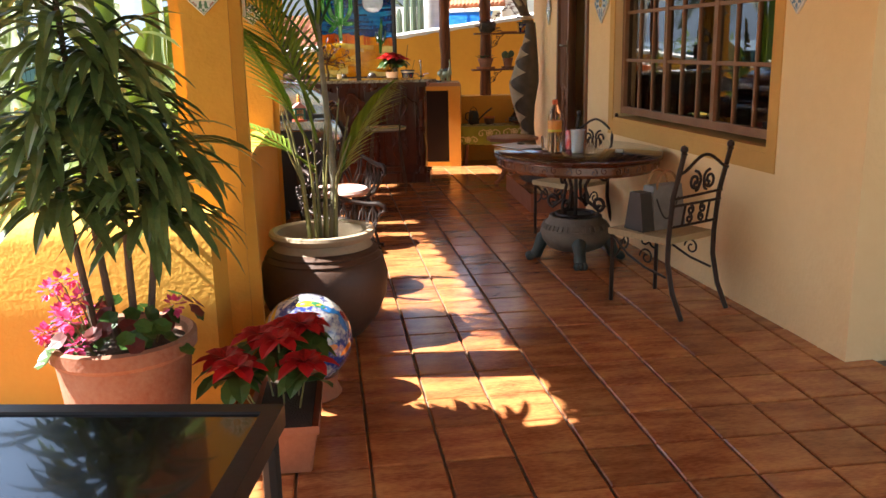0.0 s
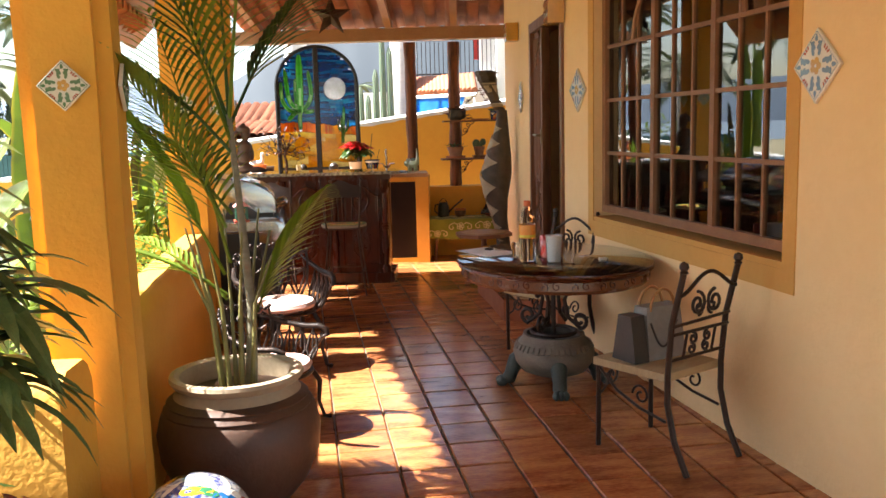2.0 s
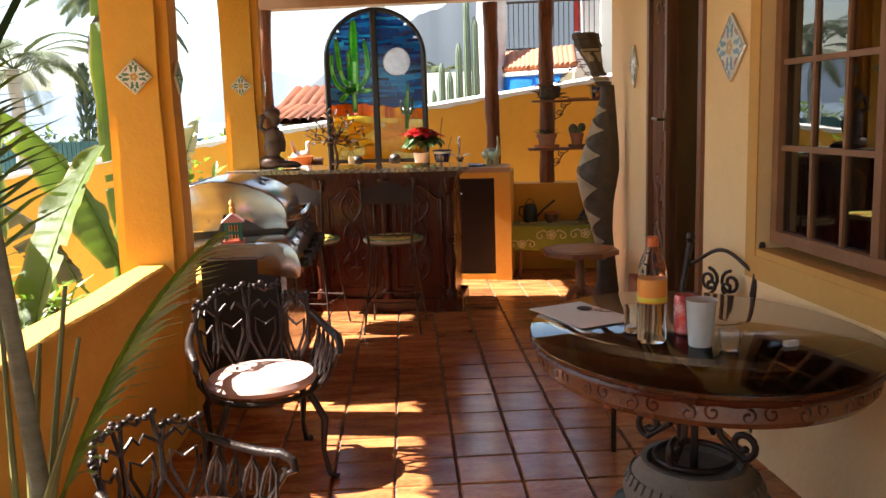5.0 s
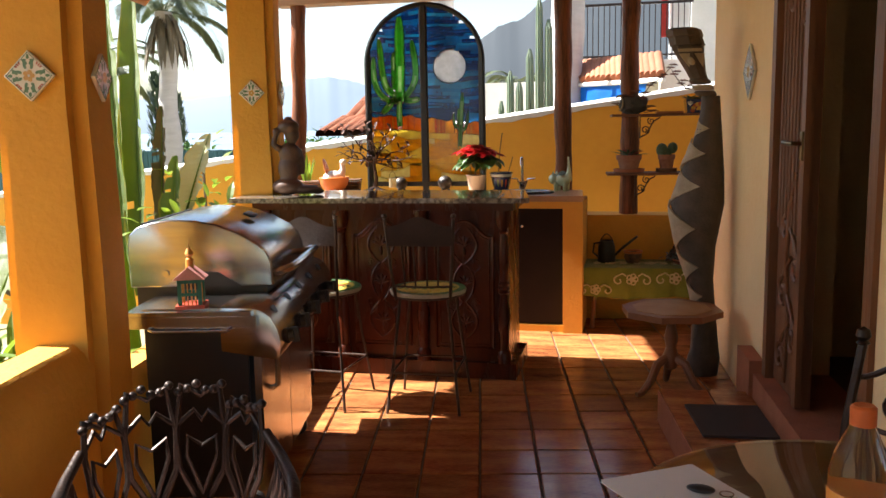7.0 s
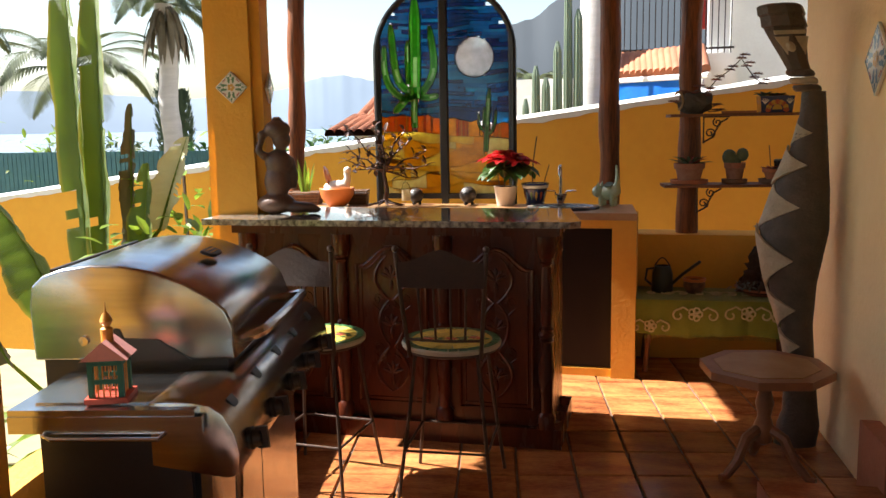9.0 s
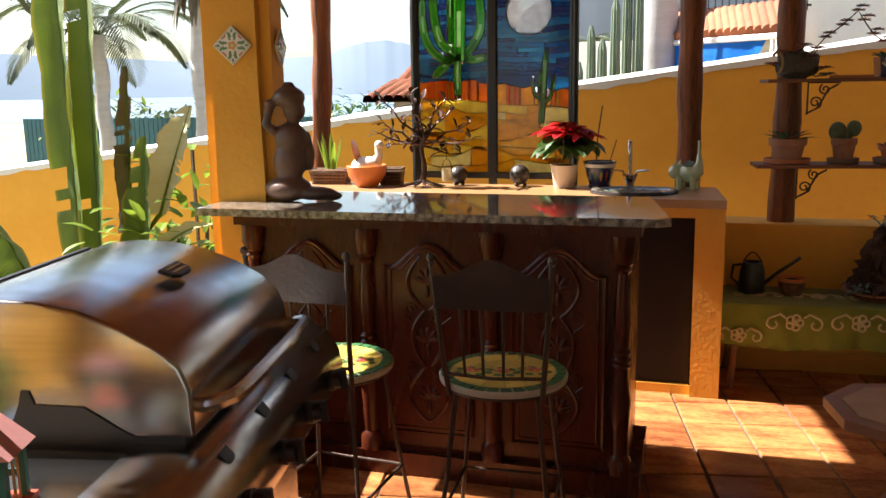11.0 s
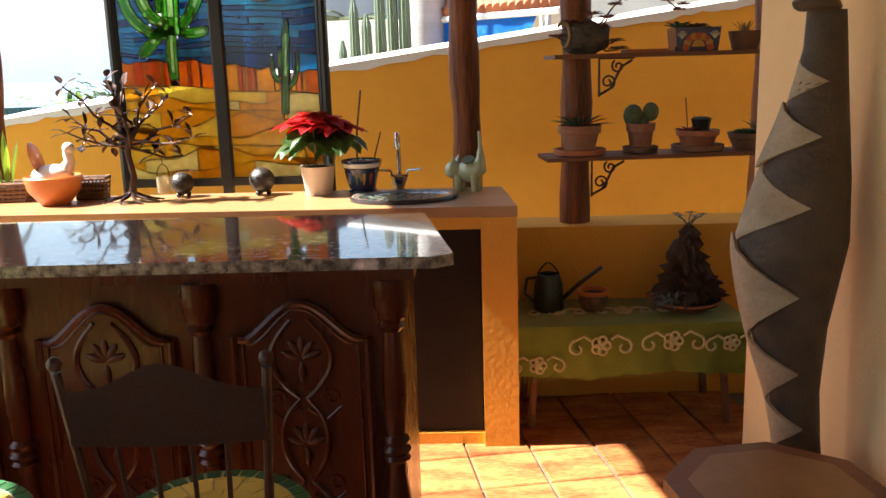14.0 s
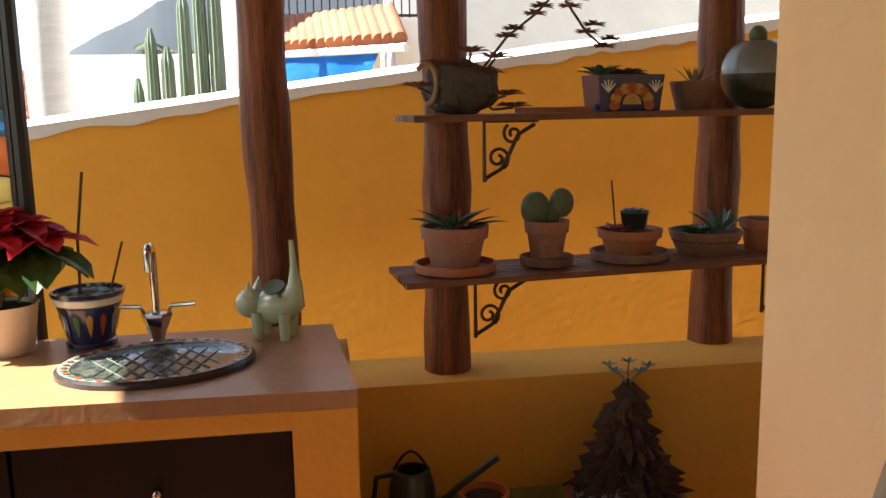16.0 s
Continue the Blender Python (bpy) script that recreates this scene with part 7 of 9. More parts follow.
for i, (x, y, s_, h) in enumerate(((-6.2, 24.0, 1.0, 2.6), (-7.5, 25.0, 1.1, 2.2), (-11.5, 23.8, 1.2, 2.3), (-9.6, 24.0, 1.0, 2.2), (-13.0, 24, 1.4, 2.6), (-15, 19, 1.6, 2.6), (-12, 12, 1.6, 2.4), (-9, 8, 1.5, 2.6), (-8, 4, 1.8, 3.0), (-11, 1, 2.0, 3.2), (-2.4, 31, 1.2, 2.8))):
    clump("distant_tree", "bushy green tree beyond the fence", "tree", x, y, -0.6, s_, 700, (LEAF, LEAFY, mat("olive_leaf", (0.10, 0.13, 0.06), 0.6, (0.06, 0.09, 0.04), 3.0, rand=0.3, translucent=0.2))[i % 3], 60 + i, 0.22, 0.05, h=h)


def tiled_roof(th, x0, x1, y0, y1, z0, z1, pitch=0.22):
    """Rows of half-round clay tiles on a lean-to slope that rises with y."""
    bm = bmesh.new()
    n = max(2, int((x1 - x0) / pitch))
    for i in range(n):
        x = x0 + (x1 - x0) * (i + 0.5) / n
        r = (x1 - x0) / n * 0.5
        rows = []
        for k in range(2):
            y, z = (y0, z0) if k == 0 else (y1, z1)
            rows.append([bm.verts.new((x + r * math.cos(math.pi * j / 5), y, z + r * 0.8 * math.sin(math.pi * j / 5))) for j in range(6)])
        for j in range(5):
            bm.faces.new((rows[0][j], rows[0][j + 1], rows[1][j + 1], rows[1][j]))
        bm.faces.new(rows[0])
    box(bm, x0, y0, z0 - 0.06, x1, y0 + 0.05, z0)
    bmesh.ops.solidify(bm, geom=[f for f in bm.faces], thickness=0.01)
    return tagged(part("tiled_roof", bm, ROOFTILE, th, "half-round clay tiles", smooth=True), "half-round clay tiles", kind="stuff")


h1 = thing("white_house", "white rendered house with iron balcony and tiled awning", "house", m=at(1.4, 18.5, -0.6))
part("wall", B((0.9, 0.6, 0, 9.0, 5.0, 7.5)), WHITE, h1)
part("lower_wall", B((-1.2, 1.2, 0, 0.9, 5.0, 3.0)), WHITE, h1)
part("pillar", B((0.55, 0.2, 0, 0.85, 0.5, 7.0)), WHITE, h1)
part("balcony_slab", B((-1.2, 0.0, 3.00, 0.9, 1.2, 3.14)), WHITE, h1)
rail = part("balcony_rail", B((-1.2, 0.0, 4.0, 0.9, 0.03, 4.04), (-1.2, 0.0, 3.2, 0.9, 0.03, 3.23)), IRON, h1, "black iron balcony rail")
for i in range(24):
    part("baluster", B((-1.18 + 0.088 * i, 0.005, 3.14, -1.165 + 0.088 * i, 0.02, 4.0)), IRON, rail)
part("upper_window", B((1.3, 0.57, 4.3, 2.3, 0.60, 5.6)), mat("dark_window", (0.02, 0.025, 0.03), 0.1), h1)
part("red_banner", B((0.42, 0.12, 3.5, 0.52, 0.18, 5.0)), mat("red_cloth", (0.45, 0.03, 0.02), 0.8), h1)
part("awning_wall", B((0.38, -2.15, 0, 0.75, -0.6, 2.98)), WHITE, h1)
ROW0, ROW1, BACKUP = Vector((-1.1, -0.85, 2.80)), Vector((0.40, -2.85, 2.76)), Vector((-0.03, 0.62, 0.29))
for i in range(20):
    bm = bmesh.new()
    mid = ROW0 + (ROW1 - ROW0) * (i + 0.5) / 20
    tube(bm, [mid, mid + BACKUP], 0.060, 10)
    part("roof_tile", bm, ROOFTILE, h1, "half-round clay tile", smooth=True)
part("fascia", bars([ROW0 - Vector((0, 0, 0.07)), ROW1 - Vector((0, 0, 0.07))], r=0.035), WHITE, h1, "white mortar edge under the tiles")
TARP = mat("blue_tarp", (0.02, 0.24, 0.72), 0.5, (0.015, 0.17, 0.58), 2.0, translucent=0.3)
bm = bmesh.new()
UP, DN = [], []
for i in range(13):
    k = i / 12
    sag = 0.03 * math.sin(9 * k) + 0.02 * math.sin(23 * k)
    UP.append(bm.verts.new((-1.1 + 1.32 * k, -0.80 - 1.76 * k, 2.70)))
    DN.append(bm.verts.new((-1.2 + 1.26 * k + sag, -0.75 - 1.6 * k + sag, 2.10 + 0.22 * k)))
for i in range(12):
    bm.faces.new((UP[i], UP[i + 1], DN[i + 1], DN[i]))
bmesh.ops.solidify(bm, geom=bm.faces[:], thickness=0.01)
part("tarp", bm, TARP, h1, "bright blue tarpaulin under the awning", smooth=True)
h2 = thing("low_white_house", "low white house with tiled roof edge", "house", m=at(-2.8, 22.5, -0.6))
part("wall", B((0, 0, 0, 2.8, 3.0, 3.05)), WHITE, h2)
part("side_wall", B((-2.4, 0.8, 0, 0, 3.0, 2.15)), WHITE, h2)
tiled_roof(h2, -2.9, 0.0, 0.3, 2.0, 2.05, 2.40)
h3 = thing("tiled_garden_house", "low house with broad clay tile roof", "house", m=at(-6.2, 30, -0.6))
part("wall", B((0, 0, 0, 4.0, 3.0, 2.3)), mat("pinkish_wall", (0.45, 0.26, 0.19), 0.8), h3)
part("white_pier", B((-0.1, -0.2, 0, 0.35, 0.1, 2.3)), WHITE, h3)
tiled_roof(h3, -1.2, 4.4, -1.0, 1.5, 2.25, 3.1, 0.3)
h4 = thing("neighbour_house", "white neighbouring house beyond the garden", "house", m=at(-16, 7, -0.6))
part("wall", B((-3, 0, 0, 0, 8, 3.2)), WHITE, h4)
tiled_roof(h4, -3.3, 0.4, -0.5, 8.5, 3.2, 3.6, 0.3)
part("window", B((0.0, 2, 1.0, 0.03, 3.2, 2.2)), mat("dark_window", (0.02, 0.025, 0.03), 0.1), h4)


def hills(name, label, dist, pts, color, haze_glow):
    """A far ridge round the view, its haze put into colour and emission; pts: (degrees left of ahead, height as a share
    of the distance).
    """
    m = bpy.data.materials.new(name)
    m.use_nodes = True
    b = m.node_tree.nodes["Principled BSDF"]
    n = m.node_tree.nodes.new("ShaderNodeTexNoise")
    n.inputs["Scale"].default_value = 0.01
    geo = m.node_tree.nodes.new("ShaderNodeNewGeometry")
    m.node_tree.links.new(geo.outputs["Position"], n.inputs[0])
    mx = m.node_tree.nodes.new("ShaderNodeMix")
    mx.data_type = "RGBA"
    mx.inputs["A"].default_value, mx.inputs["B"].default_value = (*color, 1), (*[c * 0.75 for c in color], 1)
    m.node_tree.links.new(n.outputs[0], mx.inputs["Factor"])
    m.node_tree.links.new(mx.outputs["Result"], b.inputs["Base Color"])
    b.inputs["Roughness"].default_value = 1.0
    # weak emission in the ridge's own colour stands in for daylit haze
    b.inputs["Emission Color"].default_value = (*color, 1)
    b.inputs["Emission Strength"].default_value = haze_glow
    bm = bmesh.new()
    rows = []
    fine = []
    for (a0, e0), (a1, e1) in zip(pts, pts[1:]):
        for k in range(10):
            a, e = a0 + (a1 - a0) * k / 10, e0 + (e1 - e0) * (k / 10) ** 1.0
            fine.append((a, e * (1 + 0.05 * noise.noise(Vector((a * 0.6, dist, 0))) + 0.02 * noise.noise(Vector((a * 2.5, dist, 3))))))
    for a, e in fine:
        x, y = -math.sin(radians(a)), math.cos(radians(a))
        rows.append([bm.verts.new((x * dist, y * dist, -5)), bm.verts.new((x * dist * 1.03, y * dist * 1.03, dist * e * 0.55)), bm.verts.new((x * dist * 1.06, y * dist * 1.06, 1.6 + dist * e))])
    for a, b2 in zip(rows, rows[1:]):
        for j in range(2):
            bm.faces.new((a[j], b2[j], b2[j + 1], a[j + 1]))
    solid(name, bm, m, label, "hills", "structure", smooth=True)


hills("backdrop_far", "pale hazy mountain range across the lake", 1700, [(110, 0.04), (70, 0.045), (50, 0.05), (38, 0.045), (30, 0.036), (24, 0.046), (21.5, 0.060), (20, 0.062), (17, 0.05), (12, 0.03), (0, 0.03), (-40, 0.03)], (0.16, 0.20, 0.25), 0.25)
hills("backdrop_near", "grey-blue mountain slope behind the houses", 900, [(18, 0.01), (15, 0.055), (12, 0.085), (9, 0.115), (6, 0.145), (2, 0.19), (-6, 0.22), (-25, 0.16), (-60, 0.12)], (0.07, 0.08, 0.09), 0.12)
solid("water", B((-1500, 70, -0.58, 600, 1700, -0.56)), mat("lake_water", (0.15, 0.20, 0.25), 0.45, (0.12, 0.17, 0.22), 0.02), "hazy pale lake below the hills", "lake", "structure")

# ---- wall tiles and wall lamps ----
TAL_W = mat("talavera_white", (0.74, 0.70, 0.60), 0.2, (0.66, 0.61, 0.50), 6.0, coat=0.5)
TAL_G = mat("talavera_green", (0.10, 0.20, 0.08), 0.2, coat=0.5)
TAL_Y = mat("talavera_ochre", (0.62, 0.33, 0.04), 0.2, coat=0.5)
TAL_B = mat("talavera_blue", (0.16, 0.26, 0.36), 0.2, coat=0.5)
TAL_R = mat("talavera_red", (0.45, 0.08, 0.03), 0.2, coat=0.5)
TAL_K = mat("talavera_cobalt", (0.02, 0.03, 0.12), 0.15, (0.01, 0.015, 0.05), 9.0, coat=0.8)


def diamond_tile(m, r, colour, label):
    """A painted square tile hung on its corner; it lies in the xz plane and faces -y."""
    th = thing("wall_tile", label, "wall tile", "diamond tiles on walls and columns", m=m)
    bm = bmesh.new()
    prism(bm, [(r, 0), (0, r), (-r, 0), (0, -r)], 0, 0.014)
    bmesh.ops.transform(bm, matrix=Matrix.Rotation(radians(90), 4, "X"), verts=bm.verts)
    part("tile_body", bm, TAL_W, th, bevel=0.002, seg=1)
    bm, fan = bmesh.new(), bmesh.new()

    def blot(mesh, cx, cz, u, v, turn):
        """A painted leaf: a pointed oval in the tile's face."""
        c, s = math.cos(turn), math.sin(turn)
        pts = [(u * math.cos(t), v * math.sin(t) * (1 - 0.45 * math.cos(t))) for t in (0.5236 * j for j in range(12))]
        mesh.faces.new([mesh.verts.new((cx + p * c - q * s, -0.0155, cz + p * s + q * c)) for p, q in pts][::-1])

    for k in range(4):
        a = math.pi / 2 * k
        blot(bm, r * 0.74 * math.cos(a), r * 0.74 * math.sin(a), r * 0.10, r * 0.06, a)
        for s in (-1, 1):
            for q, turn, size in ((0.56, 0.75, 0.15), (0.42, 0.35, 0.14), (0.63, 1.5, 0.09)):
                b = a + s * 0.20 / q * 0.75
                blot(bm, r * q * math.cos(b), r * q * math.sin(b), r * size, r * size * 0.42, a + s * turn)
        e = a + math.pi / 4
        for w in (-0.5, 0.0, 0.5):
            blot(fan, r * (0.60 * math.cos(e) - w * 0.20 * math.sin(e)), r * (0.60 * math.sin(e) + w * 0.20 * math.cos(e)), r * 0.07, r * 0.032, e + w)
    part("painted_fans", fan, TAL_R, th, "small red painted fans")
    part("painted_leaves", bm, colour, th, "painted leaf pattern")
    bm = bmesh.new()
    for k in range(5):
        t = 1.2566 * k
        vs = [bm.verts.new((r * 0.14 * math.cos(t) + r * 0.10 * math.cos(u), -0.017, r * 0.14 * math.sin(t) + r * 0.10 * math.sin(u))) for u in (0.785 * j for j in range(8))]
        bm.faces.new(vs[::-1])
    part("painted_flower", bm, TAL_Y, th, "ochre flower")
    bm = bmesh.new()
    pts = [(r * 0.9, -0.015, 0), (0, -0.015, r * 0.9), (-r * 0.9, -0.015, 0), (0, -0.015, -r * 0.9)]
    tube(bm, pts, 0.0014, 4, closed=True)
    part("painted_border", bm, colour, th)


def colface(i, side):
    """A pose on a column's face: 0 the near face, 1 the inner face."""
    (cx, cy), w = COLS[i]
    return at(cx, cy, 0, YAW + 90 * side) @ Matrix.Translation((0, -w / 2 - 0.004, 0))


for i, z in ((0, 1.70), (1, 1.735), (2, 1.785)):
    diamond_tile(colface(i, 0) @ Matrix.Translation((0.0, 0, z)), 0.082, TAL_G, "green and ochre painted diamond tile on the column")
    diamond_tile(colface(i, 1) @ Matrix.Translation((0.0, 0, z)), 0.082, TAL_G, "green and ochre painted diamond tile on the column side")


def wall_point(p, q, dist, z):
    L = (Vector(q) - Vector(p)).length
    return wallm(p, q, dist / L, z) @ Matrix.Translation((0, -0.004, 0))


diamond_tile(wall_point(WA, WB, 0.57, 1.74), 0.15, TAL_B, "blue and white painted diamond tile on the wall")
diamond_tile(wall_point(WA, WB, 3.20, 1.77), 0.15, TAL_B, "blue and white painted diamond tile beside the window")
diamond_tile(wall_point(WB, WC, 2.06, 1.81), 0.15, TAL_B, "blue and white painted diamond tile beside the totem")


def wall_lamp(m):
    th = thing("wall_lamp", "painted ceramic wall lamp box above the door", "wall lamp", "lamps beside the door", m=m)
    bm = bmesh.new()
    vs = box(bm, -0.09, -0.12, 0, 0.09, 0, 0.17)
    for v in vs:
        if v.co.z == 0:
            v.co.x *= 0.85
    part("lamp_box", bm, TAL_Y, th, bevel=0.006)
    for z, c in ((0.02, TAL_R), (0.13, TAL_R), (0.075, TAL_K)):
        part("painted_band", B((-0.085, -0.124, z, 0.085, -0.121, z + 0.022)), c, th)
    for x in (-0.045, 0.0, 0.045):
        bm = bmesh.new()
        vs = [bm.verts.new((x + 0.018 * math.cos(t), -0.1245, 0.06 + 0.018 * math.sin(t))) for t in (0.785 * j for j in range(8))]
        bm.faces.new(vs[::-1])
        part("painted_flower", bm, TAL_W, th)


wall_lamp(wall_point(WB, WC, 0.04, 2.26))
wall_lamp(wall_point(WB, WC, 2.30, 2.36))

# ---- things on the bar and the counter ----
CLAY = mat("dark_burnished_clay", (0.15, 0.075, 0.045), 0.45, (0.055, 0.032, 0.024), 9.0, 0.25, 40.0)
bm = bmesh.new()
for c, r, sx, sy, sz in (((-0.02, 0, 0.055), 0.09, 1.15, 0.9, 0.62), ((-0.01, 0, 0.17), 0.07, 1.0, 0.8, 1.35), ((0, 0, 0.27), 0.072, 1.0, 0.78, 0.95), ((0.02, 0, 0.385), 0.048, 1.0, 1.0, 1.05), ((0.0, 0, 0.44), 0.066, 1.05, 1.05, 0.72),
                          ((0.10, -0.02, 0.035), 0.05, 2.0, 0.8, 0.6), ((0.17, -0.01, 0.022), 0.03, 1.6, 1.0, 0.7), ((-0.075, -0.03, 0.41), 0.026, 1.0, 1.0, 1.0)):
    ball(bm, c, r, 20, 14, sz, sx, sy)
lathe(bm, [(0.02, 0.47), (0.026, 0.49), (0.02, 0.505)], 14)
tube(bm, [(-0.06, -0.03, 0.30), (-0.095, -0.04, 0.33), (-0.075, -0.03, 0.40)], [0.026, 0.022, 0.018], 10)
tube(bm, [(0.05, 0.03, 0.29), (0.075, 0.03, 0.20), (0.07, 0.02, 0.13)], [0.026, 0.022, 0.018], 10)
statue = solid("clay_statue", bm, CLAY, "dark burnished clay kneeling statue on the bar", "statue", smooth=True, m=at(-0.70, 9.46, 1.128, 12))
rm = statue.modifiers.new("one_skin", "REMESH")
rm.mode, rm.voxel_size, rm.use_smooth_shade = "VOXEL", 0.007, True
sm = statue.modifiers.new("soft", "SMOOTH")
sm.factor, sm.iterations = 0.6, 9

# orange bowl with a white hen lid
hen = thing("hen_bowl", "orange clay bowl with a white hen on it", "bowl", m=at(-0.93, 10.90, 1.03, 10) @ Matrix.Scale(1.3, 4))
ORAN = mat("orange_clay", (0.62, 0.19, 0.04), 0.4, (0.50, 0.14, 0.03), 6.0)
HENW = mat("hen_white", (0.78, 0.70, 0.62), 0.4, (0.70, 0.60, 0.50), 8.0)
pot_body(hen, [(0.045, 0), (0.05, 0.005), (0.085, 0.05), (0.095, 0.095), (0.09, 0.10), (0.075, 0.06), (0.0, 0.04)], ORAN, "", "bowl")
bm = bmesh.new()
ball(bm, (0, 0, 0.10), 0.07, 18, 12, 0.55, 1.0, 0.8)
tube(bm, [(0.04, 0, 0.11), (0.06, 0, 0.145), (0.055, 0, 0.18)], [0.03, 0.018, 0.016], 10)
ball(bm, (0.06, 0, 0.19), 0.021, 12, 8)
part("hen_body", bm, HENW, hen, "white hen-shaped lid", smooth=True)
bm = bmesh.new()
lathe(bm, [(0.0, 0), (0.05, 0.0), (0.062, 0.004), (0.05, 0.012), (0.0, 0.014)], 20)
bmesh.ops.transform(bm, matrix=Matrix.Translation((-0.055, 0.01, 0.155)) @ Matrix.Rotation(radians(75), 4, "Y"), verts=bm.verts)
part("tail_fan", bm, ORAN, hen, "orange fan tail", smooth=True)

# basket with a sansevieria, and a wire basket
WICK = mat("dark_wicker", (0.22, 0.11, 0.05), 0.7, (0.12, 0.06, 0.03), 25.0, 0.6, 120.0)


def woven_basket(m, w, d, h, label):
    th = thing("wicker_basket", label, "basket", m=m)
    for k in range(5):
        z = 0.008 + (h - 0.012) * k / 4
        f = 0.85 + 0.15 * k / 4
        part("rim" if k == 4 else "weave_band", bars([(-w * f, -d * f, z), (w * f, -d * f, z), (w * f, d * f, z), (-w * f, d * f, z), (-w * f, -d * f, z)], r=0.008, seg=6), WICK, th)
    bm = bmesh.new()
    for k in range(9):
        x = -w + 2 * w * k / 8
        tube(bm, [(x * 0.85, -d * 0.85, 0), (x, -d, h)], 0.004, 5)
        tube(bm, [(x * 0.85, d * 0.85, 0), (x, d, h)], 0.004, 5)
    part("stakes", bm, WICK, th)
    part("liner", B((-w * 0.82, -d * 0.82, 0.002, w * 0.82, d * 0.82, h * 0.8)), SOIL, th)
    return th


woven_basket(at(-1.22, 11.03, 1.03, 4), 0.12, 0.06, 0.09, "brown wicker basket with a plant on the counter")
woven_basket(at(-0.83, 11.06, 1.03, 8), 0.07, 0.05, 0.10, "small wicker basket behind the hen bowl")
sans = thing("snake_plant", "young yellow-edged snake plant in the basket", "plant", m=at(-1.22, 11.03, 1.10))
for i in range(7):
    bm = bmesh.new()
    a = i * 0.9
    blade(bm, (0.03 * math.cos(a), 0.02 * math.sin(a), 0), (0.25 * math.cos(a), 0.2 * math.sin(a), 1), 0.20 + 0.03 * (i % 3), 0.014, 0.1, 5, 0.4)
    part("leaf", bm, LEAFY, sans)

# wrought wire tree
tree = thing("iron_tree", "wrought iron tree ornament with leaves and roots", "ornament", m=at(-0.58, 10.90, 1.032, 0) @ Matrix.Scale(1.15, 4))
TI = mat("tree_iron", (0.085, 0.045, 0.032), 0.4, (0.05, 0.026, 0.02), 12.0, metal=0.6)
RT8 = random.Random(18)
bm = bmesh.new()
tube(bm, [(0, 0, 0.03), (0.012, 0, 0.10), (-0.004, 0, 0.19), (0.008, 0, 0.25)], [0.017, 0.013, 0.012, 0.010], 8)
part("trunk", bm, TI, tree, smooth=True)
for i in range(9):
    a = i * 0.7 + 0.2
    bm = bmesh.new()
    tube(bm, [(0, 0, 0.04), (0.04 * math.cos(a), 0.03 * math.sin(a), 0.022), (0.085 * math.cos(a), 0.06 * math.sin(a), 0.012), (0.12 * math.cos(a + 0.2), 0.085 * math.sin(a + 0.2), 0.005)], [0.010, 0.007, 0.005, 0.003], 6)
    part("root", bm, TI, tree, smooth=True)
for i in range(11):
    a = -0.35 + i * math.pi * 1.2 / 10
    L = RT8.uniform(0.20, 0.29)
    d = Vector((math.cos(a), RT8.uniform(-0.35, 0.35), math.sin(a) * 0.85 + 0.12)).normalized()
    pts = [Vector((0, 0, RT8.uniform(0.19, 0.25)))]
    for k in range(4):
        pts.append(pts[-1] + d * L / 4 + Vector((RT8.uniform(-1, 1), RT8.uniform(-1, 1), RT8.uniform(-1, 1))) * 0.018)
    bm = bmesh.new()
    tube(bm, pts, [0.007, 0.006, 0.005, 0.004, 0.003], 6)
    br = part("branch", bm, TI, tree, smooth=True)
    for p in pts[1:]:
        for k in range(3):
            q = Vector((RT8.uniform(-1, 1), RT8.uniform(-1, 1), RT8.uniform(-0.3, 1))).normalized()
            bm = bmesh.new()
            tube(bm, [p, p + q * 0.02], 0.002, 4)
            blade(bm, p + q * 0.018, q, 0.050, 0.014, 0.3, 3, 0.3)
            part("leaf", bm, TI, br)
jar2 = thing("glass_lantern", "small patterned glass jar hanging from the tree", "jar", m=at(-0.42, 10.86, 1.075))
pot_body(jar2, [(0.028, 0), (0.03, 0.003), (0.03, 0.075), (0.027, 0.075), (0.027, 0.006), (0.0, 0.005)], mat("frosted_pattern_glass", (0.80, 0.75, 0.55), 0.25, (0.5, 0.45, 0.3), 40.0, translucent=0.5), "", "glass_body")
part("bail", bars([(0.028 * math.cos(math.pi * i / 8), 0, 0.075 + 0.05 * math.sin(math.pi * i / 8)) for i in range(9)], r=0.002, seg=5), TI, jar2)
part("hook", bars([(0, 0, 0.125), (0, 0, 0.155), (-0.02, 0, 0.165)], r=0.002, seg=5), TI, jar2)


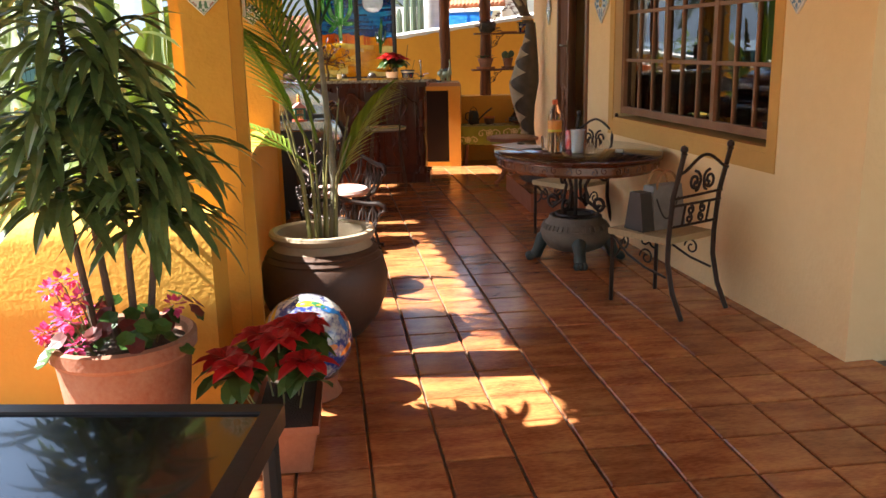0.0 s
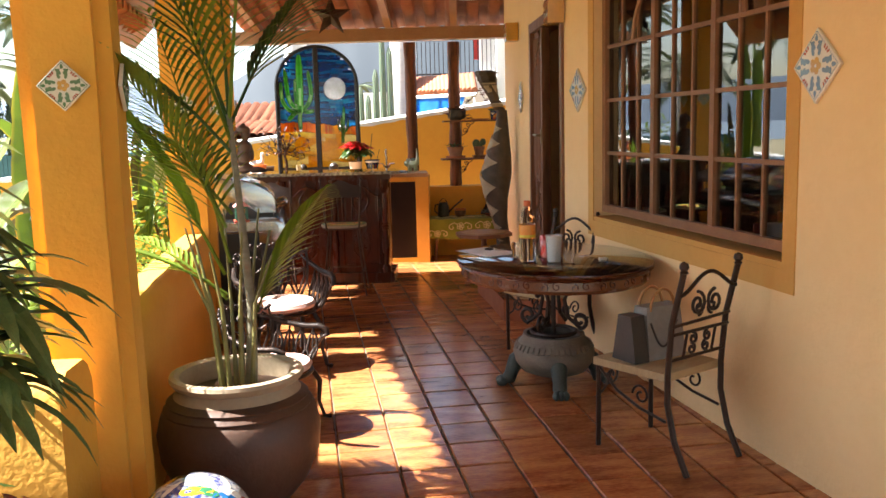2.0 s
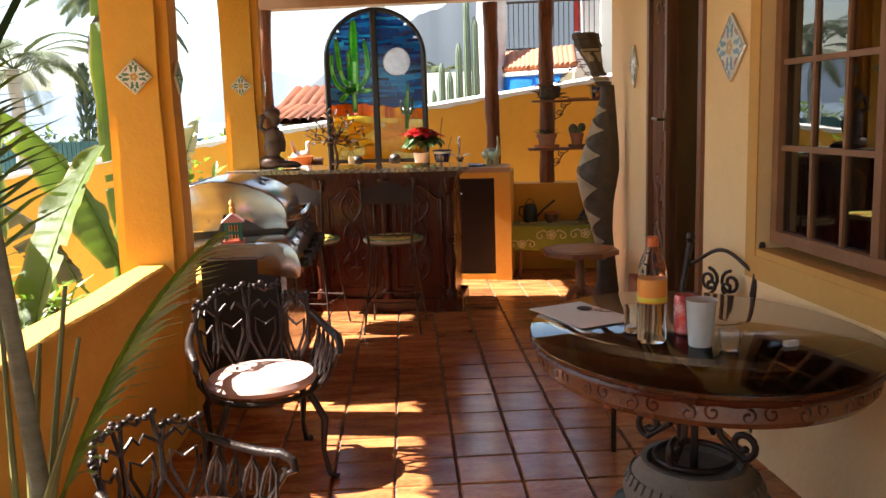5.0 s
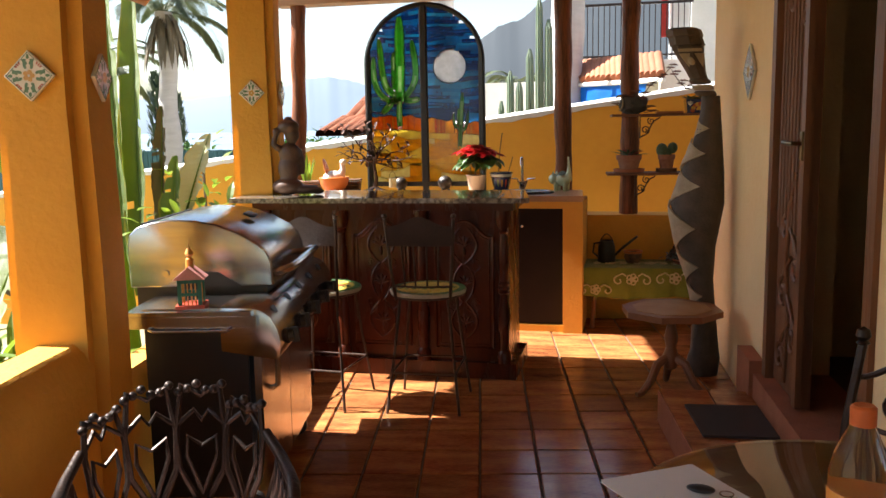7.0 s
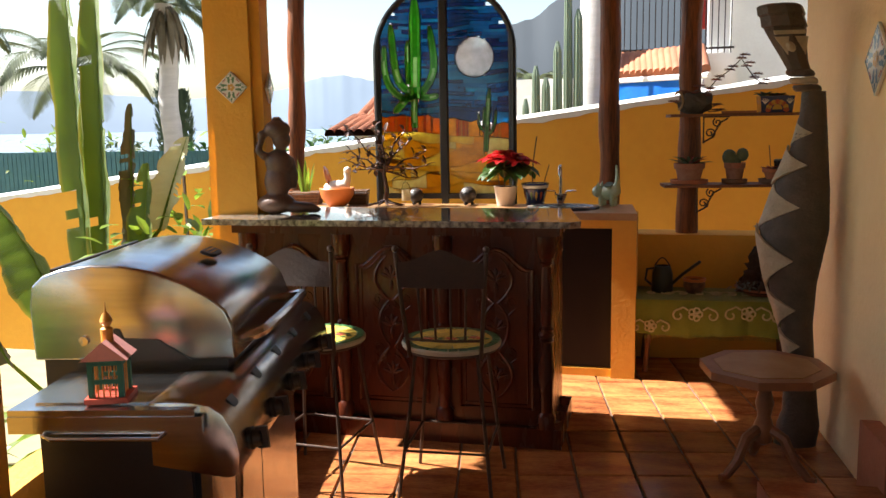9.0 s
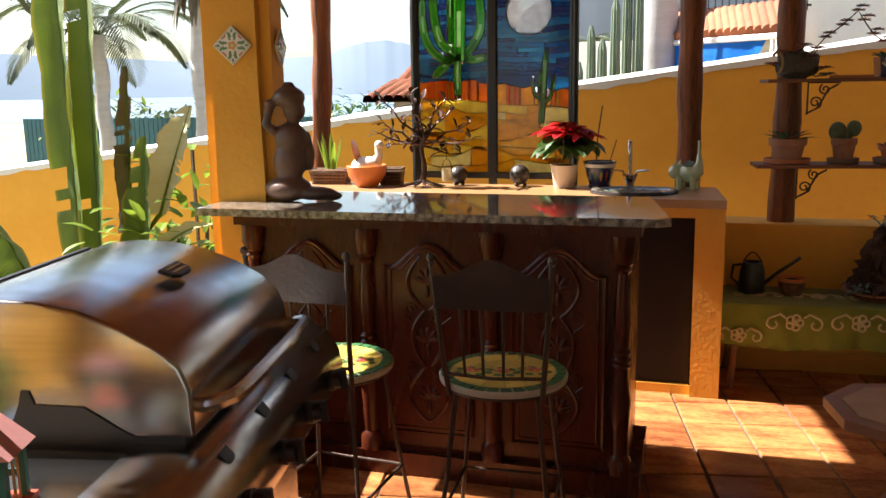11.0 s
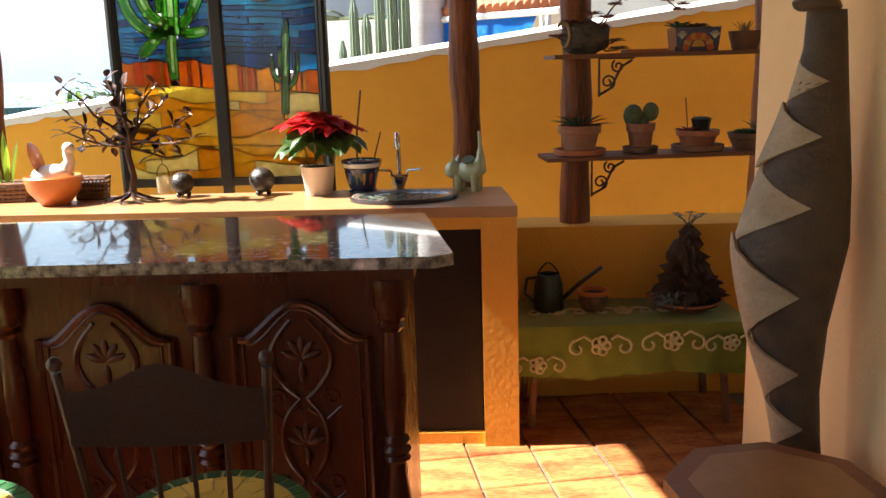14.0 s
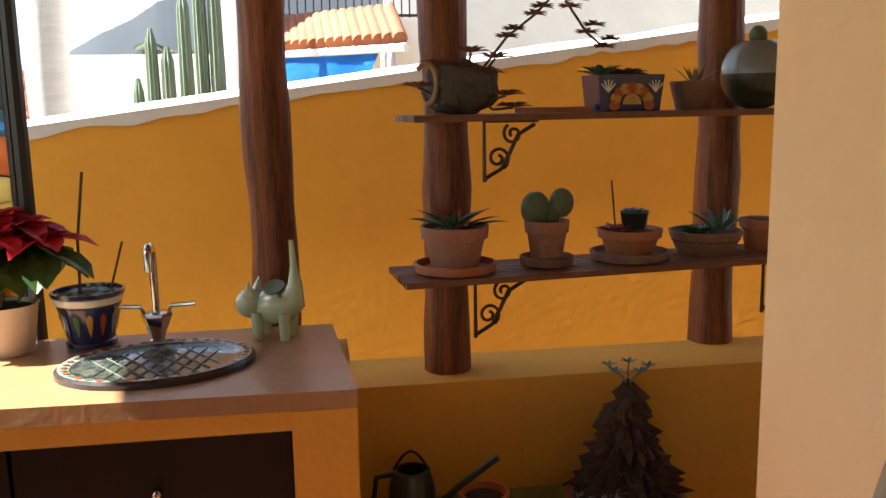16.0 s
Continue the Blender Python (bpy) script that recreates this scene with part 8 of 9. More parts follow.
def carved_ball(x, y, r):
    th = thing("pierced_ball", "black pierced coconut-shell ball on three feet", "ornament", "pierced balls on the counter", m=at(x, y, 1.03))
    bm = bmesh.new()
    ball(bm, (0, 0, r + 0.012), r, 24, 16)
    part("shell", bm, mat("coconut_black", (0.025, 0.02, 0.018), 0.4, (0.05, 0.038, 0.03), 30.0, 0.5, 60.0), th, smooth=True)
    # flat black patches on a closed shell; the shade of piercings is only colour
    bm = bmesh.new()
    for k in range(40):
        z = 1 - 2 * (k + 0.5) / 40
        a = k * 2.4
        n = Vector((math.cos(a) * math.sqrt(1 - z * z), math.sin(a) * math.sqrt(1 - z * z), z))
        s = n.orthogonal().normalized() * r * 0.11
        u = n.cross(s)
        c = Vector((0, 0, r + 0.012)) + n * r * 1.005
        bm.faces.new([bm.verts.new(c + s * math.cos(t) + u * math.sin(t)) for t in (1.047 * j for j in range(6))])
    part("holes", bm, BLACK, th)
    for k in range(3):
        bm = bmesh.new()
        ball(bm, (r * 0.5 * math.cos(k * 2.1), r * 0.5 * math.sin(k * 2.1), 0.012), 0.012, 8, 6)
        part("foot", bm, BLACK, th)


carved_ball(-0.40, 11.04, 0.052)
carved_ball(-0.03, 11.04, 0.058)

# poinsettia in a pale pot, painted pot, tap, basin, cat
pp = thing("white_flower_pot", "pale glazed flower pot on the counter", "plant pot", m=at(0.235, 11.02, 1.03))
pot_body(pp, [(0.058, 0), (0.06, 0.004), (0.078, 0.125), (0.082, 0.13), (0.076, 0.13), (0.072, 0.11)], mat("pale_pot", (0.62, 0.53, 0.43), 0.5, (0.55, 0.45, 0.36), 6.0))
soil(pp, 0.072, 0.118)
pn = thing("potted_poinsettia", "red poinsettia in the pale pot", "poinsettia", m=at(0.235, 11.02, 1.145))
poinsettia(pn, [(-0.06, -0.02, 0.20), (0.05, 0.01, 0.21), (0.0, -0.05, 0.19), (0.11, -0.02, 0.18), (-0.02, 0.04, 0.23)], 4, 0.125)
tp = thing("painted_flower_pot", "talavera pot painted in blue and red", "plant pot", m=at(0.43, 11.06, 1.03))
pot_body(tp, [(0.055, 0), (0.065, 0.004), (0.065, 0.015), (0.06, 0.018), (0.082, 0.115)], TAL_K)
pot_body(tp, [(0.082, 0.115), (0.086, 0.118), (0.090, 0.135), (0.086, 0.138)], TAL_W, "white band", "white_band")
pot_body(tp, [(0.088, 0.136), (0.094, 0.14), (0.094, 0.15), (0.086, 0.15), (0.082, 0.12)], TAL_K, "dark blue rim", "rim")
soil(tp, 0.082, 0.13)
for k in range(14):
    a = 2 * math.pi * k / 14
    bm = bmesh.new()
    vs = []
    for t in (0.785 * j for j in range(8)):
        zz = 0.065 + 0.032 * math.sin(t)
        rr = 0.0615 + (zz - 0.018) / 0.097 * 0.022 + 0.0006
        aa = a + 0.16 * math.cos(t) * (0.6 + 0.4 * math.sin(3 * t))
        vs.append(bm.verts.new((rr * math.cos(aa), rr * math.sin(aa), zz)))
    bm.faces.new(vs)
    part("painted_petal", bm, (TAL_R, TAL_B, TAL_G, TAL_Y)[k % 4], tp)
part("cane", bars([(-0.02, 0, 0.13), (-0.015, 0, 0.28), (0.01, 0, 0.46)], r=0.004), BARK, tp, "dry cane")
part("cane", bars([(0.05, 0.02, 0.13), (0.09, 0.03, 0.27)], r=0.003), BARK, tp, "dry cane")
for k in range(9):
    bm = bmesh.new()
    a = k * 0.9
    blade(bm, (0.02 * math.cos(a), 0.02 * math.sin(a), 0.14), (math.cos(a), math.sin(a), 0.5), 0.07, 0.018, 1.0, 4, 0.2, True)
    part("leaf", bm, LEAF, tp)
CHROME = mat("chrome", (0.62, 0.60, 0.57), 0.12, (0.5, 0.48, 0.45), metal=1.0)
tap = thing("basin_tap", "chrome bar tap with two lever handles", "tap", m=at(0.60, 11.06, 1.03))
bm = bmesh.new()
lathe(bm, [(0.022, 0), (0.018, 0.004), (0.022, 0.02), (0.042, 0.07), (0.040, 0.078), (0.014, 0.08), (0.0, 0.08)], 6)
part("tap_body", bm, CHROME, tap, bevel=0.002)
part("spout", bars([(0, 0, 0.078), (0, 0, 0.22), (0, -0.004, 0.245), (0, -0.022, 0.262), (0, -0.045, 0.262), (0, -0.06, 0.245), (0, -0.062, 0.20)], r=0.011, seg=12), CHROME, tap, smooth=True)
for s in (-1, 1):
    part("lever", bars([(s * 0.03, 0, 0.072), (s * 0.04, 0, 0.095), (s * 0.105, -0.01, 0.10)], r=0.006), CHROME, tap, smooth=True)
basin = thing("painted_basin", "oval painted ceramic basin set in the counter", "basin", m=Matrix.Translation((0.64, 10.82, 1.03)) @ rot(10))


def oval_ring(bm, prof, kx=1.0, ky=0.78, seg=48):
    vs = lathe(bm, prof, seg, cap=False)
    for v in vs:
        v.co.x *= kx
        v.co.y *= ky


bm = bmesh.new()
oval_ring(bm, [(0.235, 0.0), (0.235, 0.012), (0.225, 0.018), (0.20, 0.014)])
part("rim", bm, mat("black_glaze", (0.02, 0.018, 0.02), 0.2, (0.05, 0.04, 0.04), 30.0), basin, "dark glazed rim", smooth=True)
bm = bmesh.new()
oval_ring(bm, [(0.226, 0.0185), (0.202, 0.0155), (0.196, 0.010)])
part("white_ring", bm, mat("dull_white_glaze", (0.42, 0.40, 0.34), 0.25, (0.30, 0.28, 0.24), 30.0), basin, smooth=True)
bm = bmesh.new()
oval_ring(bm, [(0.199, 0.013), (0.19, 0.008), (0.15, 0.0045), (0.0, 0.004)])
part("bowl", bm, mat("basin_pattern", (0.025, 0.032, 0.035), 0.2, (0.11, 0.13, 0.10), 60.0, coat=0.6, spread=0.2), basin, smooth=True)
for k in range(40):
    a = 2 * math.pi * k / 40
    bm = bmesh.new()
    vs = [bm.verts.new(((0.213 + 0.009 * math.cos(t)) * math.cos(a + 0.05 * math.sin(t)), (0.213 + 0.009 * math.cos(t)) * math.sin(a + 0.05 * math.sin(t)) * 0.78, 0.0192)) for t in (1.047 * j for j in range(6))]
    bm.faces.new(vs)
    part("painted_leaf", bm, (TAL_R, TAL_G)[k % 2], basin)
bm = bmesh.new()
for k in range(7):
    for s in (-1, 1):
        x = -0.12 + 0.04 * k
        tube(bm, [(x - 0.05 * s, -0.11, 0.006), (x + 0.05 * s, 0.11, 0.006)], 0.002, 4)
part("lattice", bm, mat("dull_lattice", (0.13, 0.15, 0.11), 0.3), basin, "painted lattice lines")

cat = thing("cat_planter", "pale green ceramic cat-shaped planter", "planter", m=at(0.91, 11.03, 1.03, -20) @ Matrix.Diagonal((1.1, 1.1, 1.25, 1)))
CATG = mat("celadon_glaze", (0.42, 0.48, 0.30), 0.15, (0.35, 0.41, 0.24), 6.0, coat=0.7)
bm = bmesh.new()
tube(bm, [(-0.03, 0, 0.065), (0.0, 0, 0.07), (0.035, 0, 0.075), (0.055, 0, 0.085), (0.062, 0, 0.12), (0.06, 0, 0.16), (0.056, 0, 0.215)], [0.03, 0.042, 0.042, 0.033, 0.018, 0.009, 0.006], 14)
part("cat_body", bm, CATG, cat, smooth=True)
bm = bmesh.new()
ball(bm, (-0.055, -0.005, 0.075), 0.038, 18, 12, 0.85, 1.0, 1.1)
for s in (-1, 1):
    tube(bm, [(-0.05, s * 0.024, 0.095), (-0.046, s * 0.032, 0.128)], [0.016, 0.001], 6)
part("head", bm, CATG, cat, smooth=True)
for x, y in ((-0.03, -0.025), (-0.03, 0.025), (0.04, -0.025), (0.04, 0.025)):
    bm = bmesh.new()
    tube(bm, [(x, y, 0.06), (x, y, 0.0)], [0.017, 0.013], 10)
    part("leg", bm, CATG, cat, smooth=True)
# no hollow here: shade inside the planter is a disc of darker celadon
bm = bmesh.new()
lathe(bm, [(0.028, 0), (0.026, 0.004), (0.0, 0.002)], 18)
bmesh.ops.transform(bm, matrix=Matrix.Translation((0.012, -0.012, 0.112)) @ Matrix.Rotation(radians(25), 4, "X"), verts=bm.verts)
part("opening", bm, mat("opening_shade", (0.10, 0.13, 0.07), 0.4), cat, "disc darkened as the planter's shaded opening")


# ---- pots on the shelves ----
def clay_pot(m, r, h, label, saucer=None, mat_=None, rim=True):
    th = thing("clay_pot", label, "plant pot", "pots on the shelves", m=m)
    mm = mat_ or LIMETERRA
    z0 = 0.0
    if saucer:
        pot_body(th, [(r * 0.95, 0), (r * 1.25, 0.004), (r * 1.32, 0.028), (r * 1.22, 0.03), (r * 1.12, 0.012), (0, 0.01)], saucer, "clay saucer", "saucer", 28)
        z0 = 0.011
    pr = [(r * 0.72, z0), (r * 0.74, z0 + 0.004), (r * 0.94, h * 0.72)]
    pot_body(th, pr + ([(r * 1.05, h * 0.74), (r * 1.08, h), (r * 0.98, h), (r * 0.92, h * 0.85)] if rim else [(r, h), (r * 0.92, h), (r * 0.88, h * 0.85)]), mm, "", "pot_body", 28)
    soil(th, r * 0.92, h * 0.88)
    return th


def rosette(name, label, m, n, L, w, mats, up=0.8, category="succulent"):
    th = thing(name, label, category, m=m)
    for i in range(n):
        bm = bmesh.new()
        a = i * 2.4
        blade(bm, (0.008 * math.cos(a), 0.008 * math.sin(a), 0), (math.cos(a), math.sin(a), up * (0.4 + 0.9 * i / n)), L * (1.1 - 0.4 * i / n), w, 0.35, 4, 0.5)
        part("leaf", bm, mats[i % len(mats)], th)
    return th


S1, S2 = 1.168, 1.618
SUCG = mat("succulent_green", (0.07, 0.13, 0.05), 0.45, (0.04, 0.08, 0.03), 8.0, rand=0.2)
SUCR = mat("succulent_red", (0.30, 0.05, 0.025), 0.45, (0.20, 0.03, 0.02), 8.0, rand=0.2)
SUCB = mat("blue_succulent", (0.16, 0.22, 0.20), 0.5, (0.10, 0.15, 0.14), 8.0)
DUST = mat("whitened_clay", (0.25, 0.15, 0.09), 0.85, (0.14, 0.055, 0.03), 9.0, 0.3, 60.0)
clay_pot(at(1.43, 11.13, S1), 0.092, 0.135, "terracotta pot with spiky plant on a saucer", TERRA)
rosette("spiky_plant", "spiky red-edged succulent in the terracotta pot", at(1.43, 11.13, S1 + 0.12), 16, 0.14, 0.012, (SUCG, SUCG, SUCR), 0.9)
clay_pot(at(1.715, 11.17, S1), 0.062, 0.135, "tall lime-stained clay pot with cactus", DUST)
pad = thing("prickly_pear", "small round-padded cactus in the clay pot", "cactus", m=at(1.715, 11.17, S1 + 0.12))
CPAD = mat("pad_green", (0.10, 0.13, 0.06), 0.6, (0.06, 0.09, 0.04), 30.0, 0.5, 90.0)
for c, r, k in (((-0.035, 0, 0.05), 0.045, 0.7), ((0.045, 0, 0.065), 0.038, 0.6), ((0.015, 0, 0.035), 0.028, 0.6)):
    bm = bmesh.new()
    ball(bm, c, r, 16, 12, 1.15, 1.0, k)
    part("pad", bm, CPAD, pad, smooth=True)
clay_pot(at(1.985, 11.20, S1), 0.092, 0.095, "shallow clay pot on a whitened saucer", DUST, TERRA)
rosette("red_succulent", "red-leaved succulent at the pot's edge", at(1.93, 11.18, S1 + 0.085), 9, 0.06, 0.011, (SUCR,), 0.9)
blk = thing("black_nursery_pot", "small black plastic pot set in clay pot", "plant pot", m=at(2.0, 11.20, S1 + 0.084))
pot_body(blk, [(0.036, 0), (0.045, 0.055), (0.048, 0.06), (0.042, 0.06)], BLACK, "", "pot_body", 6)
rosette("blue_succulent", "blue-grey rosette in the black pot", at(2.0, 11.20, S1 + 0.135), 12, 0.045, 0.011, (SUCB,), 0.9)
part("stick", bars([(-0.06, 0, 0.0), (-0.075, 0, 0.16)], r=0.003), BARK, blk)
clay_pot(at(2.25, 11.24, S1), 0.115, 0.075, "wide shallow clay bowl with succulents", None, DUST, rim=False)
rosette("jade_succulent", "bushy green succulent in the wide bowl", at(2.21, 11.21, S1 + 0.06), 26, 0.06, 0.014, (SUCG,), 1.2)
rosette("pale_succulent", "pale upright succulent in the wide bowl", at(2.30, 11.25, S1 + 0.06), 10, 0.11, 0.010, (SUCB, SUCG), 2.0)
clay_pot(at(2.45, 11.27, S1), 0.06, 0.10, "plain terracotta pot at the shelf end", None, TERRA)
# upper shelf
rock = thing("stone_planter", "dark rough stone planter with trailing succulents", "planter", m=at(1.46, 11.15, S2))
bm = bmesh.new()
vs = ball(bm, (0, 0, 0.07), 0.10, 22, 14, 0.75, 1.1, 0.8)
for v in vs:
    v.co += v.co.normalized() * 0.03 * noise.noise(v.co * 22)
    v.co.z = max(0.0, v.co.z)
part("stone_body", bm, mat("lava_stone", (0.045, 0.035, 0.03), 0.9, (0.10, 0.08, 0.06), 14.0, 0.9, 50.0), rock)
part("hoop", bars([(-0.11 + 0.03 * math.cos(t), -0.06, 0.085 + 0.055 * math.sin(t)) for t in (0.4 * k - 1.6 for k in range(11))], r=0.007), mat("tan_stem", (0.35, 0.22, 0.10), 0.7), rock)
GHOST = mat("dry_red_succulent", (0.24, 0.09, 0.055), 0.6, (0.14, 0.05, 0.035), 8.0, rand=0.3)
RG = random.Random(9)
for i, (dx, dz) in enumerate(((-0.13, 0.09), (-0.08, 0.16), (0.02, 0.20), (0.06, 0.13), (0.12, 0.06), (0.0, 0.15), (0.14, 0.02), (0.09, 0.18))):
    rosette("ghost_plant", "dry reddish rosette on the stone planter", at(1.46 + dx, 11.11, S2 + dz * 0.85), 11, 0.045, 0.009, (GHOST,), 0.7)
    part("stem", bars([(0, 0, 0.08), (dx * 0.6, -0.03, dz * 0.6), (dx, -0.04, dz * 0.85)], r=0.004, seg=5), BARK, rock)
trail = thing("trailing_succulent", "long trailing stem of reddish rosettes", "succulent", m=at(1.46, 11.12, S2 + 0.12))
pts = [(0.05, 0, 0.0), (0.12, -0.02, 0.09), (0.20, -0.02, 0.15), (0.27, -0.02, 0.22), (0.30, -0.02, 0.17), (0.35, -0.02, 0.10), (0.40, -0.02, 0.06)]
part("stem", bars(pts, r=0.004, seg=5), BARK, trail)
for p in pts[1:]:
    for s in (0, 1):
        bm = bmesh.new()
        for i in range(12):
            a = i * 2.4
            blade(bm, Vector(p) + Vector((0.02 * s, 0, 0.02 * s)), (math.cos(a), math.sin(a) * 0.6, math.sin(a * 1.3) + 0.2), 0.038, 0.008, 0.2, 3, 0.4)
        part("rosette", bm, GHOST, trail)
part_t = thing("clay_slab", "flat terracotta slab lying on the shelf", "slab", m=at(1.73, 11.16, S2, 5))
part("slab_body", B((-0.10, -0.05, 0, 0.10, 0.05, 0.016)), TERRA, part_t, bevel=0.003)
tpl = thing("painted_planter_box", "square talavera planter painted with a red flower", "planter", m=at(1.95, 11.19, S2, 6))
bm = bmesh.new()
vs = box(bm, -0.105, -0.06, 0, 0.105, 0.06, 0.105)
for v in vs:
    if v.co.z == 0:
        v.co.x *= 0.9
        v.co.y *= 0.9
part("box_body", bm, TAL_K, tpl, bevel=0.006)
for k in range(9):
    a = math.pi * k / 8
    bm = bmesh.new()
    vs = [bm.verts.new((0.05 * math.cos(a) * 1.1 + 0.018 * math.cos(t), -0.0625 + 0.0 * k, 0.018 + 0.05 * math.sin(a) + 0.016 * math.sin(t))) for t in (0.785 * j for j in range(8))]
    bm.faces.new(vs[::-1])
    p = part("painted_petal", bm, (TAL_R, TAL_Y)[k % 2], tpl)
bm = bmesh.new()
vs = [bm.verts.new((0.03 * math.cos(t), -0.0635, 0.02 + 0.032 * math.sin(t))) for t in (math.pi * j / 8 for j in range(9))]
bm.faces.new(vs[::-1])
part("flower_heart", bm, TAL_Y, tpl)
for s in (-1, 1):
    bm = bmesh.new()
    for k in range(5):
        a = math.radians(40 + 25 * k)
        tube(bm, [(s * 0.075, -0.063, 0.055), (s * 0.075 + 0.028 * math.cos(a), -0.063, 0.06 + 0.03 * math.sin(a))], 0.0022, 4)
    part("painted_sprig", bm, TAL_W, tpl, "white painted sprig")
rosette("box_succulent", "dark red succulents in the painted box", at(1.96, 11.19, S2 + 0.10), 18, 0.06, 0.012, (GHOST, SUCG), 0.8)
rosette("box_succulent", "green succulent in the painted box", at(1.88, 11.18, S2 + 0.10), 9, 0.07, 0.013, (SUCG,), 1.0)
clay_pot(at(2.19, 11.22, S2), 0.075, 0.085, "round brown clay bowl with dry stems", None, mat("brown_bowl", (0.20, 0.09, 0.045), 0.6, (0.12, 0.055, 0.03), 7.0), rim=False)
rosette("dry_plant", "dry curled stems in the brown bowl", at(2.19, 11.22, S2 + 0.07), 8, 0.08, 0.006, (mat("dry_stem", (0.28, 0.20, 0.10), 0.8),), 2.5)
globe = thing("glass_globe", "round glass terrarium half filled with soil", "terrarium", m=at(2.40, 11.24, S2))
bm = bmesh.new()
ball(bm, (0, 0, 0.11), 0.108, 28, 18)
bmesh.ops.delete(bm, geom=[f for f in bm.faces if f.calc_center_median().z > 0.20], context="FACES")
part("glass_shell", bm, mat("murky_glass", (0.30, 0.32, 0.28), 0.12, (0.20, 0.22, 0.19), 5.0, translucent=0.4, coat=0.8), globe, smooth=True)
bm = bmesh.new()
ball(bm, (0, 0, 0.105), 0.1095, 28, 18)
bmesh.ops.delete(bm, geom=[f for f in bm.faces if f.calc_center_median().z > 0.10], context="FACES")
part("soil_fill", bm, mat("mossy_soil", (0.035, 0.042, 0.018), 0.4, (0.02, 0.02, 0.012), 12.0, coat=0.6), globe, smooth=True)
bm = bmesh.new()
ball(bm, (0, 0, 0.22), 0.028, 14, 10, 1.1)
part("cactus", bm, CPAD, globe, "small ball cactus", smooth=True)

# ---- cloth-covered bench in the niche ----
bench = thing("plant_table", "low wooden table under a green cloth", "table", m=at(1.60, 10.93, 0, 2))
part("top", B((-0.47, -0.20, 0.45, 0.47, 0.20, 0.475)), JAMB, bench)
for x in (-0.42, 0.42):
    for y in (-0.16, 0.16):
        part("leg", bars([(x * 0.95, y * 0.9, 0.45), (x * 1.04, y * 1.1, 0)], r=0.018), JAMB, bench, smooth=True)
CLOTH = mat("green_cloth", (0.22, 0.26, 0.035), 0.9, (0.15, 0.19, 0.022), 9.0, 0.4, 160.0, sheen=0.2)
bm = bmesh.new()
n, rows = 48, []
prof = [(0.21, 0.478), (-0.20, 0.481), (-0.215, 0.475), (-0.222, 0.45), (-0.228, 0.37), (-0.232, 0.30), (-0.235, 0.255)]
for i in range(n + 1):
    x = -0.50 + 1.0 * i / n
    rows.append([bm.verts.new((x, y - (0.012 * math.sin(x * 26) + 0.006 * math.sin(x * 61)) * max(0, (0.47 - z)) / 0.22, z + (0.010 * math.sin(x * 9) if z < 0.27 else 0))) for y, z in prof])
for p, q in zip(rows, rows[1:]):
    for k in range(len(prof) - 1):
        bm.faces.new((p[k], p[k + 1], q[k + 1], q[k]))
bmesh.ops.recalc_face_normals(bm, faces=bm.faces)
bmesh.ops.solidify(bm, geom=bm.faces[:], thickness=0.003)
cloth = thing("tablecloth", "green cloth with pale embroidered roses and fringe", "tablecloth", m=at(1.60, 10.93, 0, 2))
part("cloth_sheet", bm, CLOTH, cloth, smooth=True)
EMB = mat("pale_embroidery", (0.62, 0.58, 0.32), 0.9, (0.48, 0.44, 0.22), 30.0, 0.4, 200.0)


def embroider(cx, z, s, flat=False):
    """A rose between two scrolls, worked on the hanging edge or on the top."""
    bm = bmesh.new()
    def put(pts):
        out = []
        for x, y, q in pts:
            out.append((x, -0.245 - 0.004 * math.sin(x * 26), q) if not flat else (x, -0.02 + (q - z) * 1.2, 0.484))
        tube(bm, out, 0.006, 4)
    for k in range(5):
        a = 2 * math.pi * k / 5
        put([(cx + s * 0.5 * math.cos(a) + s * 0.38 * math.cos(t), 0, z + s * 0.5 * math.sin(a) + s * 0.38 * math.sin(t)) for t in (0.7 * j for j in range(10))])
    put([(cx + s * 0.25 * math.cos(t), 0, z + s * 0.25 * math.sin(t)) for t in (0.7 * j for j in range(10))])
    for sd in (-1, 1):
        put(spiral((cx + sd * s * 2.1, 0, z - s * 0.2), s * 0.8, s * 0.25, 90, 90 - sd * 330, n=14))
        put([(cx + sd * s * 0.9, 0, z + s * 0.5), (cx + sd * s * 1.5, 0, z + s * 0.9), (cx + sd * s * 2.1, 0, z + s * 0.62)])
    part("embroidered_rose", bm, EMB, cloth, "pale embroidered rose")


for cx, z, s in ((-0.14, 0.395, 0.048), (0.17, 0.405, 0.048), (-0.41, 0.315, 0.042), (0.42, 0.39, 0.040)):
    embroider(cx, z, s)
for cx in (-0.30, 0.0, 0.28):
    embroider(cx, 0.4, 0.045, True)
bm = bmesh.new()
for i in range(130):
    x = -0.495 + 0.99 * i / 130
    tube(bm, [(x, -0.236 - 0.010 * math.sin(x * 26), 0.262), (x + 0.003 * math.sin(i * 7), -0.236 - 0.012 * math.sin(x * 26), 0.236)], 0.0014, 3)
part("fringe", bm, CLOTH, cloth)
can = thing("watering_can", "dark green metal watering can on the cloth", "watering can", m=at(1.27, 10.95, 0.483, -15))
CANM = mat("dark_green_metal", (0.025, 0.035, 0.028), 0.4, (0.05, 0.04, 0.025), 9.0, metal=0.4)
pot_body(can, [(0.066, 0), (0.07, 0.01), (0.064, 0.12), (0.05, 0.165), (0.042, 0.17), (0.045, 0.12)], CANM, "", "can_body", 24)
part("spout", bars([(0.05, 0, 0.04), (0.13, 0, 0.12), (0.24, 0, 0.21)], r=0.010, seg=8), CANM, can, smooth=True)
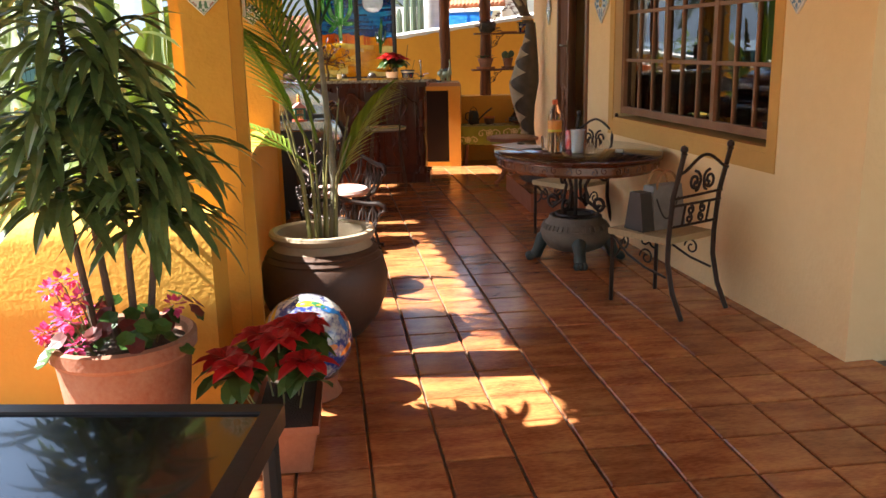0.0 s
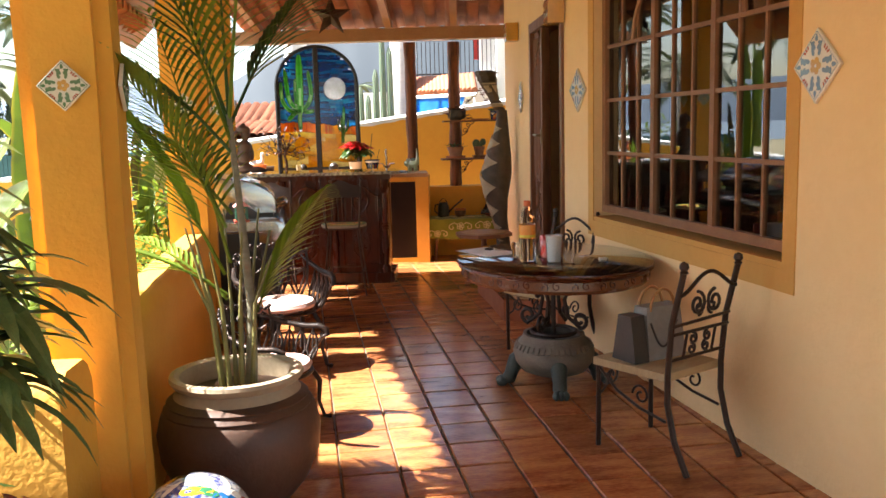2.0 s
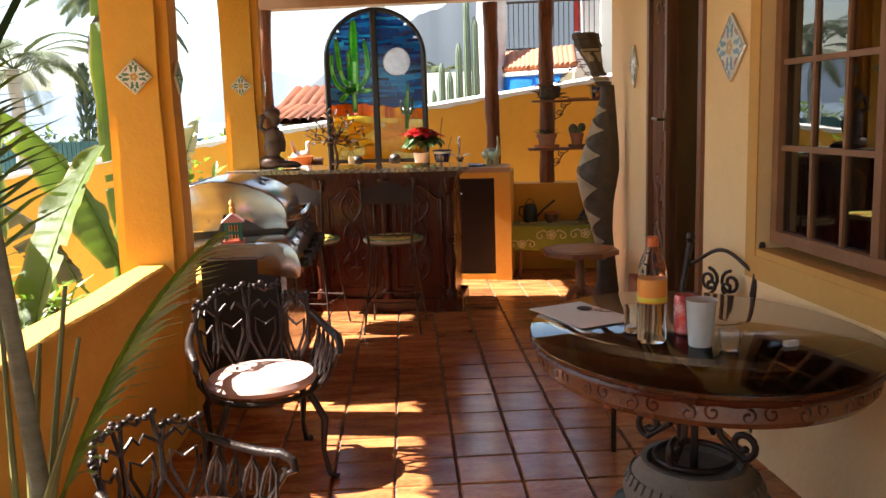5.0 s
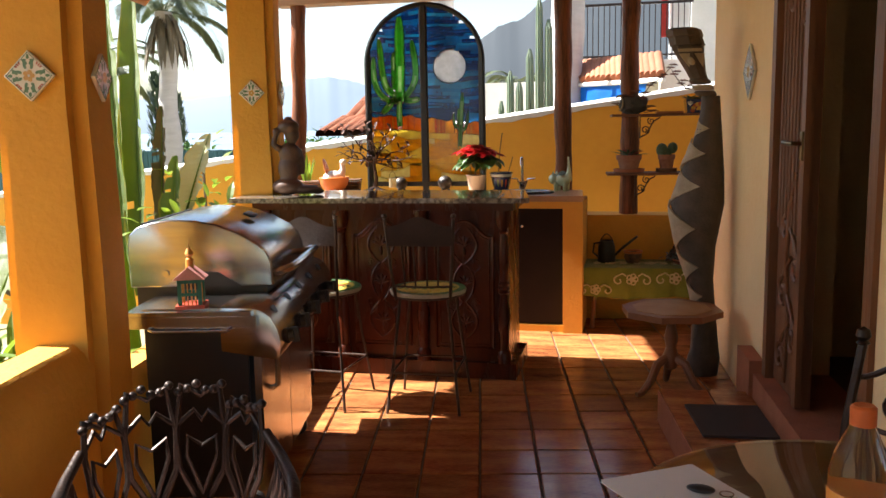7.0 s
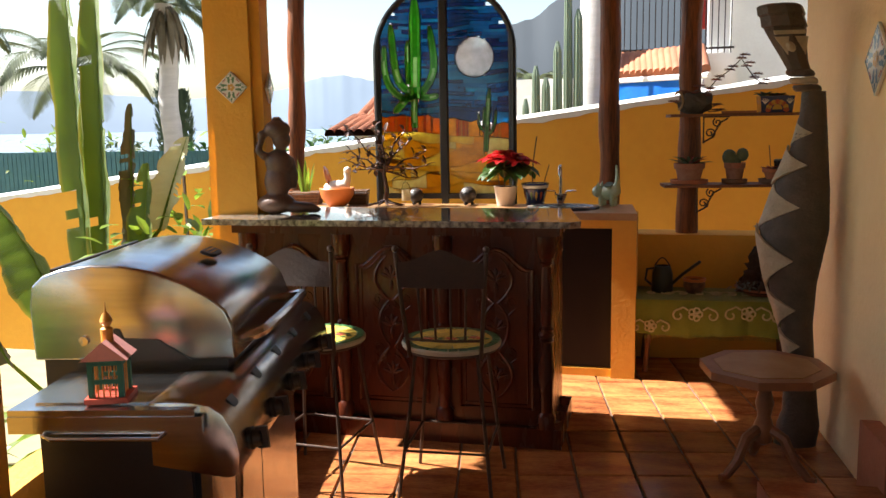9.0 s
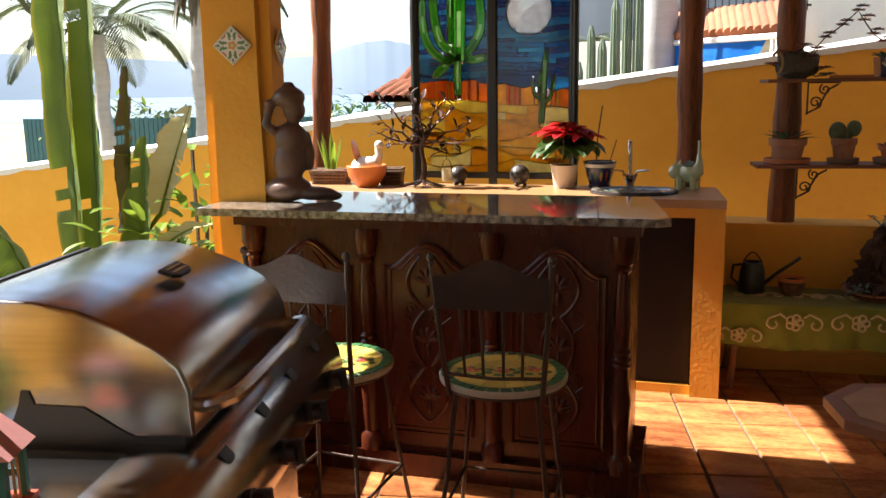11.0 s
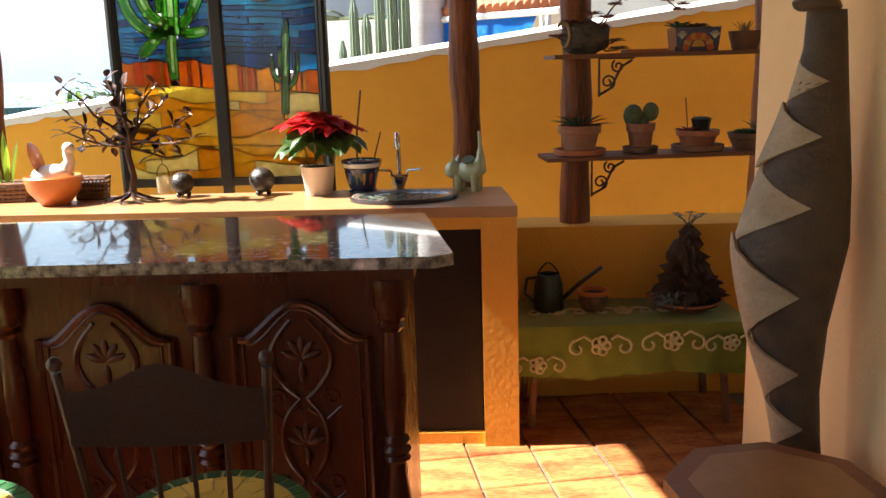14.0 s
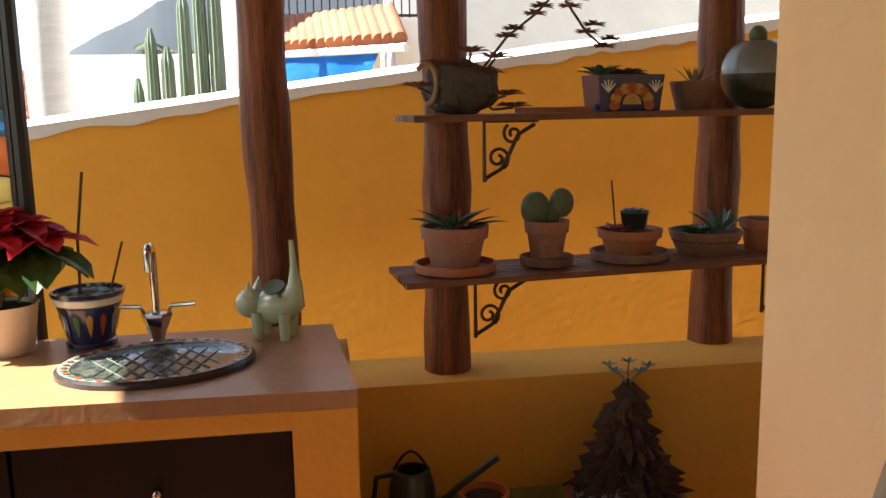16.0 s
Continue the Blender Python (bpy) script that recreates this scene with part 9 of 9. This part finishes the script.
part("side_handle", bars([(-0.05, 0, 0.15), (-0.10, 0, 0.14), (-0.11, 0, 0.07), (-0.06, 0, 0.03)], r=0.008), CANM, can, smooth=True)
part("bail", bars([(-0.05 + 0.10 * i / 8, 0.0, 0.165 + 0.055 * math.sin(math.pi * i / 8)) for i in range(9)], r=0.004), IRON, can, smooth=True)
cp = thing("painted_clay_pot", "dark painted clay pot with an orange rim", "plant pot", m=at(1.47, 10.93, 0.483))
pot_body(cp, [(0.045, 0), (0.05, 0.005), (0.068, 0.045), (0.066, 0.075)], mat("dark_painted_clay", (0.07, 0.04, 0.03), 0.5, (0.25, 0.12, 0.05), 30.0, spread=0.25), "", "pot_body", 28)
pot_body(cp, [(0.066, 0.075), (0.072, 0.08), (0.072, 0.095), (0.062, 0.095), (0.058, 0.07)], ORAN, "orange rim", "rim", 28)
soil(cp, 0.058, 0.075)
dish = thing("clay_dish", "wide shallow clay dish on the cloth", "dish", m=at(1.88, 10.93, 0.483))
pot_body(dish, [(0.09, 0), (0.10, 0.005), (0.165, 0.045), (0.17, 0.05), (0.155, 0.05), (0.10, 0.02), (0, 0.015)], TERRA, "", "dish_body", 36)
soil(dish, 0.145, 0.045)
cone = thing("dry_plant_mound", "tall dark cone of dry roots with sprouts", "plant", m=at(1.89, 10.94, 0.525))
RC = random.Random(12)
bm = bmesh.new()
vs = lathe(bm, [(0.125, 0), (0.130, 0.03), (0.100, 0.055), (0.112, 0.09), (0.084, 0.115), (0.094, 0.145), (0.068, 0.17), (0.077, 0.20), (0.052, 0.225), (0.061, 0.255), (0.038, 0.28), (0.043, 0.305), (0.02, 0.335), (0.0, 0.35)], 48)
for v in vs:
    v.co += Vector((v.co.x, v.co.y, 0)) * 0.9 * noise.noise(v.co * 55)
part("root_cone", bm, mat("root_brown", (0.035, 0.018, 0.010), 0.95, (0.08, 0.045, 0.025), 40.0, 0.9, 90.0), cone)
bm = bmesh.new()
for i in range(260):
    z = RC.uniform(0.0, 0.33)
    a = RC.uniform(0, 6.28)
    r = 0.115 * (1 - z / 0.38) + 0.008
    blade(bm, (r * math.cos(a), r * math.sin(a), z), (math.cos(a), math.sin(a), RC.uniform(-0.6, 0.9)), RC.uniform(0.012, 0.028), 0.0022, 0.5, 3, 0.3)
part("dry_leaves", bm, mat("dry_brown_leaf", (0.10, 0.05, 0.03), 0.9, rand=0.4), cone)
for i in range(5):
    bm = bmesh.new()
    a = i * 1.25
    tube(bm, [(0, 0, 0.33), (0.03 * math.cos(a), 0.03 * math.sin(a), 0.365), (0.06 * math.cos(a), 0.05 * math.sin(a), 0.38)], 0.003, 5)
    for k in range(6):
        b_ = k * 1.05
        blade(bm, (0.06 * math.cos(a), 0.05 * math.sin(a), 0.38), (math.cos(b_), math.sin(b_), 0.5), 0.03, 0.006, 0.2, 3)
    part("sprout", bm, SUCB, cone)
clump("ground_succulent", "grey-green trailing succulent in the dish", "succulent", 1.78, 10.86, 0.52, 0.075, 170, SUCB, 77, 0.03, 0.006, h=0.06)

# ---- on the dining table ----
TZ = 0.771
bottle = thing("plastic_bottle", "clear plastic bottle with an orange label", "bottle", m=at(1.85, 5.61, TZ) @ Matrix.Scale(1.25, 4))
pot_body(bottle, [(0.034, 0), (0.037, 0.004), (0.037, 0.10), (0.034, 0.115), (0.037, 0.13), (0.037, 0.185), (0.030, 0.215), (0.014, 0.25), (0.013, 0.265), (0.011, 0.265), (0.012, 0.25), (0.0, 0.25)], glass("bottle_plastic", (0.92, 0.93, 0.92), 0.05, 1.2), "", "bottle_body", 28)
pot_body(bottle, [(0.0372, 0.105), (0.0378, 0.107), (0.0378, 0.165), (0.0372, 0.167)], mat("orange_label", (0.80, 0.22, 0.03), 0.4, (0.75, 0.35, 0.05), 12.0), "orange and yellow label", "label", 28)
pot_body(bottle, [(0.0376, 0.108), (0.0382, 0.109), (0.0382, 0.120), (0.0376, 0.121)], mat("yellow_label", (0.80, 0.62, 0.06), 0.4), "yellow label band", "label_band", 28)
pot_body(bottle, [(0.0155, 0.25), (0.0155, 0.272), (0.012, 0.275), (0.0, 0.275)], mat("orange_cap", (0.72, 0.16, 0.04), 0.4), "orange cap", "cap", 20)
soda = thing("drink_can", "red aluminium drink can", "can", m=at(1.965, 5.71, TZ) @ Matrix.Scale(1.12, 4))
pot_body(soda, [(0.024, 0), (0.031, 0.008), (0.031, 0.108), (0.026, 0.118), (0.025, 0.116), (0.0, 0.114)], mat("red_can", (0.55, 0.02, 0.02), 0.25, (0.6, 0.3, 0.3), 25.0, metal=0.3, spread=0.2), "", "can_body", 28)
cupw = thing("foam_cup", "white foam cup on the table", "cup", m=at(1.995, 5.56, TZ) @ Matrix.Scale(1.15, 4))
pot_body(cupw, [(0.030, 0), (0.032, 0.003), (0.040, 0.125), (0.044, 0.13), (0.038, 0.13), (0.029, 0.01), (0, 0.008)], mat("white_foam", (0.80, 0.80, 0.80), 0.6, translucent=0.15), "", "cup_body", 28)
cupc = thing("plastic_cup", "translucent short plastic cup", "cup", m=at(2.075, 5.51, TZ))
pot_body(cupc, [(0.024, 0), (0.026, 0.003), (0.034, 0.065), (0.032, 0.065), (0.024, 0.006), (0, 0.005)], glass("cup_plastic", (0.95, 0.95, 0.95), 0.2, 1.2), "", "cup_body", 24)
glas = thing("drinking_glass", "clear short drinking glass", "glass", m=at(1.80, 5.73, TZ))
pot_body(glas, [(0.028, 0), (0.03, 0.004), (0.032, 0.09), (0.030, 0.09), (0.027, 0.012), (0, 0.01)], glass("tumbler_glass", (0.97, 0.98, 0.98), 0.01), "", "glass_body", 24)
lt = thing("lighter", "small white lighter lying on the table", "lighter", m=at(2.27, 5.56, TZ, 25))
part("lighter_body", B((-0.022, -0.01, 0, 0.022, 0.01, 0.016)), mat("white_plastic", (0.75, 0.75, 0.73), 0.4), lt, bevel=0.003)
part("metal_head", B((0.022, -0.009, 0.001, 0.034, 0.009, 0.015)), CHROME, lt)
paper = thing("paper_sheets", "white paper sheets under keys on the table", "paper", m=at(1.63, 5.975, TZ, -58))
for i, (rz, dx) in enumerate(((0, 0), (3, 0.008))):
    p = part("sheet", B((-0.175, -0.118, 0.001 + 0.002 * i, 0.175, 0.118, 0.0022 + 0.002 * i)), mat("white_paper", (0.78, 0.77, 0.74), 0.8, (0.72, 0.71, 0.68), 5.0), paper)
    p.matrix_basis = at(dx, 0, 0, rz)
key = thing("car_keys", "black car key fob with a ring of keys", "keys", m=at(1.675, 6.02, TZ + 0.005, -10))
bm = bmesh.new()
ball(bm, (-0.03, 0, 0.008), 0.03, 16, 10, 0.27, 1.0, 0.55)
part("fob", bm, BLACK, key, smooth=True)
part("key_ring", bars([(0.022 + 0.014 * math.cos(t), 0.014 * math.sin(t), 0.004) for t in (0.45 * k for k in range(15))], r=0.0015, seg=5), CHROME, key)
part("key_blade", B((0.03, -0.02, 0.001, 0.075, -0.011, 0.003)), CHROME, key)

# ---- floor tiles, last ----
PU, PV, TYAW = 0.267, 0.2835, 10.3            # the tile courses run at their own yaw
TURN = rot(TYAW)


def tile_mesh(seed):
    R = random.Random(seed)
    bm = bmesh.new()
    hu, hv = PU / 2 - 0.005, PV / 2 - 0.005
    vs = box(bm, -hu, -hv, -0.014, hu, hv, 0.0)
    for v in vs:
        v.co.x += R.uniform(-0.0015, 0.0015)
        v.co.y += R.uniform(-0.0015, 0.0015)
    bmesh.ops.bevel(bm, geom=[e for e in bm.edges if all(v.co.z > -0.005 for v in e.verts)], offset=0.005, segments=1, affect="EDGES")
    me = bpy.data.meshes.new("floor_tile")
    bm.to_mesh(me)
    bm.free()
    me.materials.append(TILE)
    return me


TILES = [tile_mesh(i) for i in range(6)]
RT = random.Random(2)
rest = bmesh.new()
for i in range(-20, 16):
    for j in range(-30, 23):
        u, v = 2.2186 + PU * (i + 0.5), 5.592 + PV * (j + 0.5)
        c = TURN @ Vector((u, v, 0))
        x, y = c.x, c.y
        house = 3.05 - 0.2346 * (y - 3.72) if y < 7.13 else 2.25 - 0.076 * (y - 7.13)
        hu, hv = x * 0.9736 + y * 0.2284, y * 0.9736 - x * 0.2284
        if hu < (0.75 if hv > 3.0 else -2.6) or y > 11.1 or (y > 3.6 and y < 10.45 and x > house + 0.16) or x > 5.5:
            continue
        m = at(x, y, RT.uniform(-0.0012, 0.0012), TYAW + RT.choice((0, 180))) @ Matrix.Rotation(RT.uniform(-0.004, 0.004), 4, "X") @ Matrix.Rotation(RT.uniform(-0.004, 0.004), 4, "Y")
        if 1.6 < y < 9.2 and hu > 1.05:
            ob = new("tile", RT.choice(TILES))
            ob.parent = floor
            ob.matrix_world = m
        else:
            vs0 = len(rest.verts)
            me = RT.choice(TILES)
            made = [rest.verts.new(m @ q.co) for q in me.vertices]
            for p in me.polygons:
                rest.faces.new([made[k] for k in p.vertices])
t = part("tile_field", rest, TILE, floor)
t["kind"] = "stuff"
